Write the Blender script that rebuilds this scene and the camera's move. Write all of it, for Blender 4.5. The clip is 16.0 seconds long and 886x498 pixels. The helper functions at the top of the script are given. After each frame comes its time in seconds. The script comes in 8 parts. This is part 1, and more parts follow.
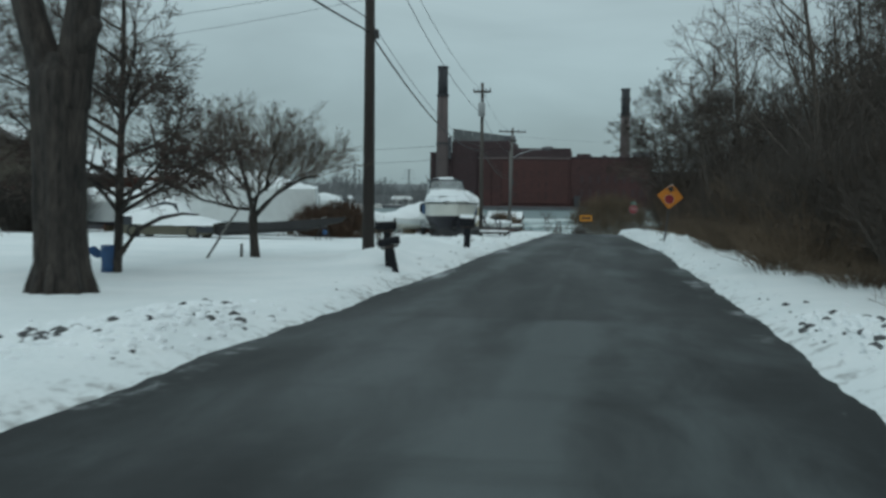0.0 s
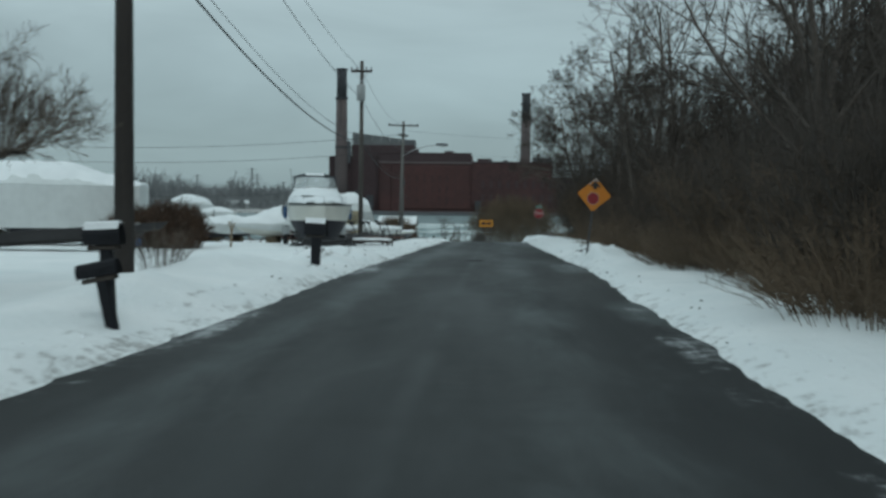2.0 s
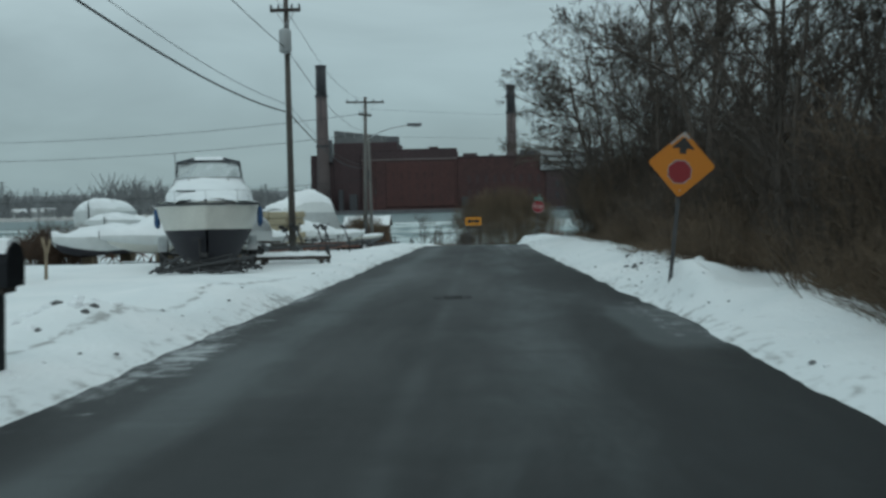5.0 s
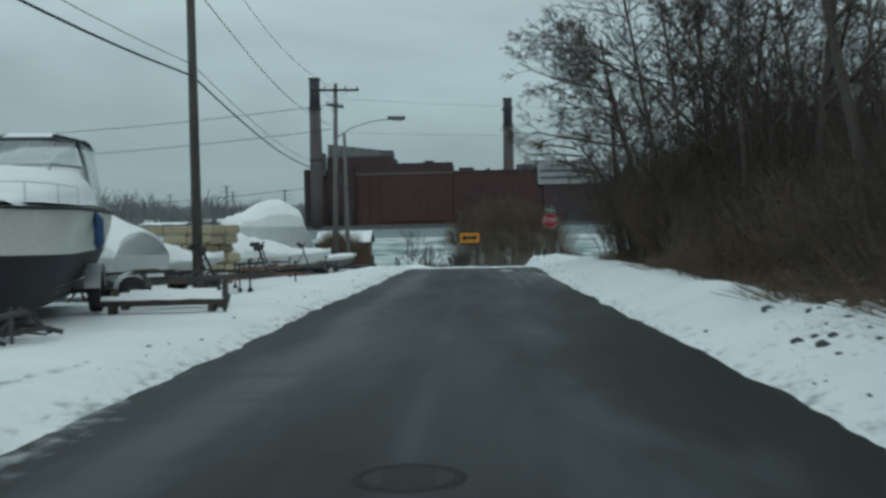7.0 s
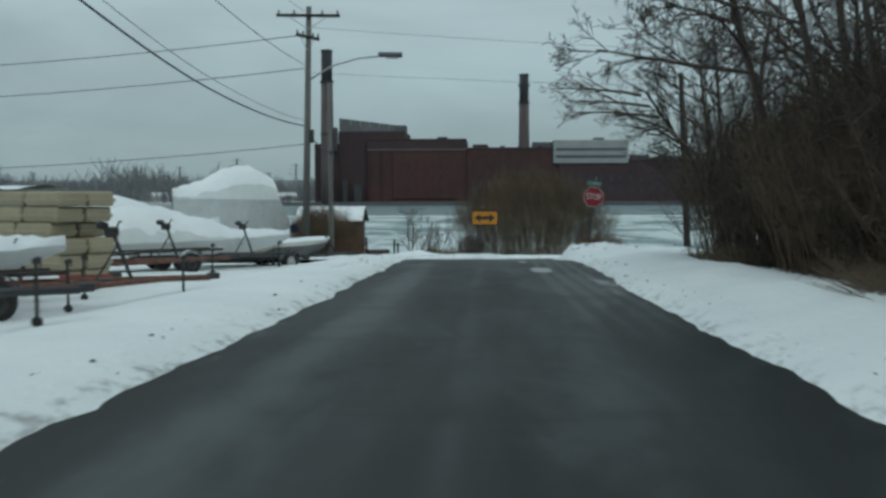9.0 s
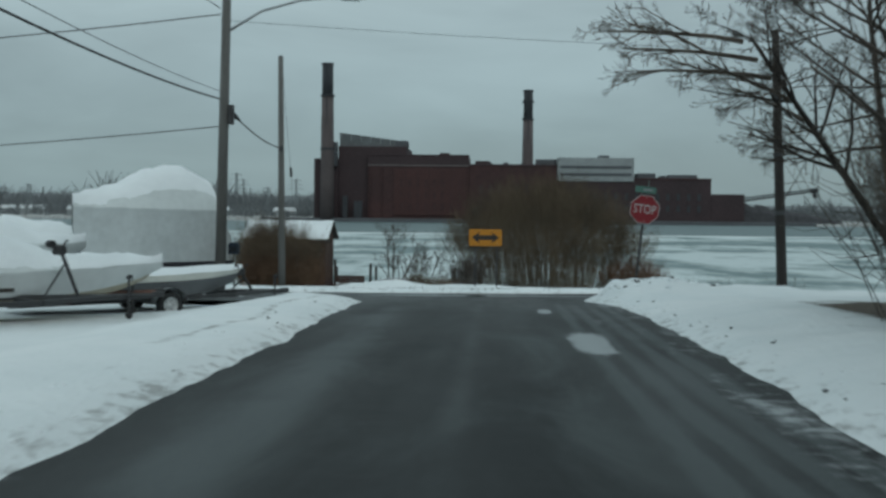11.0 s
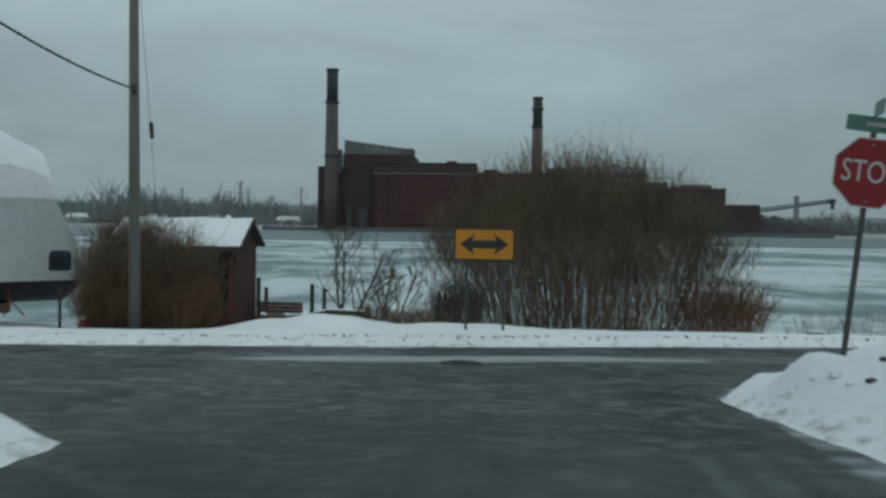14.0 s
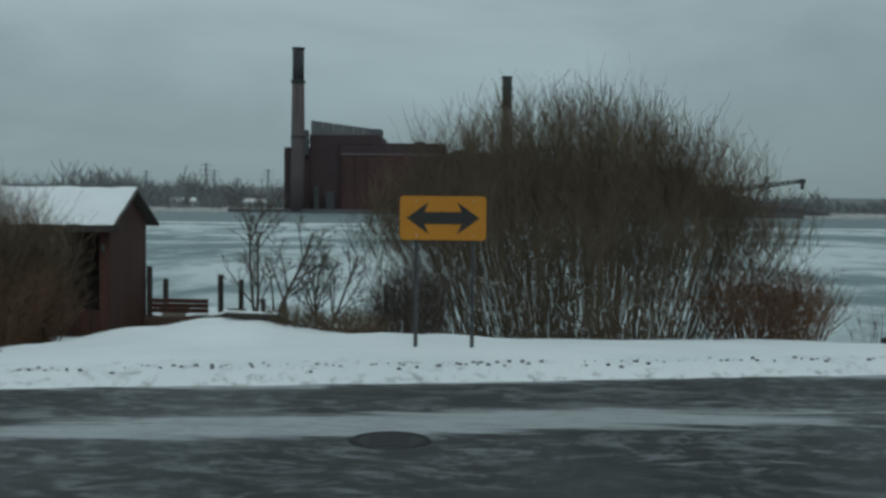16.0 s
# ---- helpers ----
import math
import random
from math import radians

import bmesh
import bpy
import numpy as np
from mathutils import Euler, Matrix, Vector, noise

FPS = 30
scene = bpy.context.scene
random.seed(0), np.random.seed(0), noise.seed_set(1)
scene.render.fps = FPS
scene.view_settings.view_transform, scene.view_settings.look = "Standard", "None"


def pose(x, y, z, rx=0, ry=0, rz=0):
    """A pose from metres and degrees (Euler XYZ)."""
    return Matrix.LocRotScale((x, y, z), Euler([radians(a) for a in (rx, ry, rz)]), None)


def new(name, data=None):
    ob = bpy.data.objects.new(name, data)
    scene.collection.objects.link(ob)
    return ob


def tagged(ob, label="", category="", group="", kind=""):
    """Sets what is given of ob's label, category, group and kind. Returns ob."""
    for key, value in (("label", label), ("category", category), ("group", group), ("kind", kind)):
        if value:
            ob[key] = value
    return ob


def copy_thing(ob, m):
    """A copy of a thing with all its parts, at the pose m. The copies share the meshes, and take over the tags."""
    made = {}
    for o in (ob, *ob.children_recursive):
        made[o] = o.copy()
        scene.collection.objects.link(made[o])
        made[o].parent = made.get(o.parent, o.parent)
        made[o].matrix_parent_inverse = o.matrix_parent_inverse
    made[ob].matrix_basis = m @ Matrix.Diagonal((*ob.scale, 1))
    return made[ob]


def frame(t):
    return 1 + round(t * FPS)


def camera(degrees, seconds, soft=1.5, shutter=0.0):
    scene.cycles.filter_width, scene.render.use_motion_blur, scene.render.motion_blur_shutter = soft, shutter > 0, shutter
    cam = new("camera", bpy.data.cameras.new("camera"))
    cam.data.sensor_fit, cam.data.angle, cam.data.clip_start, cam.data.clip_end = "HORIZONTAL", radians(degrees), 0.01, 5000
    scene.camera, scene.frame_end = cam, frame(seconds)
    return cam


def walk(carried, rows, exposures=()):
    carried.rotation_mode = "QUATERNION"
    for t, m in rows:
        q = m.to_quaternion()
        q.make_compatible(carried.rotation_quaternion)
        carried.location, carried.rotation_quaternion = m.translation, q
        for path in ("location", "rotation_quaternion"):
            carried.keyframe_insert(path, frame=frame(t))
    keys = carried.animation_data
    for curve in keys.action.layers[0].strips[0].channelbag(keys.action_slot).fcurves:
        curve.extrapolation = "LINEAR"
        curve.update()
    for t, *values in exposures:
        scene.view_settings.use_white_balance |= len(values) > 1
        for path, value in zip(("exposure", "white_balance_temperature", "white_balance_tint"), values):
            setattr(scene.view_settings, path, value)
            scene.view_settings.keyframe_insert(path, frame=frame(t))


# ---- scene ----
# ---- camera ----
cam = camera(46.0, 16.0, soft=2.9, shutter=0.4)
PATH = [
    (0.0, pose(0.380, -6.240, 1.415, 87.39, -0.61, 8.17)),
    (0.5, pose(0.385, -3.503, 1.380, 87.48, -0.65, 7.91)),
    (1.0, pose(0.386, -0.752, 1.337, 87.89, -1.15, 6.96)),
    (1.5, pose(0.387, 2.087, 1.294, 88.09, -1.06, 5.80)),
    (2.0, pose(0.374, 4.883, 1.250, 87.74, -0.69, 2.79)),
    (2.5, pose(0.349, 7.598, 1.215, 87.84, 0.05, 2.55)),
    (3.0, pose(0.325, 10.294, 1.190, 87.88, 0.83, 2.12)),
    (3.5, pose(0.327, 13.076, 1.174, 87.89, 1.89, 1.59)),
    (6.0, pose(0.273, 27.839, 1.129, 87.40, 0.84, 2.23)),
    (6.5, pose(0.239, 31.162, 1.074, 88.20, 0.93, 1.70)),
    (7.0, pose(0.213, 34.510, 1.019, 88.41, 1.21, 1.89)),
    (7.5, pose(0.204, 37.859, 0.967, 88.54, 1.51, 1.83)),
    (8.0, pose(0.084, 41.231, 0.921, 87.10, 0.21, 2.73)),
    (8.5, pose(0.011, 44.644, 0.884, 87.15, 0.66, 2.55)),
    (9.0, pose(-0.026, 48.061, 0.853, 87.21, 0.13, 2.60)),
    (11.5, pose(-0.041, 63.930, 0.618, 88.43, -0.59, 2.73)),
    (12.0, pose(-0.027, 66.911, 0.554, 88.69, -0.58, 2.74)),
    (12.5, pose(-0.013, 69.785, 0.483, 89.01, -0.83, 2.79)),
    (13.0, pose(0.000, 72.478, 0.404, 89.10, -0.83, 3.08)),
    (13.5, pose(0.020, 74.970, 0.328, 88.41, -1.24, 3.01)),
    (14.0, pose(0.044, 77.274, 0.258, 88.73, -0.84, 3.18)),
    (14.5, pose(0.063, 79.434, 0.196, 89.61, -1.10, 2.73)),
    (15.0, pose(0.080, 81.377, 0.138, 89.67, -1.35, 2.50)),
    (15.5, pose(0.071, 83.128, 0.077, 89.39, -1.03, 2.53)),
    (16.0, pose(0.081, 84.762, 0.018, 87.76, -0.61, 1.51)),
]
walk(cam, PATH, [(0.0, 0.24), (9.0, 0.25), (11.5, 0.08), (14.0, 0.02), (16.0, -0.04)])

# ---- world and light ----
world = bpy.data.worlds.new("overcast")
scene.world = world
world.use_nodes = True
wn, wl = world.node_tree.nodes, world.node_tree.links
wn.clear()
w_out, w_bg = wn.new("ShaderNodeOutputWorld"), wn.new("ShaderNodeBackground")
w_tc, w_sep = wn.new("ShaderNodeTexCoord"), wn.new("ShaderNodeSeparateXYZ")
w_sky = wn.new("ShaderNodeTexSky")
w_sky.sky_type, w_sky.sun_disc = "NISHITA", False
w_sky.sun_elevation, w_sky.sun_rotation = radians(32), radians(200)
w_ramp = wn.new("ShaderNodeValToRGB")            # overcast: zenith three times the horizon
w_ramp.color_ramp.elements[0].position, w_ramp.color_ramp.elements[0].color = 0.0, (0.200, 0.285, 0.31, 1)
w_ramp.color_ramp.elements[1].position, w_ramp.color_ramp.elements[1].color = 1.0, (0.54, 0.69, 0.72, 1)
e = w_ramp.color_ramp.elements.new(0.22)
e.color = (0.361, 0.465, 0.485, 1)
w_map, w_noise = wn.new("ShaderNodeMapping"), wn.new("ShaderNodeTexNoise")
w_map.inputs["Scale"].default_value = (1.9, 1.9, 5.5)
w_noise.inputs["Scale"].default_value, w_noise.inputs["Detail"].default_value, w_noise.inputs["Distortion"].default_value = 1.9, 6.0, 0.5
w_rng = wn.new("ShaderNodeMapRange")
w_rng.inputs["From Min"].default_value, w_rng.inputs["From Max"].default_value = 0.3, 0.7
w_rng.inputs["To Min"].default_value, w_rng.inputs["To Max"].default_value = 0.82, 1.13
w_mul, w_mix, w_dim = wn.new("ShaderNodeVectorMath"), wn.new("ShaderNodeMix"), wn.new("ShaderNodeVectorMath")
w_mul.operation = w_dim.operation = "SCALE"
w_dim.inputs["Scale"].default_value = 0.06
w_mix.data_type = "RGBA"
w_mix.inputs["Factor"].default_value = 0.1
wl.new(w_tc.outputs["Generated"], w_sep.inputs[0])
wl.new(w_sep.outputs["Z"], w_ramp.inputs[0])
wl.new(w_tc.outputs["Generated"], w_map.inputs[0])
wl.new(w_map.outputs[0], w_noise.inputs["Vector"])
wl.new(w_noise.outputs["Fac"], w_rng.inputs["Value"])
wl.new(w_ramp.outputs[0], w_mul.inputs[0])
wl.new(w_rng.outputs[0], w_mul.inputs["Scale"])
wl.new(w_sky.outputs[0], w_dim.inputs[0])
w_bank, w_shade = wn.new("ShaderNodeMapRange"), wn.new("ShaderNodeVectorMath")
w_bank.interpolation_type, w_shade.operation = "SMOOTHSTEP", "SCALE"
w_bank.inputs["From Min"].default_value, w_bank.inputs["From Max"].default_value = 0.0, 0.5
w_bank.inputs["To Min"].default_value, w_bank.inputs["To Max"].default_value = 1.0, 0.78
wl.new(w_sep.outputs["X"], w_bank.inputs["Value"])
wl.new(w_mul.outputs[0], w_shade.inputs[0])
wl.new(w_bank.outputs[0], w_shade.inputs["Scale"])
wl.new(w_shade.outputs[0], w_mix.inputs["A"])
wl.new(w_dim.outputs[0], w_mix.inputs["B"])
wl.new(w_mix.outputs["Result"], w_bg.inputs["Color"])
wl.new(w_bg.outputs[0], w_out.inputs[0])
sun = new("sun", bpy.data.lights.new("sun", "SUN"))
sun.data.energy, sun.data.angle, sun.data.color = 0.4, radians(25), (0.93, 0.98, 0.96)
sun.rotation_euler = (radians(52), 0, radians(20))


# ---- materials ----
def mat(name, col, rough=0.8, var=0.3, scale=3.0, fine=45.0, bump=0.15, metal=0.0, col2=None, stretch=(1, 1, 1), place=False, piece=0.0):
    """A surface whose colour wanders at two scales, with a fine relief."""
    m = bpy.data.materials.new(name)
    m.use_nodes = True
    n, l = m.node_tree.nodes, m.node_tree.links
    bsdf = n["Principled BSDF"]
    bsdf.inputs["Metallic"].default_value = metal
    if place:
        src = n.new("ShaderNodeNewGeometry").outputs["Position"]
    else:
        src = n.new("ShaderNodeTexCoord").outputs["Object"]
    mp = n.new("ShaderNodeMapping")
    mp.inputs["Scale"].default_value = stretch
    l.new(src, mp.inputs[0])
    a, b = n.new("ShaderNodeTexNoise"), n.new("ShaderNodeTexNoise")
    a.inputs["Scale"].default_value, a.inputs["Detail"].default_value = scale, 4
    b.inputs["Scale"].default_value, b.inputs["Detail"].default_value = fine, 3
    l.new(mp.outputs[0], a.inputs["Vector"])
    l.new(mp.outputs[0], b.inputs["Vector"])
    mx = n.new("ShaderNodeMath")
    mx.operation = "MULTIPLY_ADD"
    mx.inputs[1].default_value = 0.45
    ad = n.new("ShaderNodeMath")
    ad.operation = "MULTIPLY"
    ad.inputs[1].default_value = 0.55
    l.new(a.outputs["Fac"], ad.inputs[0])
    l.new(b.outputs["Fac"], mx.inputs[0])
    l.new(ad.outputs[0], mx.inputs[2])
    fac = mx.outputs[0]
    if piece:
        oi = n.new("ShaderNodeObjectInfo")
        pm = n.new("ShaderNodeMath")
        pm.operation = "MULTIPLY_ADD"
        pm.inputs[1].default_value = piece
        l.new(oi.outputs["Random"], pm.inputs[0])
        l.new(fac, pm.inputs[2])
        fac = pm.outputs[0]
    rp = n.new("ShaderNodeValToRGB")
    lo = [c * (1 - var) for c in col]
    hi = list(col2) if col2 else [min(c * (1 + var), 0.95) for c in col]
    rp.color_ramp.elements[0].position, rp.color_ramp.elements[0].color = 0.34, (*lo, 1)
    rp.color_ramp.elements[1].position, rp.color_ramp.elements[1].color = 0.66 + piece * 0.6, (*hi, 1)
    l.new(fac, rp.inputs[0])
    l.new(rp.outputs[0], bsdf.inputs["Base Color"])
    rr = n.new("ShaderNodeMapRange")
    rr.inputs["To Min"].default_value, rr.inputs["To Max"].default_value = max(rough - 0.12, 0.03), min(rough + 0.12, 1)
    l.new(a.outputs["Fac"], rr.inputs["Value"])
    l.new(rr.outputs[0], bsdf.inputs["Roughness"])
    if bump:
        bp = n.new("ShaderNodeBump")
        bp.inputs["Strength"].default_value, bp.inputs["Distance"].default_value = bump, 0.02
        l.new(b.outputs["Fac"], bp.inputs["Height"])
        l.new(bp.outputs[0], bsdf.inputs["Normal"])
    return m


M_BARK = mat("bark", (0.075, 0.06, 0.05), 0.9, 0.45, 2.0, 18, 0.7, col2=(0.13, 0.11, 0.095), stretch=(3, 3, 0.7))
M_BARK_OLD = mat("old_bark", (0.010, 0.0085, 0.008), 0.97, 0.5, 2.2, 9, 1.0, col2=(0.060, 0.050, 0.043), stretch=(4, 4, 0.7))
M_TWIG = mat("twig", (0.085, 0.066, 0.052), 0.9, 0.4, 1.2, 20, 0, col2=(0.14, 0.115, 0.095))
M_TWIG_DARK = mat("dark_twig", (0.055, 0.044, 0.037), 0.9, 0.4, 0.8, 20, 0, col2=(0.098, 0.080, 0.067))
M_WILLOW = mat("willow_twig", (0.080, 0.058, 0.037), 0.9, 0.4, 0.8, 20, 0, col2=(0.15, 0.112, 0.073))
M_BRUSH = mat("dry_brush", (0.105, 0.073, 0.047), 0.9, 0.4, 1.0, 20, 0, col2=(0.18, 0.128, 0.086))
M_BUSH = mat("dry_bush", (0.108, 0.077, 0.050), 0.9, 0.4, 1.0, 20, 0, col2=(0.18, 0.13, 0.088))
M_BUSH_RED = mat("dry_bush_red", (0.12, 0.066, 0.040), 0.9, 0.4, 1.0, 20, 0, col2=(0.19, 0.115, 0.07))
M_RUST_BRUSH = mat("rust_brush", (0.10, 0.05, 0.028), 0.9, 0.4, 1.0, 20, 0, col2=(0.16, 0.085, 0.05))
M_CEDAR = mat("cedar", (0.045, 0.027, 0.017), 0.9, 0.4, 2.0, 20, 0, col2=(0.095, 0.055, 0.034))
M_HEDGE = mat("hedge", (0.014, 0.013, 0.011), 0.9, 0.4, 2.0, 20, 0, col2=(0.035, 0.028, 0.022))
M_OAKLEAF = mat("dead_leaf", (0.052, 0.036, 0.033), 0.9, 0.4, 2.0, 20, 0, col2=(0.09, 0.055, 0.046))
M_POLE = mat("pole_wood", (0.036, 0.030, 0.027), 0.9, 0.35, 1.0, 22, 0.5, stretch=(5, 5, 0.4))
M_POLE_MID = mat("weathered_pole_wood", (0.075, 0.068, 0.061), 0.9, 0.35, 1.0, 22, 0.5, stretch=(5, 5, 0.4))
M_POLE_GREY = mat("grey_pole_wood", (0.135, 0.132, 0.125), 0.9, 0.3, 1.0, 22, 0.5, stretch=(5, 5, 0.4))
M_WIRE = mat("wire", (0.03, 0.03, 0.032), 0.7, 0.2, bump=0)
M_GALV = mat("galvanised", (0.42, 0.44, 0.45), 0.5, 0.2, 6, 60, 0.05, metal=0.7)
M_STEEL = mat("dark_steel", (0.05, 0.05, 0.052), 0.6, 0.35, 5, 50, 0.1, metal=0.3)
M_RUST = mat("rusty_steel", (0.12, 0.05, 0.035), 0.8, 0.5, 5, 50, 0.2, col2=(0.22, 0.11, 0.08))
M_REDPAINT = mat("red_frame", (0.20, 0.045, 0.035), 0.7, 0.4, 5, 50, 0.1)
M_RUBBER = mat("rubber", (0.022, 0.022, 0.023), 0.85, 0.3, 8, 60, 0.1)
M_RIM = mat("white_rim", (0.62, 0.63, 0.63), 0.5, 0.15, 8, 60, 0.05)
M_GEL = mat("gelcoat", (0.62, 0.62, 0.57), 0.35, 0.12, 1.5, 20, 0.03)
M_GELGREY = mat("grey_gelcoat", (0.10, 0.105, 0.11), 0.4, 0.15, 1.5, 20, 0.03)
M_NAVY = mat("antifouling", (0.02, 0.02, 0.028), 0.75, 0.35, 2, 25, 0.1)
M_WRAP = mat("shrink_wrap", (0.60, 0.63, 0.63), 0.45, 0.08, 0.9, 4, 0.15)
M_WRAPGREY = mat("grey_wrap", (0.48, 0.51, 0.515), 0.45, 0.12, 0.9, 4, 0.15)
M_WRAPTAN = mat("tan_wrap", (0.40, 0.36, 0.27), 0.55, 0.15, 1.2, 12, 0.15)
M_CANVAS = mat("dark_canvas", (0.035, 0.04, 0.048), 0.9, 0.3, 6, 60, 0.2)
M_BLUE = mat("blue_tarp", (0.02, 0.07, 0.17), 0.6, 0.3, 6, 60, 0.3)
M_TAN = mat("tan_float", (0.31, 0.27, 0.185), 0.7, 0.2, 2.5, 30, 0.15, piece=0.25)
M_LUMBER = mat("lumber", (0.24, 0.19, 0.13), 0.85, 0.35, 3, 30, 0.25, stretch=(1, 5, 5))
M_BROWNWOOD = mat("brown_siding", (0.066, 0.028, 0.020), 0.85, 0.35, 2, 25, 0.3, stretch=(4, 4, 0.8), piece=0.2)
M_LANDING = mat("landing_wood", (0.105, 0.068, 0.05), 0.9, 0.35, 2, 25, 0.3)
M_DARKWOOD = mat("dark_timber", (0.045, 0.038, 0.033), 0.9, 0.4, 2, 25, 0.3)
M_YELLOW = mat("sign_yellow", (0.49, 0.195, 0.011), 0.5, 0.08, 3, 40, 0.02)
M_ORANGE = mat("sign_orange", (0.50, 0.165, 0.007), 0.5, 0.08, 3, 40, 0.02)
M_BLACK = mat("sign_black", (0.022, 0.02, 0.018), 0.6, 0.2, 5, 40, 0)
M_RED = mat("sign_red", (0.21, 0.010, 0.016), 0.5, 0.1, 3, 40, 0.02)
M_WHITE = mat("sign_white", (0.72, 0.72, 0.70), 0.5, 0.08, 4, 40, 0)
M_SIGNWHITE = mat("aged_sign_white", (0.46, 0.45, 0.44), 0.5, 0.1, 4, 40, 0)
M_GREEN = mat("sign_green", (0.075, 0.17, 0.14), 0.5, 0.12, 3, 40, 0)
M_BRICK = mat("plant_brick", (0.062, 0.033, 0.033), 0.9, 0.3, 0.05, 0.5, 0, col2=(0.082, 0.040, 0.039), place=True)
M_STONE = mat("string_course", (0.15, 0.125, 0.125), 0.9, 0.2, 0.1, 0.8, 0, place=True)
M_COAL = mat("coal", (0.034, 0.033, 0.037), 0.9, 0.4, 0.15, 1.0, 0, col2=(0.075, 0.072, 0.078), place=True)
M_BRICK_DARK = mat("plant_brick_dark", (0.058, 0.038, 0.041), 0.9, 0.25, 0.06, 0.8, 0, place=True)
M_BRICK_BRIGHT = mat("plant_brick_bright", (0.075, 0.034, 0.032), 0.9, 0.25, 0.06, 0.8, 0, place=True)
M_CONCRETE = mat("stack_concrete", (0.115, 0.092, 0.092), 0.9, 0.2, 0.08, 0.9, 0, place=True)
M_STACKTOP = mat("stack_soot", (0.05, 0.052, 0.058), 0.9, 0.2, 0.1, 0.9, 0, place=True)
M_PANEL = mat("grey_panel", (0.30, 0.32, 0.325), 0.7, 0.15, 0.1, 0.8, 0, place=True)
M_GALLERY = mat("gallery_sheet", (0.135, 0.145, 0.15), 0.7, 0.25, 0.15, 0.9, 0, place=True)
M_PANEL_DARK = mat("dark_panel", (0.10, 0.105, 0.115), 0.7, 0.2, 0.1, 0.8, 0, place=True)
# far-shore trees and steel are paled: haze is put into their colour
M_FARTREE = mat("hazed_far_trees", (0.15, 0.162, 0.17), 0.95, 0.25, 0.05, 0.6, 0, col2=(0.22, 0.236, 0.245), place=True)
M_FARSTEEL = mat("hazed_far_steel", (0.22, 0.245, 0.255), 0.8, 0.1, 0.1, 1, 0, place=True)
M_DEBRIS = mat("debris", (0.075, 0.076, 0.077), 0.9, 0.5, 4, 40, 0.2)
M_SNOW = mat("snow", (0.80, 0.83, 0.85), 0.75, 0.05, 1.5, 22, 0.35, col2=(0.87, 0.895, 0.91))
M_SIDING = mat("tan_siding", (0.062, 0.054, 0.040), 0.85, 0.15, 2, 30, 0.1)
M_SHINGLE = mat("roof_shingle", (0.10, 0.09, 0.085), 0.9, 0.3, 3, 30, 0.3)
M_CLEAR = mat("clear_vinyl", (0.42, 0.46, 0.47), 0.25, 0.15, 2, 15, 0.2)
M_CLEAR.node_tree.nodes["Principled BSDF"].inputs["Alpha"].default_value = 0.5
M_NAVYBOX = mat("navy_box", (0.012, 0.02, 0.032), 0.85, 0.3, 4, 40, 0.1)
M_IRON = mat("cast_iron", (0.016, 0.0165, 0.017), 0.9, 0.3, 5, 50, 0.1)
M_LID = mat("worn_lid", (0.024, 0.0255, 0.0265), 0.8, 0.3, 6, 50, 0.1)
M_STEELGREY = mat("grey_post", (0.06, 0.062, 0.065), 0.8, 0.3, 5, 50, 0.1)
M_HULLDARK = mat("dark_hull", (0.028, 0.027, 0.028), 0.7, 0.4, 2, 25, 0.2)
M_OLIVE = mat("olive_paint", (0.085, 0.08, 0.056), 0.5, 0.2, 3, 30, 0.05)
M_BLACKBOX = mat("black_enamel", (0.013, 0.014, 0.017), 0.75, 0.3, 4, 40, 0.1)
M_BLACKBOX.node_tree.nodes["Principled BSDF"].inputs["Specular IOR Level"].default_value = 0.2


def nodes_of(name):
    m = bpy.data.materials.new(name)
    m.use_nodes = True
    return m, m.node_tree.nodes, m.node_tree.links, m.node_tree.nodes["Principled BSDF"]


def math_node(n, l, op, a, b=None, c=None):
    k = n.new("ShaderNodeMath")
    k.operation = op
    for i, v in enumerate((a, b, c)):
        if v is None:
            continue
        if isinstance(v, (int, float)):
            k.inputs[i].default_value = v
        else:
            l.new(v, k.inputs[i])
    return k.outputs[0]


def noise_node(n, l, src, scale, stretch=(1, 1, 1), detail=4, rough=0.55, bend=0.0):
    mp, t = n.new("ShaderNodeMapping"), n.new("ShaderNodeTexNoise")
    mp.inputs["Scale"].default_value = stretch
    t.inputs["Scale"].default_value, t.inputs["Detail"].default_value, t.inputs["Roughness"].default_value = scale, detail, rough
    t.inputs["Distortion"].default_value = bend
    l.new(src, mp.inputs[0])
    l.new(mp.outputs[0], t.inputs["Vector"])
    return t.outputs["Fac"]


def step_node(n, l, v, lo, hi):
    k = n.new("ShaderNodeMapRange")
    k.interpolation_type = "SMOOTHSTEP"
    k.inputs["From Min"].default_value, k.inputs["From Max"].default_value = lo, hi
    l.new(v, k.inputs["Value"])
    return k.outputs[0]


def mix_node(n, l, f, a, b):
    k = n.new("ShaderNodeMix")
    k.data_type = "RGBA"
    l.new(f, k.inputs["Factor"])
    for key, v in (("A", a), ("B", b)):
        if isinstance(v, tuple):
            k.inputs[key].default_value = (*v, 1)
        else:
            l.new(v, k.inputs[key])
    return k.outputs["Result"]


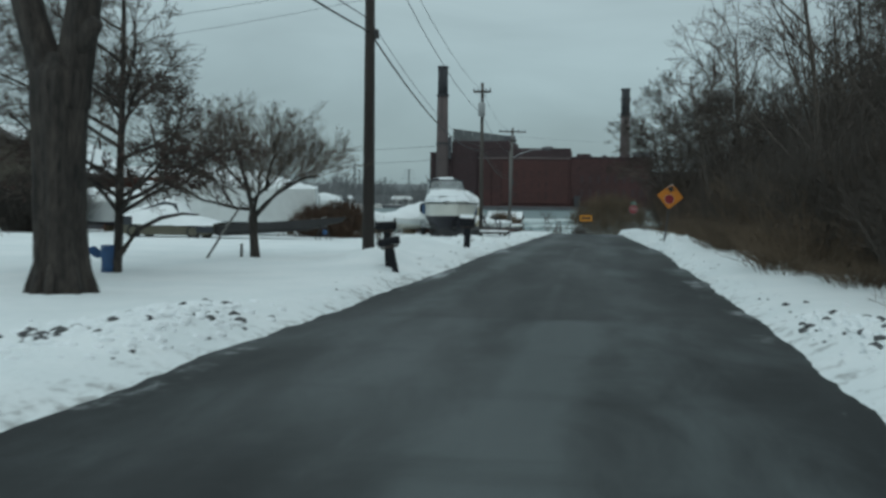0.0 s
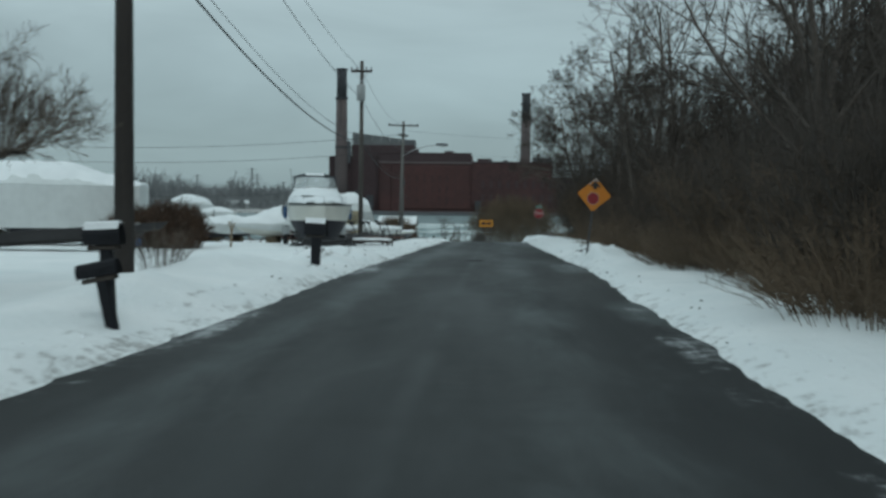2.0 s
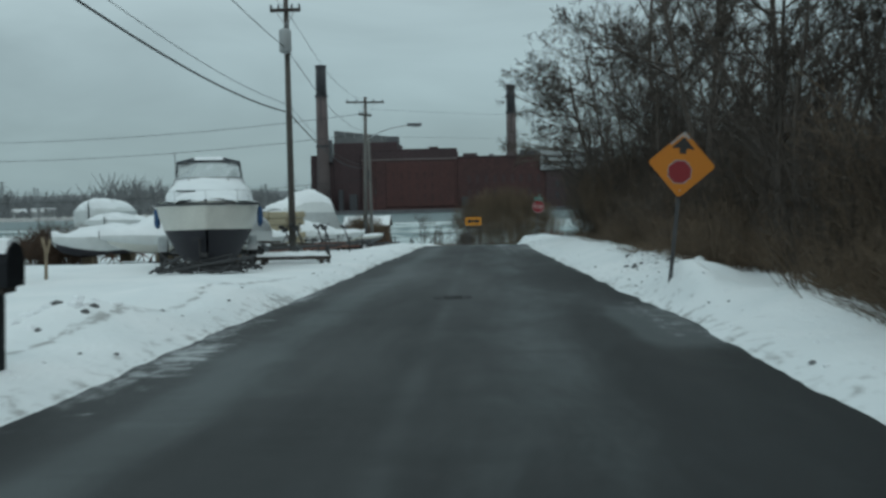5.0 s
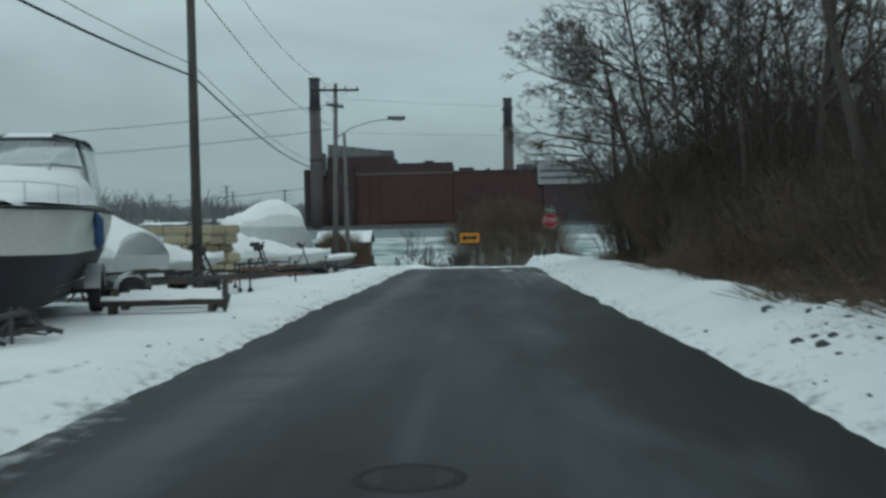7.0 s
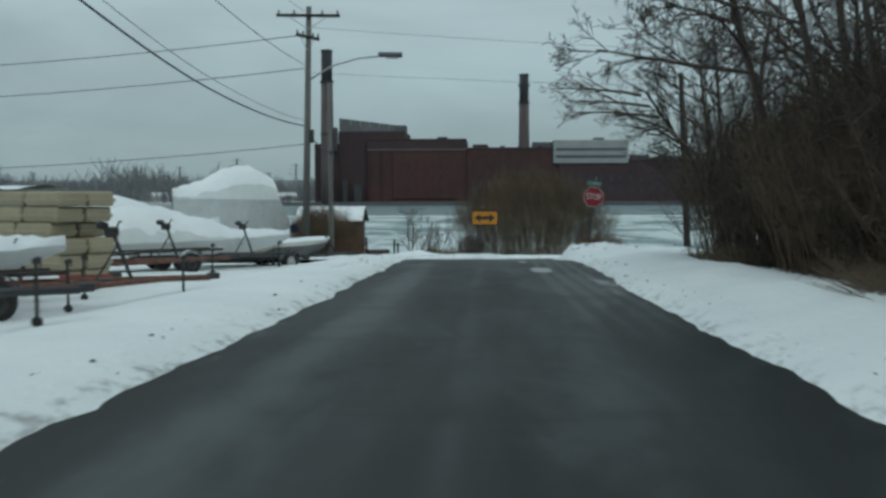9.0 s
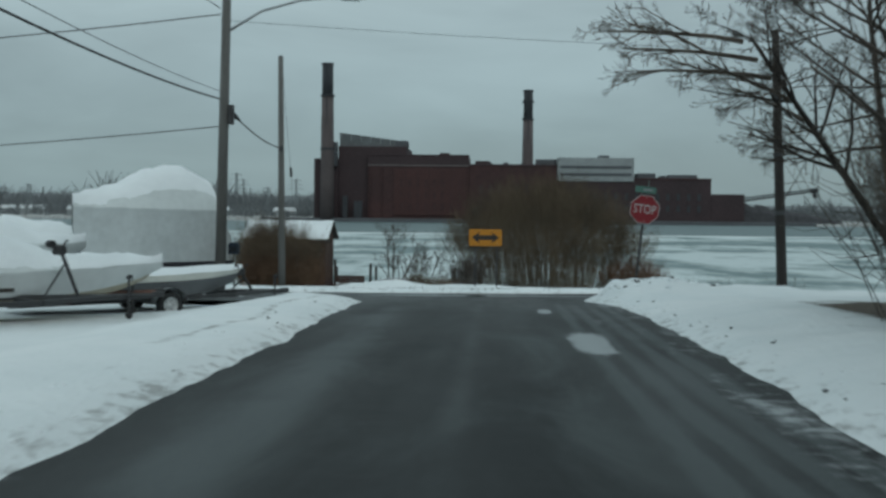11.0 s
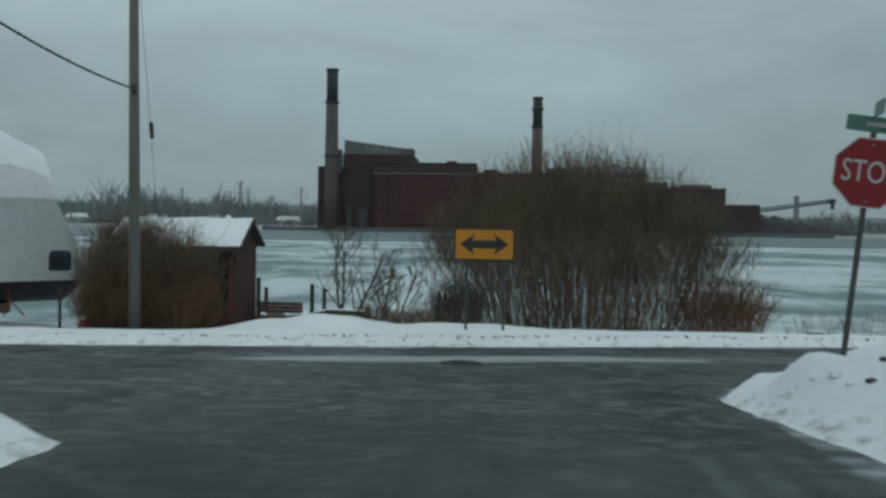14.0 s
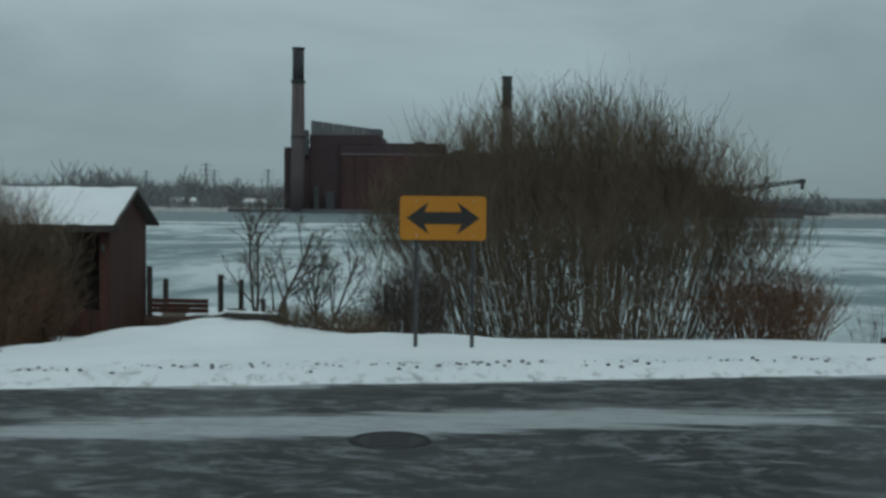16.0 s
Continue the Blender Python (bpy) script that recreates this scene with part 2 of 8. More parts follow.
def asphalt():
    m, n, l, b = nodes_of("asphalt")
    pos = n.new("ShaderNodeNewGeometry").outputs["Position"]
    edge = n.new("ShaderNodeAttribute")
    edge.attribute_name = "edge"
    slush = n.new("ShaderNodeAttribute")
    slush.attribute_name = "slush"
    grain = noise_node(n, l, pos, 60, detail=3)
    tracks = noise_node(n, l, pos, 1.0, (1.1, 0.045, 1), 3)
    blotch = noise_node(n, l, pos, 0.5, (1, 0.16, 1), 5)
    base = mix_node(n, l, step_node(n, l, tracks, 0.35, 0.7), (0.012, 0.0135, 0.0145), (0.024, 0.0262, 0.028))
    base = mix_node(n, l, step_node(n, l, blotch, 0.4, 0.72), base, (0.036, 0.0395, 0.042))
    cracks = noise_node(n, l, pos, 1.3, (0.25, 1.6, 1), 6, 0.7)
    base = mix_node(n, l, step_node(n, l, math_node(n, l, "ABSOLUTE", math_node(n, l, "SUBTRACT", cracks, 0.5)), 0.02, 0.0), base, (0.025, 0.026, 0.027))
    cross = n.new("ShaderNodeAttribute")
    cross.attribute_name = "cross"
    along = math_node(n, l, "ADD", math_node(n, l, "MULTIPLY", noise_node(n, l, pos, 2.6, (1, 0.22, 1), 7, 0.72), 0.45), math_node(n, l, "MULTIPLY", noise_node(n, l, pos, 5.0, (0.5, 1.0, 1), 6, 0.75, 0.6), 0.55))
    over = noise_node(n, l, pos, 2.0, (0.22, 1.2, 1), 7, 0.72, 0.9)
    fm = n.new("ShaderNodeMix")
    l.new(cross.outputs["Fac"], fm.inputs["Factor"])
    l.new(along, fm.inputs["A"])
    l.new(over, fm.inputs["B"])
    rub = fm.outputs["Result"]
    sx = n.new("ShaderNodeSeparateXYZ")
    l.new(pos, sx.inputs[0])
    lane = math_node(n, l, "POWER", 2.718, math_node(n, l, "MULTIPLY", math_node(n, l, "POWER", math_node(n, l, "MULTIPLY", math_node(n, l, "ADD", sx.outputs["X"], 0.30), 9.0), 2.0), -1.0))
    lane = math_node(n, l, "MULTIPLY", lane, step_node(n, l, noise_node(n, l, pos, 0.25, (1, 1, 1), 4), 0.30, 0.70))
    lane = math_node(n, l, "MULTIPLY", lane, math_node(n, l, "SUBTRACT", 1.0, cross.outputs["Fac"]))
    base = mix_node(n, l, math_node(n, l, "MULTIPLY", lane, 0.45), base, (0.088, 0.096, 0.10))
    # melt water and painted vignetting along the margins, and a paler tone in swaths
    wet_dim = n.new("ShaderNodeAttribute")
    wet_dim.attribute_name = "wet_dim"
    damp = math_node(n, l, "MULTIPLY", wet_dim.outputs["Fac"], step_node(n, l, noise_node(n, l, pos, 1.4, (1, 0.35, 1), 5, 0.65), 0.22, 0.42))
    base = mix_node(n, l, math_node(n, l, "MULTIPLY", damp, 0.95), base, (0.0085, 0.0095, 0.0105))
    pale_tone = n.new("ShaderNodeAttribute")
    pale_tone.attribute_name = "pale_tone"
    dry = step_node(n, l, math_node(n, l, "MULTIPLY_ADD", pale_tone.outputs["Fac"], 0.55, noise_node(n, l, pos, 0.9, (1, 0.30, 1), 6, 0.66, 0.5)), 0.50, 0.95)
    base = mix_node(n, l, math_node(n, l, "MULTIPLY", dry, 0.8), base, (0.080, 0.092, 0.095))
    # faint transverse heaves, their shaded flanks put into the base colour
    heave_shade = noise_node(n, l, pos, 1.0, (0.16, 0.75, 1), 4, 0.6)
    base = mix_node(n, l, math_node(n, l, "MULTIPLY", step_node(n, l, heave_shade, 0.52, 0.68), 0.38), base, (0.010, 0.011, 0.012))
    # worn snow and slush: thickest at the margins and over the crossing
    thick = math_node(n, l, "SUBTRACT", math_node(n, l, "MULTIPLY_ADD", slush.outputs["Fac"], 0.30, rub), math_node(n, l, "MULTIPLY", step_node(n, l, edge.outputs["Fac"], 0.0, 1.1), 0.24))
    white = step_node(n, l, thick, 0.50, 0.66)
    base = mix_node(n, l, math_node(n, l, "MULTIPLY", white, 0.68), base, (0.52, 0.55, 0.565))
    # swirling tyre streaks rubbed into the ice of the crossing
    swirl = noise_node(n, l, pos, 1.3, (0.7, 0.9, 1), 7, 0.72, 2.5)
    swirl2 = noise_node(n, l, pos, 4.0, (0.5, 0.9, 1), 6, 0.72, 1.5)
    streak = math_node(n, l, "MULTIPLY", step_node(n, l, math_node(n, l, "ADD", math_node(n, l, "MULTIPLY", swirl, 0.55), math_node(n, l, "MULTIPLY", swirl2, 0.45)), 0.47, 0.60), cross.outputs["Fac"])
    base = mix_node(n, l, math_node(n, l, "MULTIPLY", math_node(n, l, "MULTIPLY", streak, step_node(n, l, noise_node(n, l, pos, 0.30, (0.6, 1.0, 1), 4, 0.6, 1.2), 0.26, 0.52)), 0.62), base, (0.235, 0.252, 0.258))
    tex = math_node(n, l, "MULTIPLY_ADD", grain, 0.6, 0.7)
    vm = n.new("ShaderNodeVectorMath")
    vm.operation = "SCALE"
    l.new(base, vm.inputs[0])
    l.new(tex, vm.inputs["Scale"])
    l.new(vm.outputs[0], b.inputs["Base Color"])
    b.inputs["Specular IOR Level"].default_value = 0.24
    rg = math_node(n, l, "MULTIPLY_ADD", blotch, -0.40, 0.80)
    l.new(rg, b.inputs["Roughness"])
    bp = n.new("ShaderNodeBump")
    bp.inputs["Strength"].default_value, bp.inputs["Distance"].default_value = 0.35, 0.01
    l.new(grain, bp.inputs["Height"])
    l.new(bp.outputs[0], b.inputs["Normal"])
    return m


def snowfield():
    m, n, l, b = nodes_of("snowfield")
    pos = n.new("ShaderNodeNewGeometry").outputs["Position"]
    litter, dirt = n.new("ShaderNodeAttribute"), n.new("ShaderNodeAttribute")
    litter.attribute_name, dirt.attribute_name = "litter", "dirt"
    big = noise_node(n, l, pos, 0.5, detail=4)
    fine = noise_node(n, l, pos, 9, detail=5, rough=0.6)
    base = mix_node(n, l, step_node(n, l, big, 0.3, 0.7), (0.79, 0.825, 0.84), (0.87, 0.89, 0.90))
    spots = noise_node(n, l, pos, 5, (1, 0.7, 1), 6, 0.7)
    grime_shade = math_node(n, l, "MULTIPLY_ADD", dirt.outputs["Fac"], 0.22, spots)
    base = mix_node(n, l, math_node(n, l, "MULTIPLY", step_node(n, l, grime_shade, 0.66, 0.86), 0.65), base, (0.20, 0.19, 0.18))
    lit = noise_node(n, l, pos, 1.5, detail=6, rough=0.7)
    lf = step_node(n, l, math_node(n, l, "MULTIPLY_ADD", litter.outputs["Fac"], 0.62, lit), 0.70, 0.92)
    leaves = mix_node(n, l, step_node(n, l, fine, 0.35, 0.65), (0.05, 0.034, 0.023), (0.12, 0.085, 0.058))
    base = mix_node(n, l, lf, base, leaves)
    l.new(base, b.inputs["Base Color"])
    b.inputs["Roughness"].default_value = 0.8
    bp = n.new("ShaderNodeBump")
    bp.inputs["Strength"].default_value, bp.inputs["Distance"].default_value = 0.5, 0.05
    hs = math_node(n, l, "ADD", fine, math_node(n, l, "MULTIPLY", spots, 1.5))
    l.new(hs, bp.inputs["Height"])
    l.new(bp.outputs[0], b.inputs["Normal"])
    return m


def river_ice():
    m, n, l, b = nodes_of("river_ice")
    pos = n.new("ShaderNodeNewGeometry").outputs["Position"]
    sep = n.new("ShaderNodeSeparateXYZ")
    l.new(pos, sep.inputs[0])
    floes = noise_node(n, l, pos, 1.0, (0.055, 0.026, 1), 6, 0.62, 0.8)
    leads = noise_node(n, l, pos, 1.0, (0.010, 0.040, 1), 5, 0.6, 0.6)
    fine = noise_node(n, l, pos, 1.0, (0.45, 0.16, 1), 5, 0.65, 0.4)
    cover = math_node(n, l, "ADD", math_node(n, l, "MULTIPLY", floes, 0.5), math_node(n, l, "MULTIPLY_ADD", leads, 0.35, math_node(n, l, "MULTIPLY", fine, 0.2)))
    ice = mix_node(n, l, step_node(n, l, cover, 0.48, 0.58), (0.20, 0.26, 0.265), (0.58, 0.64, 0.645))
    ice = mix_node(n, l, math_node(n, l, "MULTIPLY", step_node(n, l, fine, 0.60, 0.72), 0.5), ice, (0.30, 0.36, 0.37))
    margin = math_node(n, l, "MULTIPLY_ADD", leads, 36.0, math_node(n, l, "MULTIPLY_ADD", floes, 14.0, sep.outputs["Y"]))
    rim = math_node(n, l, "MULTIPLY", step_node(n, l, margin, 318.0, 332.0), 0.85)
    ice = mix_node(n, l, rim, ice, (0.80, 0.84, 0.845))
    water = step_node(n, l, margin, 342.0, 346.0)
    ripple = noise_node(n, l, pos, 1.0, (0.02, 0.06, 1), 4, 0.6)
    col = mix_node(n, l, water, ice, mix_node(n, l, ripple, (0.12, 0.165, 0.172), (0.17, 0.22, 0.228)))
    l.new(col, b.inputs["Base Color"])
    l.new(math_node(n, l, "MULTIPLY_ADD", water, -0.25, 0.75), b.inputs["Roughness"])
    b.inputs["Specular IOR Level"].default_value = 0.15
    return m


M_ASPHALT, M_FIELD, M_RIVER = asphalt(), snowfield(), river_ice()


# ---- mesh helpers ----
class Geo:
    """Gathers vertices and faces for one mesh."""

    def __init__(self):
        self.v, self.f = [], []

    def add(self, verts, faces, m=None):
        k = len(self.v)
        self.v += [tuple(m @ Vector(p)) for p in verts] if m is not None else [tuple(p) for p in verts]
        self.f += [tuple(i + k for i in f) for f in faces]
        return self

    def box(self, c, s, m=None, ch=0.0):
        """A box of size s round c; ch: chamfer."""
        x, y, z = s[0] / 2, s[1] / 2, s[2] / 2
        ch = min(ch, x * 0.9, y * 0.9, z * 0.9)
        if ch <= 0:
            vs = [(c[0] + a * x, c[1] + b * y, c[2] + d * z) for a in (-1, 1) for b in (-1, 1) for d in (-1, 1)]
            return self.add(vs, [(0, 1, 3, 2), (4, 6, 7, 5), (0, 4, 5, 1), (2, 3, 7, 6), (0, 2, 6, 4), (1, 5, 7, 3)], m)
        bm = bmesh.new()
        bmesh.ops.create_cube(bm, size=1.0, matrix=Matrix.Translation(c) @ Matrix.Diagonal((*s, 1)))
        bmesh.ops.bevel(bm, geom=bm.edges[:], offset=ch, segments=1, affect="EDGES")
        bm.verts.index_update()
        self.add([p.co.copy() for p in bm.verts], [[p.index for p in f.verts] for f in bm.faces], m)
        bm.free()
        return self

    def tube(self, pts, rad, n=6, m=None, caps=True):
        """A round bar along pts; rad: one radius or one for each point."""
        pts = [Vector(p) for p in pts]
        if isinstance(rad, (int, float)):
            rad = [rad] * len(pts)
        vs, fs = [], []
        for i, p in enumerate(pts):
            d = (pts[min(i + 1, len(pts) - 1)] - pts[max(i - 1, 0)]).normalized()
            ref = Vector((1, 0, 0)) if abs(d.x) < 0.75 else Vector((0, 1, 0))
            u = d.cross(ref).normalized()
            w = d.cross(u)
            for k in range(n):
                a = 2 * math.pi * k / n
                vs.append(p + rad[i] * (math.cos(a) * u + math.sin(a) * w))
        for i in range(len(pts) - 1):
            for k in range(n):
                k2 = (k + 1) % n
                fs.append((i * n + k, i * n + k2, (i + 1) * n + k2, (i + 1) * n + k))
        if caps:
            fs.append(tuple(reversed(range(n))))
            fs.append(tuple(range((len(pts) - 1) * n, len(pts) * n)))
        return self.add(vs, fs, m)

    def loft(self, rings, closed=False, caps=False, m=None):
        """A skin over rings of equally many points."""
        n = len(rings[0])
        vs = [p for r in rings for p in r]
        fs = []
        for i in range(len(rings) - 1):
            for k in range(n if closed else n - 1):
                k2 = (k + 1) % n
                fs.append((i * n + k, i * n + k2, (i + 1) * n + k2, (i + 1) * n + k))
        if caps:
            fs.append(tuple(reversed(range(n))))
            fs.append(tuple(range((len(rings) - 1) * n, len(rings) * n)))
        return self.add(vs, fs, m)

    def prism(self, outline, depth, m=None):
        """An outline in x and z, made depth thick along y (from 0 to depth)."""
        n = len(outline)
        vs = [(x, 0, z) for x, z in outline] + [(x, depth, z) for x, z in outline]
        fs = [tuple(range(n)), tuple(reversed(range(n, 2 * n)))]
        fs += [(k, n + k, n + (k + 1) % n, (k + 1) % n) for k in range(n)]
        return self.add(vs, fs, m)


def mesh_of(name, geo, material, smooth=False):
    me = bpy.data.meshes.new(name)
    me.from_pydata(geo.v, [], geo.f)
    me.materials.append(material)
    if smooth:
        me.polygons.foreach_set("use_smooth", [True] * len(me.polygons))
    me.update()
    return me


def part(name, geo, material, parent=None, label="", smooth=False):
    ob = new(name, mesh_of(name, geo, material, smooth))
    ob.parent = parent
    if label:
        tagged(ob, label)
    return ob


def thing(name, m, label, category, group="", kind=""):
    ob = new(name)
    ob.matrix_basis = m
    return tagged(ob, label, category, group, kind)


def structure(name, geo, material, label, category, smooth=False):
    return tagged(part(name, geo, material, None, "", smooth), label, category, "", "structure")


def text_mesh(words, size, material, m, name, parent):
    cu = bpy.data.curves.new("words", "FONT")
    cu.body, cu.size, cu.align_x, cu.align_y, cu.extrude, cu.resolution_u = words, size, "CENTER", "CENTER", 0.002, 3
    tmp = bpy.data.objects.new("words", cu)
    me = bpy.data.meshes.new_from_object(tmp)
    bpy.data.objects.remove(tmp)
    me.materials.clear()
    me.materials.append(material)
    me.transform(m)
    ob = new(name, me)
    ob.parent = parent
    return ob


# ---- the lie of the land ----
ROAD_Y = np.array([-200, -60, 0, 7.4, 17.1, 30.2, 36.1, 42.0, 48.1, 56.0, 63.9, 69.8, 75.0, 79.4, 84.8, 90.0, 97.0, 99.5, 103.0, 106.0, 111.0, 116.0, 680.0, 694.0, 720.0, 5000.0])
ROAD_Z = np.array([2.5, 0.75, 0.05, -0.057, -0.163, -0.203, -0.300, -0.387, -0.447, -0.56, -0.682, -0.817, -0.972, -1.104, -1.282, -1.62, -1.98, -2.05, -2.40, -2.75, -3.9, -5.0, -5.0, -2.4, -1.2, -1.0])
fine_y = np.arange(-200, 130, 0.25)
fine_z = np.convolve(np.pad(np.interp(fine_y, ROAD_Y, ROAD_Z), 8, mode="edge"), np.ones(17) / 17, mode="valid")


def lie(y):
    """The height of the road, and of the bank beyond its end."""
    y = np.asarray(y, float)
    return np.where(y < 118, np.interp(y, fine_y, fine_z), np.interp(y, ROAD_Y, ROAD_Z))


def left_edge(y):
    return np.interp(y, [0, 12, 18, 23, 28, 38, 42, 48, 54, 58, 64, 74, 79, 85], [-3.52, -3.52, -3.5, -3.3, -3.2, -3.28, -3.25, -3.08, -3.1, -3.05, -2.82, -2.8, -2.98, -3.05])


def right_edge(y):
    return np.interp(y, [0, 6, 10, 15, 20, 28, 37, 42, 48, 55, 60, 66, 72, 80, 85, 88], [1.85, 1.95, 2.10, 2.22, 2.26, 2.26, 2.48, 2.34, 2.25, 2.16, 2.16, 2.3, 2.65, 2.85, 2.75, 2.4])


def near_kerb(x):
    """Where the crossing street begins, along x."""
    return np.interp(x, [-40, -9, -6.5, -3.0, -2.9, 2.3, 2.4, 3.2, 9, 40], [89.8, 89.8, 88.6, 84.3, 84.0, 84.0, 88.3, 90.4, 90.7, 90.8])


def far_kerb(x):
    """Where the crossing street ends, along x: it runs at a slant to the lane."""
    return 96.75 + 0.24 * np.clip(x, -14, 14)


def off_road(x, y):
    """Metres from the road's margin, positive outside it."""
    along = np.maximum(np.maximum(left_edge(y) - x, x - right_edge(y)), y - far_kerb(x))
    across = np.maximum(near_kerb(x) - y, y - far_kerb(x))
    return np.minimum(along, across)


rng = np.random.RandomState(4)
WAVES = [(rng.uniform(0.15, 3.2), rng.uniform(0, 6.28), rng.uniform(0, 6.28), rng.uniform(0, 6.28)) for _ in range(26)]


def rolling(x, y, lo, hi):
    """A soft unevenness made of crossing waves, about -1 to 1."""
    s, w = 0.0, 0.0
    for k, turn, p, q in WAVES:
        if lo <= k <= hi:
            s = s + np.sin(k * (x * math.cos(turn) + y * math.sin(turn)) + p + 0.7 * np.sin(k * 0.6 * y + q)) / k
            w += 1 / k
    return s / max(w, 1e-6) * 1.7


# mounds left by the plough: x, y, reach across, reach along, height
YARD_MOUNDS = [(-4.7, 23.0, 0.8, 2.2, 0.33), (-5.0, 27.8, 1.0, 2.0, 0.34), (-5.6, 31.5, 1.2, 1.4, 0.26), (-4.4, 29.5, 0.6, 1.2, 0.16), (-4.55, 36.0, 0.7, 1.4, 0.3), (-4.6, 40.5, 0.9, 2.0, 0.24), (-4.3, 33.0, 0.5, 0.6, 0.05), (-4.35, 10.3, 0.45, 1.9, 0.15), (-5.2, 44.0, 1.0, 2.0, 0.12)]
WOODSIDE_MOUNDS = [(2.85, 40.3, 0.5, 1.6, 0.34), (2.9, 10.5, 0.5, 2.0, 0.14), (3.6, 37.0, 0.6, 2.0, 0.2), (3.0, 39.3, 0.6, 1.2, 0.16), (3.7, 42.5, 0.6, 1.6, 0.34), (3.9, 46.5, 0.7, 1.8, 0.3), (3.6, 24.0, 0.8, 3.0, 0.12), (3.6, 52.0, 0.7, 4.0, 0.28), (3.9, 60.0, 0.8, 4.0, 0.24), (4.2, 68.0, 0.9, 5.0, 0.22), (4.6, 77.0, 1.0, 4.0, 0.22)]
CROSSING_MOUNDS = [(4.3, 88.9, 0.9, 0.8, 0.4), (3.9, 86.4, 0.9, 1.3, 0.42), (3.0, 87.3, 0.6, 0.6, 0.30), (6.0, 87.0, 1.6, 1.5, 0.3), (9.0, 87.5, 2.0, 1.5, 0.2)]
BANK_MOUNDS = [(-9.5, 102.0, 3.0, 3.0, -0.38), (-4.2, 103.7, 1.5, 0.8, 0.28), (-3.8, 100.6, 1.1, 0.8, 0.24), (-8.2, 99.2, 2.6, 1.3, -0.11), (-1.0, 101.3, 1.5, 0.7, 0.12), (-5.6, 102.5, 1.2, 1.0, 0.2)]
MOUNDS = YARD_MOUNDS + WOODSIDE_MOUNDS + CROSSING_MOUNDS + BANK_MOUNDS


def ground_z(x, y):
    x, y = np.asarray(x, float), np.asarray(y, float)
    d = off_road(x, y) + 0.08 * rolling(x * 2.0, y * 2.0, 0.8, 3.2) + 0.06 * rolling(x * 7, y * 5, 0.8, 3.2)
    z0 = lie(y)
    rise = np.where(d > 0, 0.15 * (1 - np.exp(-np.maximum(d, 0) / 0.35)), np.maximum(d * 0.35, -0.10))
    out = np.clip(d / 0.8, 0, 1)
    rise = rise + out * (0.035 * rolling(x, y, 0.3, 3.2) + 0.022 * rolling(x * 4, y * 4, 0.5, 3.2))
    # a ragged ridge where the blade turned the snow over
    ridge = np.exp(-((d - 0.38) / 0.30) ** 2) * np.clip(0.45 + 0.9 * rolling(x * 1.6, y * 1.6, 0.3, 3.2), 0, 1.6)
    rise = rise + np.where(x < 0, np.interp(y, [36, 44], [0.075, 0.03]), 0.04) * ridge * (y < 100)
    for mx, my, rx, ry, h in MOUNDS:
        rise = rise + np.clip(d / 0.5, 0, 1) * h * np.exp(-((x - mx) / rx) ** 2 - ((y - my) / ry) ** 2) * (1 + 0.25 * rolling(x * 5, y * 5, 0.5, 3.2))
    rise = rise + np.where((x > 4) & (y < 84), 0.12 * np.clip((x - 4) / 4, 0, 1), 0.0)
    rise = rise - 0.28 * np.clip((-4.6 - x) / 1.6, 0, 1) * np.clip((y - 55) / 6, 0, 1) * np.clip((90 - y) / 4, 0, 1)
    far = y > 400
    rise = np.where(far, 0.8 * rolling(x * 0.02, y * 0.02, 0.2, 3.2) * (y > 720), rise)
    return z0 + rise


def gz(x, y):
    return float(ground_z(x, y))


def spread(a, b, n, power=2.2):
    return a + (b - a) * np.linspace(0, 1, n) ** power


gx = np.unique(np.concatenate([-spread(60, 4000, 26)[::-1], np.arange(-60, -14, 1.0), np.arange(-14, -6, 0.35), np.arange(-6, 6, 0.12), np.arange(6, 16, 0.4), np.arange(16, 60, 1.5), spread(60, 4000, 26)]).round(3))
gy = np.unique(np.concatenate([-spread(2, 200, 14)[::-1], np.arange(-2, 84, 0.24), np.arange(84, 100.5, 0.12), np.arange(100.5, 114, 0.3), np.array([116, 150, 300, 500, 640]), np.arange(672, 730, 4.0), spread(730, 4900, 24)]).round(3))
XX, YY = np.meshgrid(gx, gy)
ZZ = ground_z(XX, YY)
ny, nx = XX.shape
me = bpy.data.meshes.new("ground")
idx = np.arange(nx * ny).reshape(ny, nx)
quads = np.stack([idx[:-1, :-1], idx[:-1, 1:], idx[1:, 1:], idx[1:, :-1]], -1).reshape(-1, 4)
me.vertices.add(nx * ny)
me.vertices.foreach_set("co", np.stack([XX, YY, ZZ], -1).ravel())
me.loops.add(quads.size)
me.loops.foreach_set("vertex_index", quads.ravel())
me.polygons.add(len(quads))
me.polygons.foreach_set("loop_start", np.arange(0, quads.size, 4))
me.update(calc_edges=True)
me.polygons.foreach_set("use_smooth", np.ones(len(quads), bool))
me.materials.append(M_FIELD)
litter = np.clip((XX - 4.6 - 0.5 * rolling(XX, YY, 0.3, 2.0)) / 1.6, 0, 1) * np.clip((83 - YY) / 3, 0, 1)
litter = litter * np.clip(1.0 - (XX - 11) / 14, 0.35, 1)
litter = np.maximum(litter, np.where(YY > 660, 0.55, 0.0))
litter = np.maximum(litter, np.clip((YY - 104.5) / 3, 0, 0.8) * (YY < 400))
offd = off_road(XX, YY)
# margin dirt, plus a broad term that puts lens vignetting into the snow
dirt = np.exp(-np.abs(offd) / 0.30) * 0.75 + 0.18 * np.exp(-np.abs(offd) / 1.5)
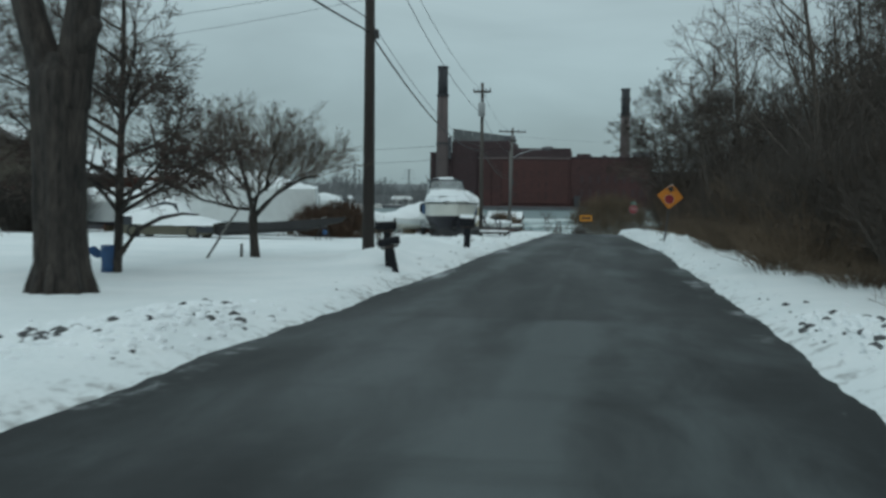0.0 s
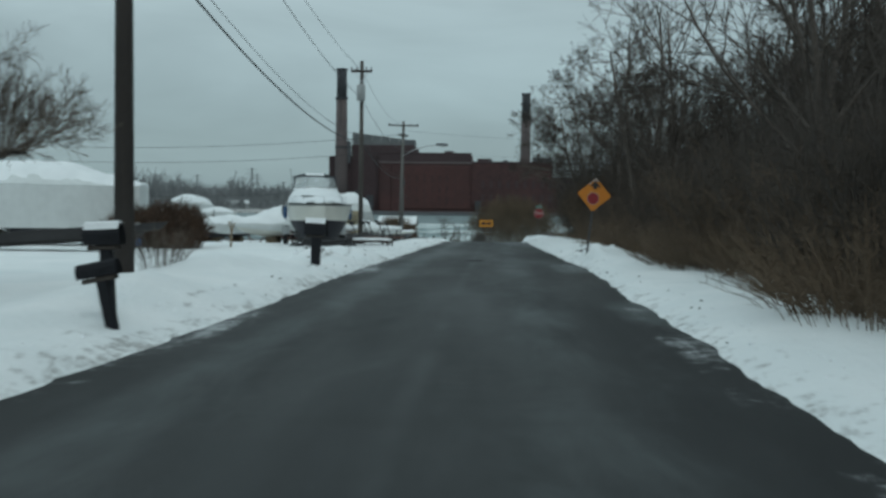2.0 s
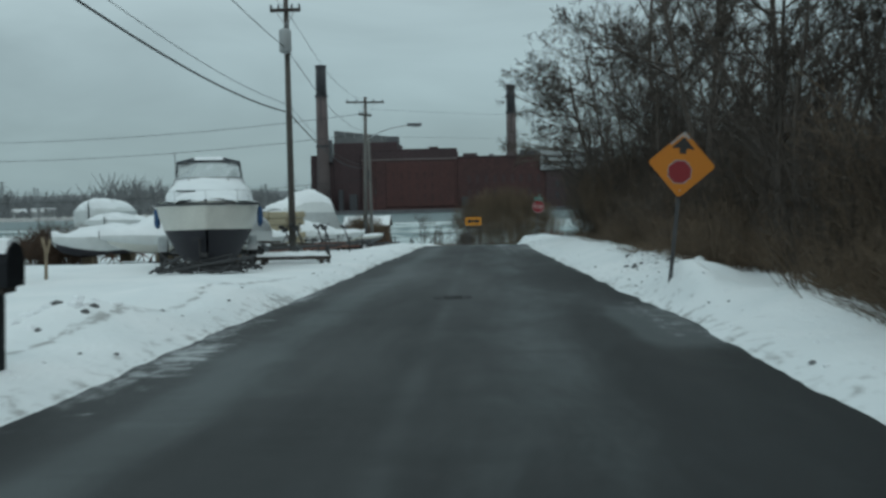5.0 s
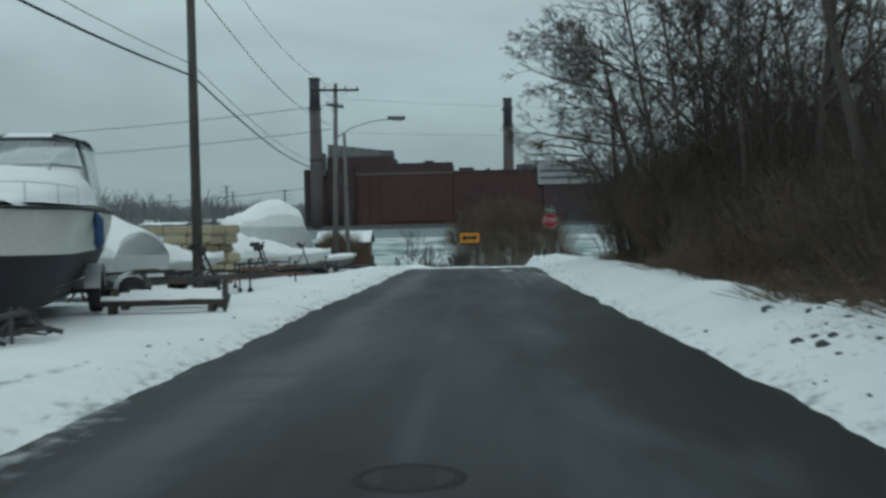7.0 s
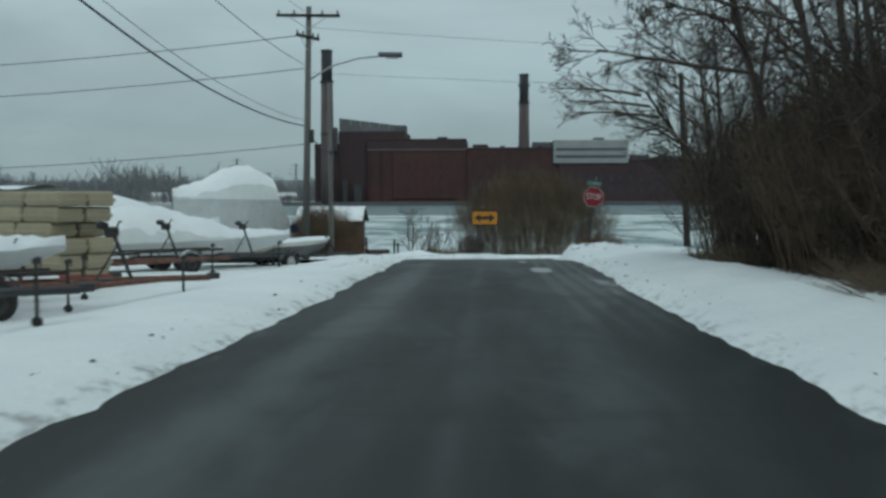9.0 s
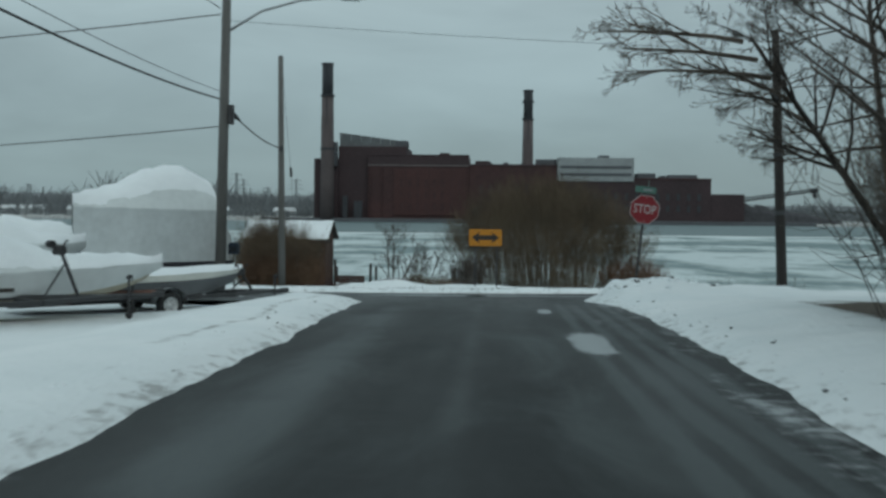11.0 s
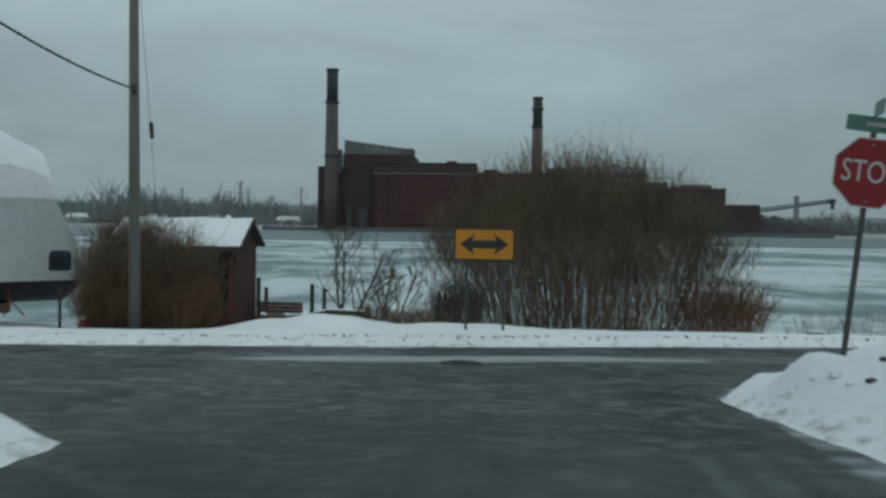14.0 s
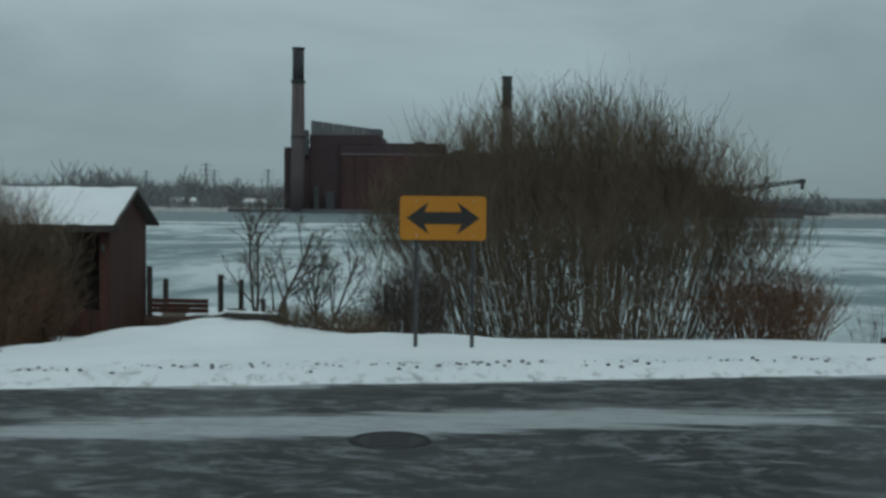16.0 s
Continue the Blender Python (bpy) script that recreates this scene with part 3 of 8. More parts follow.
for mx, my, r in ((-4.3, 10.3, 1.2), (2.9, 10.5, 1.3), (3.5, 46.2, 1.3)):
    dirt = np.maximum(dirt, 0.8 * np.exp(-((XX - mx) ** 2 + (YY - my) ** 2) / r ** 2))
dirt = np.maximum(dirt, 0.75 * np.exp(-((YY - far_kerb(XX) - 0.6) / 0.6) ** 2) * (np.abs(XX) < 60))
# a narrow line along the yard's snow, darkened through the dirt attribute
track = np.exp(-((offd - 0.85 - 0.12 * np.sin(YY * 0.8)) / 0.09) ** 2) * (XX < 0) * (((YY > 33) & (YY < 46)) | ((YY > 72) & (YY < 84)))
dirt = np.maximum(dirt, 1.5 * track)
# the grey, half-melted lip along the lane
lip = 1.3 * np.exp(-(np.maximum(offd, 0) / 0.30) ** 2) * (XX < 0) * (YY < 84) * np.clip(0.6 + 0.8 * rolling(XX * 1.5, YY * 1.5, 0.3, 3.2), 0.1, 1.2)
dirt = np.maximum(dirt, lip)
# cracks in the ploughed snow: their shade is put in as dark colour
for off, amp in ((0.12, 0.9), (0.52, 1.2)):
    cleft_shade = np.exp(-((offd - off - 0.10 * np.sin(YY * 1.7 + off * 9)) / 0.07) ** 2) * (XX < 0) * np.clip((YY - 16.5) / 1.5, 0, 1) * np.clip((25.5 - YY) / 1.5, 0, 1)
    dirt = np.maximum(dirt, amp * cleft_shade * np.clip(0.7 + 1.2 * rolling(XX * 2, YY * 2, 0.5, 3.2), 0, 1.3))
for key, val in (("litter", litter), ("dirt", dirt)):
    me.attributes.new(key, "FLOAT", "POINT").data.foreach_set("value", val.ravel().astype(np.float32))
tagged(new("ground", me), "snow-covered ground with plough banks along the road", "ground", "", "structure")

# the road and the crossing street, one sheet of asphalt under the snow's margin
rx_ = np.unique(np.concatenate([-spread(12, 400, 16)[::-1], np.arange(-12, -5, 0.5), np.arange(-5, 5, 0.1), np.arange(5, 12, 0.5), spread(12, 400, 16)]).round(3))
ry_ = np.unique(np.concatenate([np.arange(-60, 84, 0.3), np.arange(84, 101, 0.25)]).round(3))
RX, RY = np.meshgrid(rx_, ry_)
keep = (np.abs(RX) < 5.1) | (RY >= 83.9)
RZ = lie(RY) + 0.012 * rolling(RX * 0.7, RY * 0.7, 0.3, 3.2) - 0.02
idx = np.arange(RX.size).reshape(RX.shape)
quads = np.stack([idx[:-1, :-1], idx[:-1, 1:], idx[1:, 1:], idx[1:, :-1]], -1)
quads = quads[keep[:-1, :-1] & keep[1:, 1:] & keep[:-1, 1:]]
used, inv = np.unique(quads, return_inverse=True)
me = bpy.data.meshes.new("road")
me.from_pydata(np.stack([RX, RY, RZ], -1).reshape(-1, 3)[used].tolist(), [], inv.reshape(-1, 4).tolist())
me.polygons.foreach_set("use_smooth", [True] * len(me.polygons))
me.materials.append(M_ASPHALT)
edge = np.maximum(-off_road(RX, RY), 0)
cross = np.clip((RY - 81.5) / 6, 0, 1)
slush = np.clip((RY - 88) / 6, 0, 1) * (0.22 + 0.80 * np.exp(-((RY - 0.24 * np.clip(RX, -14, 14) - 93.7) / 1.05) ** 2)) + 0.30 * np.clip((RX - 0.8) / 1.0, 0, 1) * np.clip((RY - 66) / 8, 0, 1) * (RY < 90)
# single pale patches, most of packed snow: x, y, reach across, reach along, weight
# the crosswise line at y 13.3 paints the light edge of a bump
for px, py, ax, ay, w in ((1.25, 74.6, 0.30, 1.7, 1.6), (1.0, 81.8, 0.18, 0.7, 1.1), (0.97, 80.9, 0.15, 0.6, 1.0), (1.75, 78.5, 0.25, 2.5, 0.6), (1.95, 20.5, 0.35, 1.2, 0.5), (2.0, 14.9, 0.22, 0.8, 0.5), (1.9, 11.8, 0.2, 0.7, 0.5), (1.8, 17.6, 0.3, 0.35, 0.5), (1.9, 24.0, 0.45, 2.0, 0.30), (2.0, 37.5, 0.4, 2.2, 0.55), (0.1, 13.3, 0.9, 0.16, 0.75),
                          (-3.0, 9.0, 0.5, 2.0, 0.15), (-3.0, 36.5, 0.5, 3.0, 0.3), (-2.7, 33.5, 0.5, 2.5, 0.42), (-2.9, 43.0, 0.5, 3.0, 0.25), (-3.0, 21.5, 0.5, 2.5, 0.4), (-1.6, 93.4, 2.2, 0.55, 0.6), (1.3, 94.2, 1.5, 0.5, 0.8), (-3.2, 92.8, 0.9, 0.3, 0.8), (2.0, 68.0, 0.4, 3.0, 0.5)):
    slush = slush + w * np.exp(-np.abs((RX - px) / ax) ** (4 if w >= 1 else 2) - np.abs((RY - py) / ay) ** (4 if w >= 1 else 2))
slush = slush - np.where(RX < 0, 0.16, 0.30) * np.exp(-edge / 0.45) * (RY < 84)
# melt water; its wide bands early on also put vignetting into the colour
wet_dim = np.exp(-(edge / np.where(RX > 0, np.interp(RY, [30, 50], [1.35, 0.7]), np.interp(RY, [14, 24], [0.95, 0.50]))) ** 2) * np.clip((87 - RY) / 4, 0, 1)
wet_dim = np.maximum(wet_dim, np.exp(-(edge / 0.45) ** 2) * (RY > 92))
# paler tone: a swath up the middle where the old surfacing ends, a strip inside the yard's margin, worn ruts before the
# crossing
pale_tone = 1.1 * np.exp(-((RX + 0.70 - 0.033 * RY) / 0.36) ** 2) * np.clip((13.4 - RY) / 0.5, 0, 1) + 0.16 * np.clip((14.0 - RY) / 2.0, 0, 1) + 0.34 * np.exp(-((RX + 1.8) / 0.6) ** 2) * (RY < 13.4) * np.clip((RY - 6.0) / 2.5, 0, 1)
pale_tone = pale_tone + np.interp(RY, [20, 30], [0.45, 0.75]) * np.exp(-((edge - 1.0) / 0.36) ** 2) * (RX < 0) * np.clip((RY - 9) / 5, 0, 1) * np.clip((84 - RY) / 6, 0, 1)
for rut in (1.15, 1.48, 1.80, 2.1):
    pale_tone = pale_tone + 1.1 * np.exp(-((RX - rut - 0.02 * (RY - 70)) / 0.085) ** 2) * np.clip((RY - 58) / 8, 0, 1) * np.clip((86 - RY) / 4, 0, 1)
pale_tone = pale_tone + 0.35 * np.exp(-((RX - 0.55) / 0.45) ** 2) * (RY < 84)
pale_tone = pale_tone + 1.5 * np.exp(-np.abs((RX - 2.0) / 0.42) ** 4 - np.abs((RY - 37.0) / 2.2) ** 4) + 0.6 * np.exp(-np.abs((RX - 2.0) / 0.4) ** 4 - np.abs((RY - 24.2) / 1.6) ** 4)
for key, val in (("edge", edge), ("slush", slush), ("cross", cross), ("wet_dim", wet_dim), ("pale_tone", pale_tone)):
    me.attributes.new(key, "FLOAT", "POINT").data.foreach_set("value", val.ravel()[used].astype(np.float32))
tagged(new("road", me), "worn damp grey asphalt road with slushy margins meeting a cross street", "road", "", "structure")

g = Geo()
g.add([(-4000, 104, -3.6), (4000, 104, -3.6), (4000, 700, -3.6), (-4000, 700, -3.6)], [(0, 1, 2, 3)])
structure("water", g, M_RIVER, "wide frozen river with snow-streaked ice and open water", "river")

# ---- the far shore: power station ----
def block(name, x0, x1, y0, y1, z0, z1, material, parent, label=""):
    return part(name, Geo().box(((x0 + x1) / 2, (y0 + y1) / 2, (z0 + z1) / 2), (x1 - x0, y1 - y0, z1 - z0), None, 0.25), material, parent, label)


def window_rows(parent, x0, x1, y, rows, n, w, h, material):
    """Tall windows set into a far wall, each with its own frame depth."""
    me = mesh_of("window", Geo().box((0, 0, 0), (w, 0.5, h)), material)
    for z in rows:
        for k in range(n):
            ob = new("window", me)
            ob.parent = parent
            ob.location = (x0 + (x1 - x0) * (k + 0.5) / n, y - 0.1, z)


plant = thing("power_station", Matrix.Identity(4), "long red-brick power station with rooftop conveyor beside the river", "power station")
wing = block("end_block", -109.2, -94.6, 694, 735, -2, 34.7, M_BRICK_DARK, plant, "dark brick end block")
tower = block("boiler_house", -94.6, -53.2, 696, 745, -2, 42.4, M_BRICK_DARK, plant, "dark brick boiler house")
hall = block("turbine_hall", -76.0, -14.8, 692, 740, -2, 37.0, M_BRICK, plant, "red brick hall")
block("ledge", -76.2, -14.6, 691.6, 692.4, 30.3, 31.3, M_STONE, plant, "pale stone string course")
block("attic", -76.1, -14.7, 691.75, 692.5, 31.4, 36.5, M_BRICK_DARK, plant, "dark brick attic storey")
block("parapet", -76.2, -14.6, 691.5, 693.5, 36.6, 37.4, M_BRICK_DARK, plant)
block("brick_panel", -60.0, -16.0, 691.3, 692.3, 0.5, 28.5, M_BRICK_BRIGHT, plant, "brighter red brick infill")
low = block("low_hall", -14.8, 42.0, 693, 745, -2, 31.5, M_BRICK, plant, "lower red brick hall")
block("parapet", -14.4, 42.0, 692.6, 693.4, 30.8, 32.0, M_BRICK_DARK, plant)
block("roof_house", -11.0, -2.0, 700, 712, 31.5, 34.2, M_BRICK_DARK, plant)
block("roof_house", -33.0, -27.0, 700, 712, 37.0, 39.0, M_BRICK_DARK, plant)
block("roof_house", 26.0, 38.0, 700, 715, 31.5, 35.5, M_PANEL_DARK, plant)
annex = block("metal_annex", 38.5, 84.0, 690.5, 740, 22.0, 36.2, M_PANEL, plant, "pale grey metal-clad annex")
for z in (26.2, 30.6):
    block("louvre_band", 40.0, 82.5, 690.0, 691.0, z - 0.8, z + 0.8, M_PANEL_DARK, plant)
block("right_hall", 42.0, 130.0, 691.5, 745, -2, 23.8, M_BRICK_DARK, plant, "long dark brick hall")
block("parapet", 42.0, 130.2, 691.1, 692.1, 23.2, 24.3, M_BRICK, plant)
for a, b, c in ((87, 98, 27.4), (101, 104, 26.0), (106, 123, 26.6), (64, 70, 38.0)):
    block("roof_house", a, b, 698, 712, 23.8, c, M_PANEL_DARK, plant)
block("end_hall", 130.0, 150.0, 692, 740, -2, 15.0, M_BRICK_DARK, plant)
for k in range(9):
    block("pilaster", -75 + k * 7.2, -74.2 + k * 7.2, 691.2, 692.2, 0, 29.5, M_BRICK, plant)
window_rows(plant, -58, -18, 691.4, (6, 13, 20), 8, 1.6, 4.6, M_BRICK)
window_rows(plant, -10, 40, 693, (8, 17), 9, 2.0, 5.0, M_BRICK_DARK)
window_rows(plant, 46, 126, 691.5, (6, 13), 13, 2.0, 4.0, M_STACKTOP)
# rooftop gallery falling to the right
g = Geo()
g.add([(-94.4, 700, 42.2), (-94.4, 712, 42.2), (-53, 712, 42.2), (-53, 700, 42.2), (-94.4, 700, 50.9), (-94.4, 712, 50.9), (-53, 712, 45.6), (-53, 700, 45.6)],
      [(0, 3, 2, 1), (4, 5, 6, 7), (0, 1, 5, 4), (1, 2, 6, 5), (2, 3, 7, 6), (3, 0, 4, 7)])
part("gallery", g, M_GALLERY, plant, "grey sheet-metal conveyor gallery")
block("gallery_house", -60, -52.8, 699, 713, 42.4, 46.2, M_PANEL_DARK, plant)
for k in range(7):
    block("gallery_rib", -93.5 + k * 6, -93.1 + k * 6, 699.6, 700.1, 47.0 - k * 0.74, 50.9 - k * 0.76, M_PANEL, plant)
block("precipitator", -97.6, -94.8, 688.5, 696, 30, 44.5, M_PANEL_DARK, plant, "dark ducting beside the tall stack")
block("duct", -99.5, -94.0, 688.0, 691.0, 36.5, 38.6, M_PANEL_DARK, plant)
for a, b, c, d in ((-91, -88, 0, 12), (-84, -79, 0, 9), (-12, -8, 0, 6), (12, 20, 0, 4.5), (56, 66, 0, 5)):
    block("dock_house", a, b, 688.4, 691.2, c - 1.5, d, M_STACKTOP, plant)
for a in (-4.0, 6.0, 17.0, 29.0):
    block("roof_vent", a, a + 3.0, 700, 706, 31.5, 33.4, M_PANEL_DARK, plant)
block("quay", -140, 190, 684, 690.0, -5, -1.4, M_PANEL_DARK, plant, "dark concrete quay wall")


def smokestack(x, y, r0, r1, top, bands, label):
    st = thing("smokestack", pose(x, y, -2), label, "smokestack", "stacks of the power station")
    zs = [0, top * 0.3, top * 0.6, bands[0] + 2]
    part("shaft", Geo().tube([(0, 0, z) for z in zs], [r0 + (r1 - r0) * z / (top + 2) for z in zs], 24), M_CONCRETE, st, "", True)
    part("crown", Geo().tube([(0, 0, bands[0] + 2), (0, 0, top + 2)], [r1 * 1.03, r1], 24), M_STACKTOP, st, "soot-black upper shaft", True)
    for z in bands:
        part("gallery_ring", Geo().tube([(0, 0, z + 1.4), (0, 0, z + 2.6)], r1 * 1.28, 24), M_STACKTOP, st)
    part("rim", Geo().tube([(0, 0, top + 1.2), (0, 0, top + 2.3)], r1 * 1.12, 24), M_STACKTOP, st)
    part("ladder", Geo().box((0, -r1 * 1.08, top / 2 + 1), (0.5, 0.3, top)), M_STACKTOP, st)


smokestack(-100.0, 687, 4.4, 3.3, 91.0, (72.0, 40.0), "tall tapering concrete smokestack with soot-black top")
smokestack(20.8, 702, 3.8, 2.8, 77.3, (60.0, 70.5), "tapering smokestack with dark banded top behind the hall")

# coal conveyor boom at the quay
boom = thing("loading_crane", pose(170, 705, -1.5), "dark steel coal loading crane with a raised boom", "crane")
part("boom", Geo().tube([(-20, 0, 12.5), (25, 0, 19.2)], 0.55, 4).tube([(-20, 0, 14.2), (25, 0, 20.6)], 0.4, 4), M_STACKTOP, boom)
part("lattice", Geo().tube([(-20 + 3.2 * k, 0, (12.5 if k % 2 else 14.2) + 0.48 * k) for k in range(15)], 0.2, 4), M_STACKTOP, boom)
part("mast", Geo().tube([(3.2, 0, 0), (3.6, 0, 22.5)], 0.9, 4).tube([(5.4, 0, 0), (5.0, 0, 22.5)], 0.6, 4), M_FARSTEEL, boom, "grey steel mast")
part("trolley", Geo().box((24.5, 0, 19.5), (4.2, 3, 2.6), None, 0.2).box((25.0, 0, 16.6), (1.8, 2, 3.6), None, 0.2), M_STACKTOP, boom)

# coal heap on the quay, falling away to the right
rr = np.random.RandomState(8)
g = Geo()
rings = []
for k in range(31):
    f = k / 30
    x = 138 + 74 * f
    h = 13.5 * (1 - f) ** 0.75 + 1.8 * math.sin(k * 1.3) * (1 - f) + rr.uniform(-0.8, 0.8) + 0.8
    rings.append([(x, 697 + 34 * q, -2 + max(h, 0.4) * math.sin(math.pi * q) ** 0.6 + rr.uniform(-0.3, 0.3)) for q in np.linspace(0, 1, 9)])
g.loft(rings)
tagged(part("coal_heap", g, M_COAL), "dark coal heap dusted with snow on the far quay", "coal heap", "", "stuff")


# far bare woods: thousands of thin stems and forks, one mesh
def far_wood(name, spans, seed, label):
    r = np.random.RandomState(seed)
    g = Geo()
    for x0, x1, y0, y1, n, h0, h1, wide in spans:
        for _ in range(n):
            x, y = r.uniform(x0, x1), r.uniform(y0, y1)
            h = r.uniform(h0, h1) * (0.75 + 0.35 * math.sin(x * 0.045 + y * 0.01) * math.sin(x * 0.017 + 1.0) + 0.15 * math.sin(x * 0.19))
            z = float(lie(y)) - 0.5
            g.tube([(x, y, z), (x + r.uniform(-1, 1), y, z + h * 0.55)], [wide, wide * 0.7], 3, None, False)
            for _ in range(6):
                a, q = r.uniform(-1, 1), r.uniform(0.25, 0.7)
                g.tube([(x + a * 0.3, y, z + h * q), (x + a * h * 0.30, y + r.uniform(-2, 2), z + h * min(q + r.uniform(0.2, 0.45), 1.0))], [wide * 0.8, wide * 0.25], 3, None, False)
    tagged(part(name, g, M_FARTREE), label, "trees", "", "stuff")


far_wood("far_woods", [(-520, -112, 700, 860, 950, 6, 13, 0.4), (-560, -112, 880, 1100, 1000, 20, 36, 0.55), (185, 520, 820, 1100, 500, 7, 14, 0.7), (130, 230, 730, 800, 120, 8, 15, 0.5)], 3, "leafless woods along the far shore with haze put into their colour")
g = Geo()
for k, (x, y, w, h) in enumerate(((-330, 1500, 500, 26), (-700, 1700, 700, 30), (150, 1900, 900, 18), (600, 1600, 500, 20), (-60, 1800, 400, 22))):
    ring = [(x + w * math.cos(a), y + 150 * math.sin(a), -3) for a in np.linspace(0, 6.283, 25)[:-1]]
    mid = [(x + w * 0.7 * math.cos(a), y + 90 * math.sin(a), h * 0.8) for a in np.linspace(0, 6.283, 25)[:-1]]
    tip = [(x + w * 0.3 * math.cos(a), y + 20 * math.sin(a), h) for a in np.linspace(0, 6.283, 25)[:-1]]
    g.loft([ring, mid, tip], True, True)
tagged(part("far_ridge", g, M_FARTREE, None, "", True), "low wooded ridge on the horizon with haze put into its colour", "hill", "", "structure")
# low snow roofs among the far woods
rr = np.random.RandomState(12)
for k in range(9):
    x, y = -480 + k * 42 + rr.uniform(-12, 12), rr.uniform(712, 800)
    w = rr.uniform(9, 20)
    h = thing("far_house", pose(x, y, float(lie(y)) - 0.3, 0, 0, rr.uniform(-20, 20)), "small far house with snow on its roof", "house", "houses on the far shore")
    part("wall", Geo().box((0, 0, 2.0), (w, 8, 4.4)), M_PANEL, h)
    part("roof", Geo().prism([(-w / 2 - 0.4, 4.1), (w / 2 + 0.4, 4.1), (w / 2 - 1.5, 6.8), (-w / 2 + 1.5, 6.8)], 9, pose(0, -4.5, 0)), M_SNOW, h)
    part("window", Geo().box((w * 0.2, -4.0, 2.2), (2.0, 0.3, 1.6)), M_PANEL_DARK, h)


def pylon(h):
    g = Geo()
    for sx in (-1, 1):
        for sy in (-1, 1):
            g.tube([(sx * h * 0.11, sy * h * 0.11, 0), (sx * 0.9, sy * 0.9, h * 0.6), (sx * 0.5, sy * 0.5, h)], 0.28, 3)
    for k in range(6):
        z0, z1 = h * k / 6, h * (k + 1) / 6
        w0, w1 = max(h * 0.11 * (1 - z0 / (h * 0.62)), 0.8), max(h * 0.11 * (1 - z1 / (h * 0.62)), 0.6)
        g.tube([(-w0, -w0, z0), (w1, -w1, z1)], 0.16, 3).tube([(w0, -w0, z0), (-w1, -w1, z1)], 0.16, 3)
    return g


def pylon_arm(h, z, w):
    return Geo().tube([(-h * w, 0, h * z), (0, 0, h * z + 1.2), (h * w, 0, h * z)], 0.2, 3).tube([(-h * w, 0, h * z), (h * w, 0, h * z)], 0.15, 3)


first = None
rr = np.random.RandomState(5)
for k in range(14):
    x, y, s = -520 + k * 28 + rr.uniform(-12, 12), rr.uniform(800, 1150), rr.uniform(0.5, 0.95)
    m = pose(x, y, -1.5, 0, 0, rr.uniform(-30, 30))
    if first is None:
        first = thing("pylon", m, "grey lattice transmission pylon on the far shore", "pylon", "pylons on the far shore")
        part("tower", pylon(40), M_FARSTEEL, first)
        for z, w in ((0.72, 0.24), (0.84, 0.19), (0.95, 0.14)):
            part("arm", pylon_arm(40, z, w), M_FARSTEEL, first)
    else:
        first.scale = (s, s, s)
        copy_thing(first, m)
first.scale = (1, 1, 1)

# ---- bare trees ----
def grow(r, start, way, length, radius, level, spec, out):
    """One limb and, from it, its branches. spec holds, level by level: kids, ratio, spread, wander, lift."""
    kids, ratio, spread_, wander, lift = spec[level][:5]
    n = (6, 5, 4, 3, 2)[level]
    pts, p, d = [Vector(start)], Vector(start), Vector(way).normalized()
    for i in range(n):
        d = (d + Vector((r.uniform(-wander, wander), r.uniform(-wander, wander), r.uniform(-wander, wander) * 0.6 + lift))).normalized()
        p = p + d * (length / n)
        pts.append(p.copy())
    tip = 0.35 if level < len(spec) - 1 else 0.3
    out.append((level, pts, [radius * (1 - (1 - tip) * i / n) for i in range(n + 1)]))
    if level + 1 >= len(spec):
        return
    for k in range(kids):
        f = r.uniform(0.35 if level else spec[0][5] if len(spec[0]) > 5 else 0.4, 1.0)
        i = min(int(f * n), n - 1)
        a = f * n - i
        q = pts[i].lerp(pts[i + 1], a)
        axis = (pts[i + 1] - pts[i]).normalized()
        side = axis.cross(Vector((r.uniform(-1, 1), r.uniform(-1, 1), r.uniform(-1, 1)))).normalized()
        way2 = axis * math.cos(spread_) + side * math.sin(spread_)
        here = radius * (1 - (1 - tip) * f)
        grow(r, q, way2, length * ratio * r.uniform(0.65, 1.15) * (1.15 - 0.5 * f), min(here * 0.62, radius * 0.48), level + 1, spec, out)


SIDES = (9, 6, 4, 3, 3)


def tree(name, m, label, spec, height, radius, seed, stems=1, lean=0.12, split=2, bark=M_BARK, twig=M_TWIG, group="", category="tree", thin=0.006, start=(), limbed=False):
    """A leafless tree: thick limbs are its trunk, all finer twigs its crown."""
    r = random.Random(seed)
    limbs = []
    for k in range(stems):
        a = 6.283 * k / stems + r.uniform(-0.4, 0.4)
        ln = lean * r.uniform(0.5, 1.3)
        off = 0.0 if stems == 1 else radius * 1.5
        way = start[k] if start else (math.cos(a) * ln, math.sin(a) * ln, 1)
        grow(r, (off * math.cos(a), off * math.sin(a), -0.25), way, height * r.uniform(0.85, 1.1), radius * r.uniform(0.8, 1.1), 0, spec, limbs)
    t = thing(name, m, label, category, group)
    gt, gc = Geo(), Geo()
    for level, pts, rad in limbs:
        rad = [max(q, thin) for q in rad]
        (gt if level < split else gc).tube(pts, rad, SIDES[level], None, False)
    if limbed:
        gt = Geo()
        for level, pts, rad in limbs:
            if level == 0:
                gt.tube(pts, rad, 10, None, False)
            elif level == 1:
                part("limb", Geo().tube(pts, [max(q, thin) for q in rad], 7, None, False), bark, t, "", True)
            elif level < split:
                gc.tube(pts, [max(q, thin) for q in rad], 5, None, False)
    part("trunk", gt, bark, t, "", True)
    tagged(part("crown", gc, twig, t, "bare twigs"), kind="stuff")
    return t


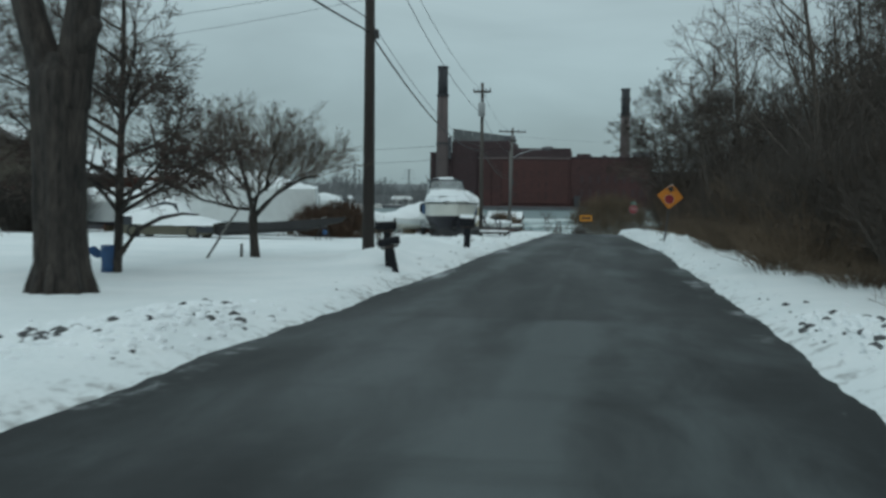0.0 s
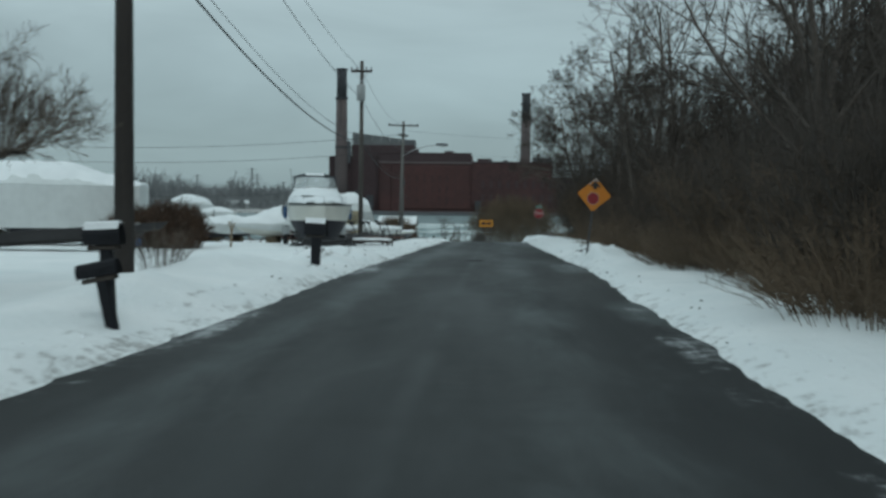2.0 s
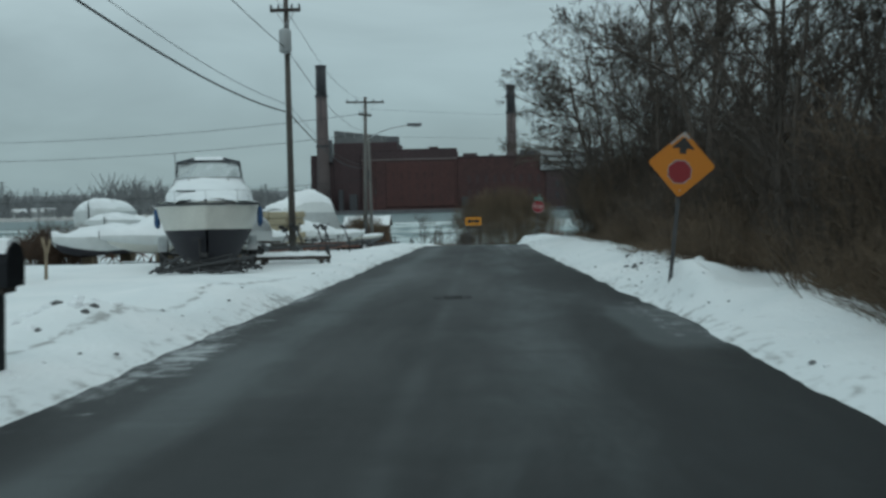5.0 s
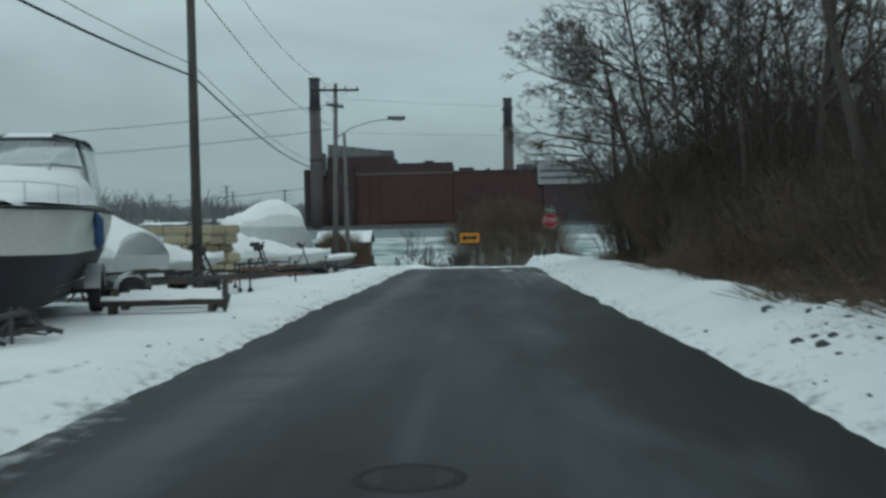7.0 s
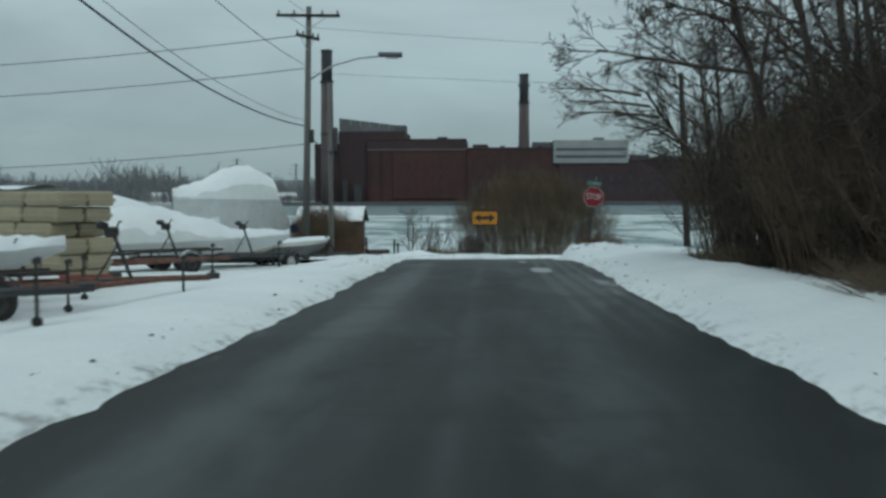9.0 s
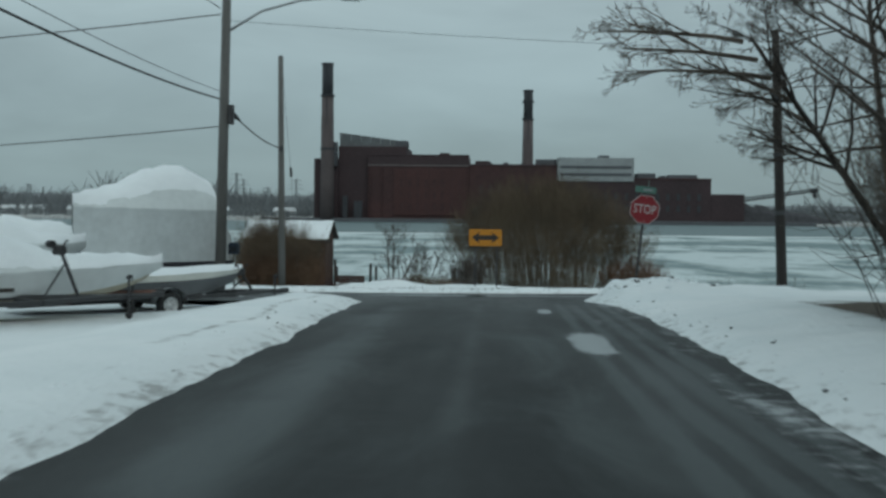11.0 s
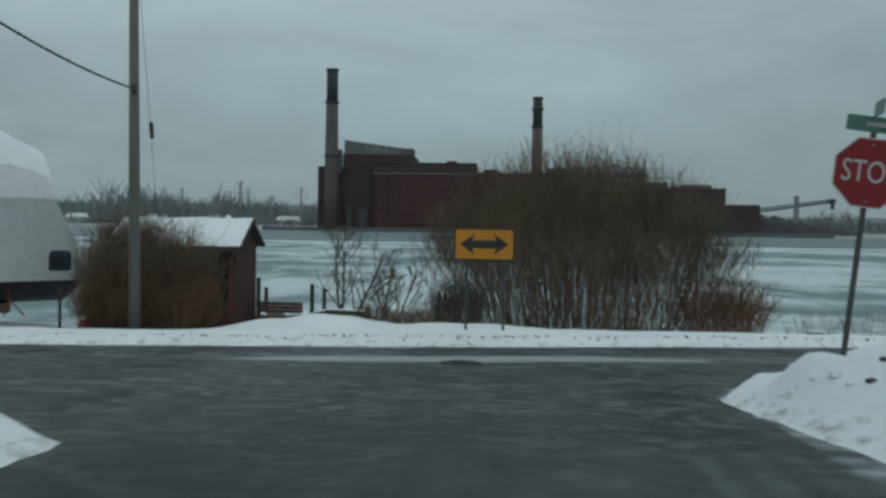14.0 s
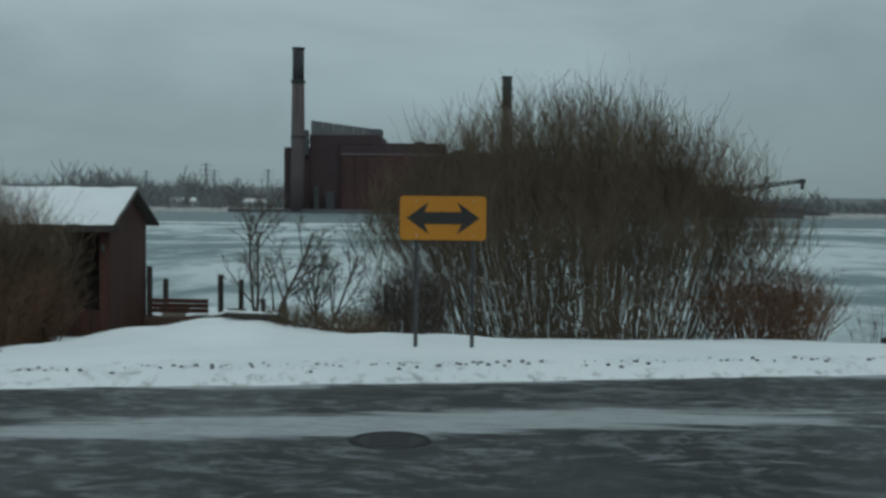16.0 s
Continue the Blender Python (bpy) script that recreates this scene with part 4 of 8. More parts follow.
def brush(name, m, label, n, height, width, seed, material, group="", category="shrub", upright=0.5, twigs=5, thick=0.008, fan=1.0, depth=1.0, dome=False):
    """A thicket of many thin stems with side twigs, wider at the top."""
    r = random.Random(seed)
    t = thing(name, m, label, category, group)
    gs, gt = Geo(), Geo()
    for _ in range(n):
        a, q = r.uniform(0, 6.283), math.sqrt(r.random())
        bx, by = math.cos(a) * q * width * 0.42, math.sin(a) * q * width * 0.42 * depth
        top = height * (r.uniform(0.82, 1.0) * math.sqrt(max(1 - (0.80 if dome is True else dome) * q * q, 0.05)) if dome and r.random() < 0.93 else r.uniform(0.55, 1.0) * (1 - 0.35 * q * q) * (0.8 if dome else 1))
        tx, ty = bx * (1 + fan * 0.5) + r.uniform(-1, 1) * width * 0.13, by * (1 + fan * 0.5) + r.uniform(-1, 1) * width * 0.13 * depth
        bend = r.uniform(-0.12, 0.12) * width
        pts = [Vector((bx, by, -0.2)), Vector((bx + (tx - bx) * 0.35 + bend * 0.4, by + (ty - by) * 0.3, top * 0.35)),
               Vector((bx + (tx - bx) * 0.7 + bend * 0.5, by + (ty - by) * 0.7, top * 0.7)), Vector((tx, ty, top))]
        k = thick * r.uniform(0.7, 1.7)
        gs.tube(pts, [k, k * 0.8, k * 0.6, k * 0.35], 3, None, False)
        for _ in range(twigs):
            f = r.uniform(0.25, 0.95) if not dome or r.random() < 0.35 else r.uniform(0.6, 0.97)
            i = min(int(f * 3), 2)
            s = pts[i].lerp(pts[i + 1], f * 3 - i)
            ln = height * r.uniform(0.10, 0.26) * (0.6 if dome else 1)
            d = Vector((r.uniform(-1, 1), r.uniform(-1, 1) * depth, r.uniform(upright - 0.6, upright + 0.9))).normalized()
            e2 = s + d * ln * 0.55
            e3 = e2 + (d + Vector((r.uniform(-0.5, 0.5), r.uniform(-0.5, 0.5), r.uniform(-0.2, 0.5)))).normalized() * ln * 0.5
            gt.tube([s, e2, e3], [k * 0.55, k * 0.45, k * 0.3], 3, None, False)
    tagged(part("stem_mass", gs, material, t), kind="stuff")
    tagged(part("twig_mass", gt, material, t), kind="stuff")
    return t


# level by level: kids, length ratio, spread, wander, lift (and where the first limbs begin)
TALL = [(12, 0.44, 0.75, 0.10, 0.05, 0.22), (7, 0.58, 0.7, 0.14, 0.05), (5, 0.6, 0.7, 0.18, 0.03), (0, 0, 0, 0.25, 0.02)]
OAK = [(24, 0.46, 1.10, 0.05, 0.07, 0.18), (11, 0.55, 0.8, 0.20, 0.03), (9, 0.55, 0.8, 0.22, 0.02), (5, 0.55, 0.8, 0.25, 0.0), (0, 0, 0, 0.25, 0.0)]
FULL = [(10, 0.5, 0.9, 0.08, 0.05, 0.25), (8, 0.55, 0.8, 0.18, 0.02), (5, 0.5, 0.8, 0.22, 0.02), (0, 0, 0, 0.25, 0.0)]
OVER = [(10, 0.55, 1.0, 0.10, 0.03, 0.25), (7, 0.58, 0.75, 0.14, 0.0), (5, 0.6, 0.7, 0.2, 0.0), (0, 0, 0, 0.25, 0.0)]

# yard trees
yt = thing("yard_tree", pose(-8.05, 24.15, gz(-8.05, 24.15)), "small wide-crowned bare fruit tree in the snowy yard", "tree")
r = random.Random(21)
part("trunk", Geo().tube([(0.05, 0, -0.2), (0.03, 0, 0.1), (0.0, 0, 0.5), (-0.02, 0, 0.95), (0.0, 0, 1.1)], [0.15, 0.12, 0.10, 0.115, 0.08], 12), M_BARK_OLD, yt, "", True)
# main limbs: where they leave the tree (x, z), where they end (x, depth, z), their bow and their radius
BOUGHS = ((0, 0.95, -0.54, 0.2, 2.75, 0.10, 0.065), (-0.10, 1.15, -1.45, -0.3, 1.50, -0.08, 0.045), (0, 0.95, 1.62, -0.2, 1.95, 0.22, 0.065), (-0.09, 1.3, 0.8, 0.5, 2.4, -0.05, 0.045), (-0.2, 1.65, -1.0, -0.3, 2.5, 0.03, 0.04),
          (0.31, 1.6, 0.7, -0.4, 2.85, 0.05, 0.045), (0, 1.05, -0.2, 1.3, 2.2, 0, 0.05), (0, 1.05, 0.1, -1.2, 2.3, 0, 0.05), (-0.53, 1.2, -1.1, 0.6, 1.9, 0, 0.03), (0.76, 1.74, 1.3, 0.7, 2.15, 0, 0.03))
TWIGS = [(0, 0, 0, 0, 0), (0, 0, 0, 0, 0), (10, 0.52, 0.6, 0.16, 0.07), (6, 0.5, 0.6, 0.16, 0.05), (0, 0, 0, 0.16, 0.03)]
g, fine = Geo(), []
for x0, z0, x1, y1, z1, bow, q in BOUGHS:
    pts = [(x0 + (x1 - x0) * f + 0.05 * math.sin(9 * f + 5 * q * 40) * f, y1 * f, z0 + (z1 - z0) * f + bow * 4 * f * (1 - f) + 0.04 * math.sin(11 * f + x1 * 7) * f) for f in (0, 0.2, 0.4, 0.6, 0.8, 1)]
    part("limb", Geo().tube(pts, [q * (1 - 0.6 * k / (len(pts) - 1)) for k in range(len(pts))], 8), M_BARK_OLD, yt, "", True)
    pts = [Vector(p) for p in pts]
    for k in range(18):
        f = r.uniform(0.25, 1.0) * (len(pts) - 1)
        a = min(int(f), len(pts) - 2)
        p = pts[a].lerp(pts[a + 1], f - a)
        out = Vector((p.x, p.y, 0.55)).normalized()
        way = out * 0.9 + (pts[a + 1] - pts[a]).normalized() * 0.2 + Vector((r.uniform(-1.1, 1.1), r.uniform(-1.1, 1.1), r.uniform(-0.3, 0.9)))
        grow(r, p, way, r.uniform(0.7, 1.3), 0.011, 2, TWIGS, fine)
for level, pts, rad in fine:
    g.tube(pts, [max(q, 0.0028) for q in rad], 3, None, False)
tagged(part("crown", g, M_TWIG, yt, "fine bare twigs"), kind="stuff")
oak = tree("young_oak", pose(-8.75, 18.3, gz(-8.75, 18.3), 0, 0, 10), "bare tree with spreading limbs and some dead leaves", OAK, 5.9, 0.105, 33, lean=0.03, bark=M_BARK_OLD, twig=M_TWIG_DARK, thin=0.0045, limbed=True)

part("limb", Geo().tube([(0.02, -0.02, 0.25), (0.15, -0.05, 0.42), (0.43, -0.1, 0.8), (0.86, -0.1, 1.02), (1.25, -0.1, 1.10), (1.55, -0.1, 1.08)], [0.06, 0.055, 0.045, 0.036, 0.026, 0.015], 8), M_BARK_OLD, oak, "low bowed limb", True)
# the big forked trunk by the road, cut off above by the view
big = thing("forked_tree", pose(-7.3, 13.6, gz(-7.3, 13.6)), "massive forked old tree trunk with rough grey bark", "tree")
g = Geo()
r = random.Random(2)


def flared(pts, rad, n=72, steps=4):
    """A trunk with lobes and long bark ridges that wander as they climb."""
    rings, rows = [], []
    for i in range(len(pts) - 1):
        rows += [[i, k / steps] for k in range(steps)]
    rows.append([len(pts) - 2, 1.0])
    for i, f in rows:
        p, q = Vector(pts[i]).lerp(Vector(pts[i + 1]), f), rad[i] + (rad[i + 1] - rad[i]) * f
        ring = []
        for k in range(n):
            a = 6.2832 * k / n
            ridge = 0.028 * math.sin(19 * a + 1.6 * math.sin(p.z * 2.3 + 3 * a)) + 0.018 * math.sin(31 * a - 2.0 * math.sin(p.z * 3.7 + a))
            w = q * (1 + 0.06 * math.sin(5 * a + p.z * 0.8) + 0.03 * math.sin(9 * a + p.z * 2.1) + ridge)
            ring.append((p.x + w * math.cos(a), p.y + w * math.sin(a), p.z))
        rings.append(ring)
    return rings


g.loft(flared([(0, 0, -0.3), (0, 0, 0.02), (0.0, 0, 0.25), (-0.02, 0, 0.9), (-0.02, 0, 1.8), (0.0, 0, 2.6), (0.02, 0, 3.0), (0.02, 0, 3.3)], [0.46, 0.41, 0.375, 0.345, 0.345, 0.375, 0.39, 0.20]), True, True)
part("trunk", g, M_BARK_OLD, big, "", True)
for s, (x1, x2, q) in enumerate(((-0.20, -0.75, 0.235), (0.20, 0.44, 0.25))):
    g = Geo()
    g.loft(flared([(x1 * 0.7, 0, 2.55), (x1, 0.02, 3.1), ((x1 + x2) / 2, 0.04, 3.9), (x2, 0.08, 5.0), (x2 * 1.25, 0.1, 6.4)], [q * 1.1, q, q * 0.92, q * 0.8, q * 0.62], 56), True, True)
    part("limb", g, M_BARK_OLD, big, "", True)
g = Geo()
for k in range(9):
    a = 6.283 * k / 9 + r.uniform(-0.2, 0.2)
    g.tube([(0.30 * math.cos(a), 0.30 * math.sin(a), 0.40), (0.40 * math.cos(a), 0.40 * math.sin(a), 0.08), (0.50 * math.cos(a), 0.50 * math.sin(a), -0.12)], [0.08, 0.09, 0.05], 6)
part("root_flare", g, M_BARK_OLD, big, "", True)
lim = []
for k in range(7):
    grow(r, (r.choice((-0.75, 0.52)), 0.08, r.uniform(4.4, 6.0)), (r.uniform(-1, 1), r.uniform(-1, 1), r.uniform(0.1, 0.8)), 2.6, 0.09, 1, FULL, lim)
g = Geo()
for level, pts, rad in lim:
    g.tube(pts, [max(q, 0.007) for q in rad], SIDES[level], None, False)
part("crown", g, M_TWIG, big)
part("cut_stub", Geo().tube([(0.30, -0.05, 3.35), (0.50, -0.10, 3.62), (0.60, -0.12, 3.72)], [0.15, 0.13, 0.11], 14), M_BARK_OLD, big, "stub of a sawn-off limb", True)

# woods on the far side of the road: a few kinds, set out many times
kinds = [tree("woodland_tree", pose(6.2, 74.0, gz(6.2, 74.0)), "leafless woodland tree with drooping outer twigs", OVER, 7.2, 0.11, 41, lean=0.10, group="roadside woods", twig=M_TWIG_DARK, thin=0.008),
         tree("woodland_tree", pose(6.0, 30.0, gz(6.0, 30.0)), "tall slender leafless woodland tree", TALL, 9.5, 0.12, 42, lean=0.10, group="roadside woods", twig=M_TWIG_DARK, thin=0.008),
         tree("woodland_tree", pose(6.4, 46.0, gz(6.4, 46.0)), "leafless multi-stemmed woodland tree", TALL, 6.6, 0.07, 43, stems=3, lean=0.28, group="roadside woods", twig=M_TWIG_DARK, thin=0.008),
         tree("woodland_tree", pose(7.5, 60.0, gz(7.5, 60.0)), "tall bare woodland tree with open crown", TALL, 10.5, 0.15, 44, lean=0.15, group="roadside woods", twig=M_TWIG, thin=0.009),
         tree("woodland_tree", pose(5.6, 20.0, gz(5.6, 20.0)), "leafless woodland tree leaning to the light", FULL, 7.0, 0.10, 45, lean=0.30, group="roadside woods", twig=M_TWIG_DARK, thin=0.008)]
LONG = [(12, 0.46, 1.1, 0.06, 0.03, 0.48), (9, 0.5, 0.65, 0.13, 0.02), (8, 0.5, 0.7, 0.18, 0.0), (4, 0.5, 0.7, 0.25, 0.0), (0, 0, 0, 0.25, 0.0)]
LEAN = [(14, 0.34, 0.85, 0.04, 0.03, 0.45), (8, 0.5, 0.7, 0.15, 0.04), (8, 0.5, 0.7, 0.2, 0.0), (4, 0.5, 0.7, 0.25, 0.0), (0, 0, 0, 0.25, 0.0)]
leaner = tree("leaning_tree", pose(8.6, 81.2, gz(8.6, 81.2)), "leafless tree leaning far out over the road", LEAN, 6.4, 0.09, 58, bark=M_BARK_OLD, twig=M_TWIG_DARK, thin=0.0035, start=((-0.74, 0.0, 1),), limbed=True, group="roadside woods")
DROOP = [(0, 0, 0, 0, 0), (8, 0.46, 0.50, 0.10, -0.04), (6, 0.5, 0.6, 0.16, -0.02), (4, 0.5, 0.7, 0.22, -0.01), (0, 0, 0, 0.25, 0.0)]
r = random.Random(204)
for f, way, ln in ((0.78, (-1, -0.5, 0.42), 2.2), (0.86, (-1, 0.45, 0.30), 2.6), (0.93, (-1, -0.15, 0.20), 2.7), (1.0, (-1, 0.3, 0.28), 2.6), (0.70, (-0.5, 0.8, 0.5), 2.2)):
    lim = []
    grow(r, (-3.9 * f, 0, 4.95 * f), way, ln, 0.05, 1, DROOP, lim)
    g = Geo()
    for level, pts, rad in lim:
        g.tube(pts, [max(q, 0.0045) for q in rad], SIDES[level], None, False)
    part("limb", g, M_TWIG, leaner, "drooping limb with fine twigs")
for x, y, h, q, sd, way in ((6.02, 68.85, 7.8, 0.115, 46, (-0.26, 0.0, 1)), (6.11, 66.65, 9.0, 0.10, 47, (-0.17, 0.0, 1)), (6.05, 64.97, 8.5, 0.085, 48, (-0.08, 0.0, 1)), (7.05, 79.14, 8.0, 0.09, 49, (-0.14, 0.0, 1)),
                            (5.81, 51.53, 8.2, 0.12, 50, (-0.10, 0.05, 1)), (6.3, 60.5, 8.0, 0.085, 56, (-0.05, 0.0, 1)), (5.9, 46.0, 7.5, 0.085, 57, (-0.04, 0, 1))):
    tree("woodland_tree", pose(x, y, gz(x, y)), "leafless tree whose long limbs overhang the road", LONG, h, q, sd, group="roadside woods", twig=M_TWIG_DARK, thin=0.006, start=(way,))
for x, y, h, q, sd, way in ((6.3, 14.6, 7.0, 0.10, 71, (0.05, 0.0, 1)), (6.9, 17.0, 7.5, 0.11, 72, (-0.40, 0.05, 1))):
    tree("woodland_tree", pose(x, y, gz(x, y)), "dark-barked leafless tree at the edge of the woods", LONG, h, q, sd, group="roadside woods", bark=M_BARK_OLD, twig=M_TWIG_DARK, thin=0.005, start=(way,))
r = random.Random(77)
for k in range(66):
    y = r.uniform(9, 80)
    x = 5.6 + (r.random() ** 1.4) * 14 + (0.8 if y > 60 else 0)
    if x < 7.2 and y < 40:
        x += 0.6
    if (y < 30 and k % 3 == 0) or (30 < y < 60 and k % 4) or (y > 58 and x > 8 and k % 2):
        continue
    kind = r.choice(kinds)
    s = r.uniform(0.75, 1.15) * (1.12 if x > 9 else 0.92)
    kind.scale = (s, s, s)
    copy_thing(kind, pose(x, y, gz(x, y), 0, 0, r.uniform(0, 360)))
for kind in kinds:
    kind.scale = (1, 1, 1)
for x, y, s, k in ((8.6, 63.0, 0.7, 1), (9.4, 66.5, 0.6, 3), (10.2, 70.0, 0.7, 1), (10.5, 61.0, 0.7, 1), (11.0, 74.0, 0.7, 3), (7.2, 62.8, 0.8, 1), (7.6, 65.2, 0.9, 4), (7.4, 68.0, 0.85, 1), (8.4, 70.5, 1.0, 4), (6.9, 60.8, 0.9, 4), (9.6, 74.5, 0.85, 1), (10.4, 76.5, 0.65, 3), (11.2, 78.5, 0.8, 1), (10.0, 72.0, 1.0, 4), (12.0, 75.5, 0.65, 3), (12.6, 72.5, 0.8, 1), (8.9, 73.0, 1.0, 4),
                   (8.0, 45.0, 0.85, 4), (8.7, 43.0, 0.9, 1), (9.3, 45.6, 0.95, 4), (9.5, 41.5, 1.0, 0), (10.2, 44.0, 0.9, 1), (10.8, 40.5, 1.1, 4), (11.2, 45.0, 1.1, 0), (9.0, 38.8, 0.95, 4), (12.0, 42.5, 1.1, 1), (10.0, 37.5, 1.05, 0), (8.3, 41.0, 0.8, 0), (11.5, 38.5, 1.1, 4), (8.2, 36.5, 0.8, 1)):
    kinds[k].scale = (s, s, s)
    copy_thing(kinds[k], pose(x, y, gz(x, y), 0, 0, 70 * x))
    kinds[k].scale = (1, 1, 1)
thickets = [brush("thicket", pose(5.6, 40.0, gz(5.6, 40.0)), "dense dark leafless thicket at the edge of the woods", 120, 3.4, 3.2, 51, M_TWIG_DARK, "roadside thicket", twigs=9, thick=0.007, fan=1.6),
            brush("thicket", pose(6.0, 33.0, gz(6.0, 33.0)), "dense brown leafless thicket at the edge of the woods", 120, 2.9, 3.0, 52, M_BRUSH, "roadside thicket", twigs=9, thick=0.007, fan=1.6),
            brush("thicket", pose(5.2, 57.0, gz(5.2, 57.0)), "low tan dry brush at the snow's edge", 110, 1.7, 2.4, 53, M_BRUSH, "roadside thicket", twigs=8, thick=0.006, fan=1.8)]
for k in range(105):
    y = r.uniform(10, 76)
    x = 4.7 + (r.random() ** 1.5) * 8.0 + 0.5 * math.sin(y * 0.5) + (0.9 if y > 60 else 0.0)
    if x < 5.5 and k % 5 < 2:
        continue
    if y > 63 and x < 6.4:
        x += 1.6
    if y > 72:
        x += 2.0
    kind = thickets[2] if x < 5.4 and r.random() < 0.75 else thickets[r.randrange(2)]
    if y < 26 and x > 5.3:
        kind = thickets[0]
    s = r.uniform(0.7, 1.15)
    if x < 5.6:
        s *= 0.8
    kind.scale = (s, s, s * r.uniform(0.8, 1.2))
    copy_thing(kind, pose(x, y, gz(x, y), 0, 0, r.uniform(0, 360)))
for x, y in ((7.6, 59.0), (8.0, 61.5), (7.8, 63.5), (8.6, 65.5), (9.4, 67.5), (9.0, 62.5), (10.0, 70.0), (10.4, 66.0), (9.6, 73.0), (10.6, 75.0), (11.4, 77.0), (11.0, 72.0), (12.4, 74.0)):
    thickets[0].scale = (1.1, 1.1, 1.35)
    copy_thing(thickets[0], pose(x, y, gz(x, y), 0, 0, 47 * y))
for kind in thickets:
    kind.scale = (1, 1, 1)

# the inner ranks, tall and close
for x, y, h in ((8.4, 45.2, 1.6), (9.0, 43.6, 1.8), (9.8, 42.4, 2.0), (10.4, 45.0, 1.9), (11.0, 41.2, 2.1), (9.4, 40.0, 1.9), (11.8, 43.8, 2.2), (10.2, 38.6, 2.0), (8.6, 38.0, 1.7), (11.6, 39.4, 2.2), (8.0, 42.0, 1.5), (12.4, 41.0, 2.3)):
    thickets[0].scale = (1.2, 1.2, h)
    copy_thing(thickets[0], pose(x, y, gz(x, y), 0, 0, 53 * y))
thickets[0].scale = (1, 1, 1)
for x, y, s, k in ((9.7, 44.6, 1.1, 1), (10.6, 42.8, 1.15, 1), (11.3, 40.2, 1.2, 3), (9.2, 37.6, 1.05, 1), (12.6, 44.0, 1.2, 4), (10.9, 37.0, 1.1, 4)):
    kinds[k].scale = (s, s, s)
    copy_thing(kinds[k], pose(x, y, gz(x, y), 0, 0, 31 * y))
    kinds[k].scale = (1, 1, 1)
for k in range(46):
    y = 10 + 70 * (k + r.random()) / 46
    x = 9.0 + 6.5 * r.random() + (1.5 if y > 70 else 0.0)
    if y < 60 and (k % 3 or y > 30):
        continue
    kind = kinds[(1, 3, 1, 4, 0)[k % 5]]
    s = r.uniform(1.0, 1.25) if y < 60 else r.uniform(0.62, 0.8)
    kind.scale = (s, s, s)
    copy_thing(kind, pose(x, y, gz(x, y), 0, 0, r.uniform(0, 360)))
for kind in kinds:
    kind.scale = (1, 1, 1)
for k in range(30):
    y = 50 + 29 * (k + r.random()) / 30
    x = 7.6 + 5.0 * r.random() + max(y - 66, 0) * 0.12
    thickets[k % 2].scale = (1.15, 1.15, r.uniform(0.9, 1.2) if y < 62 else r.uniform(1.2, 1.6))
    copy_thing(thickets[k % 2], pose(x, y, gz(x, y), 0, 0, r.uniform(0, 360)))
for k in range(30):
    y = 63.5 + 14 * (k + r.random()) / 30
    x = max(6.1, 0.38 * (y - 63.9) + 2.3) + 2.8 * r.random()
    thickets[k % 2].scale = (1.0, 1.0, r.uniform(1.2, 1.7))
    copy_thing(thickets[k % 2], pose(x, y, gz(x, y), 0, 0, r.uniform(0, 360)))
for k in range(16):
    y = 12 + 40 * (k + r.random()) / 16
    x = 7.4 + 4.5 * r.random()
    thickets[k % 2].scale = (1.2, 1.2, r.uniform(1.0, 1.35))
    copy_thing(thickets[k % 2], pose(x, y, gz(x, y), 0, 0, r.uniform(0, 360)))
for kind in thickets:
    kind.scale = (1, 1, 1)

# tussocks of dry grass and low brush along the snow's edge
tuft = brush("dry_tussock", pose(4.75, 26.0, gz(4.75, 26.0)), "low tussock of tan dry grass at the snow's edge", 150, 0.55, 1.3, 54, M_BRUSH, "tussocks at the snow's edge", twigs=3, thick=0.005, fan=2.6)
for k in range(60):
    y = r.uniform(9, 72)
    x = 4.75 + r.uniform(-0.35, 0.9) + 0.45 * math.sin(y * 0.5) + (0.9 if y > 60 else 0.0)
    s = r.uniform(0.7, 1.3)
    tuft.scale = (s, s, s * r.uniform(0.7, 1.3))
    copy_thing(tuft, pose(x, y, gz(x, y), 0, 0, r.uniform(0, 360)))
tuft.scale = (1, 1, 1)

# river-bank shrubs
brush("willow_shrub", pose(2.3, 106.6, gz(2.3, 106.6)), "broad rounded leafless willow shrub on the bank", 1350, 5.45, 7.4, 61, M_WILLOW, twigs=17, thick=0.0052, upright=1.1, fan=0.75, depth=0.5, dome=True)
brush("reddish_shrub", pose(5.95, 105.3, gz(5.95, 105.3)), "low reddish-brown shrub on the river bank", 420, 1.75, 2.3, 62, M_RUST_BRUSH, twigs=6, thick=0.006)
brush("bank_shrub", pose(-1.2, 106.0, gz(-1.2, 106.0)), "ragged bare shrub on the river bank", 60, 1.8, 2.0, 63, M_TWIG, twigs=6, thick=0.007)
SPARSE = [(9, 0.5, 0.65, 0.1, 0.05, 0.25), (6, 0.5, 0.7, 0.15, 0.05), (4, 0.5, 0.7, 0.2, 0.03), (0, 0, 0, 0.25, 0.0)]
tree("sapling", pose(-4.4, 107.0, gz(-4.4, 107.0)), "small bare sapling on the river bank", SPARSE, 2.9, 0.05, 64, stems=3, lean=0.45, thin=0.0042, limbed=True)
tree("sapling", pose(-3.2, 107.6, gz(-3.2, 107.6)), "small bare sapling on the river bank", SPARSE, 2.2, 0.04, 65, stems=3, lean=0.45, thin=0.0040, limbed=True)
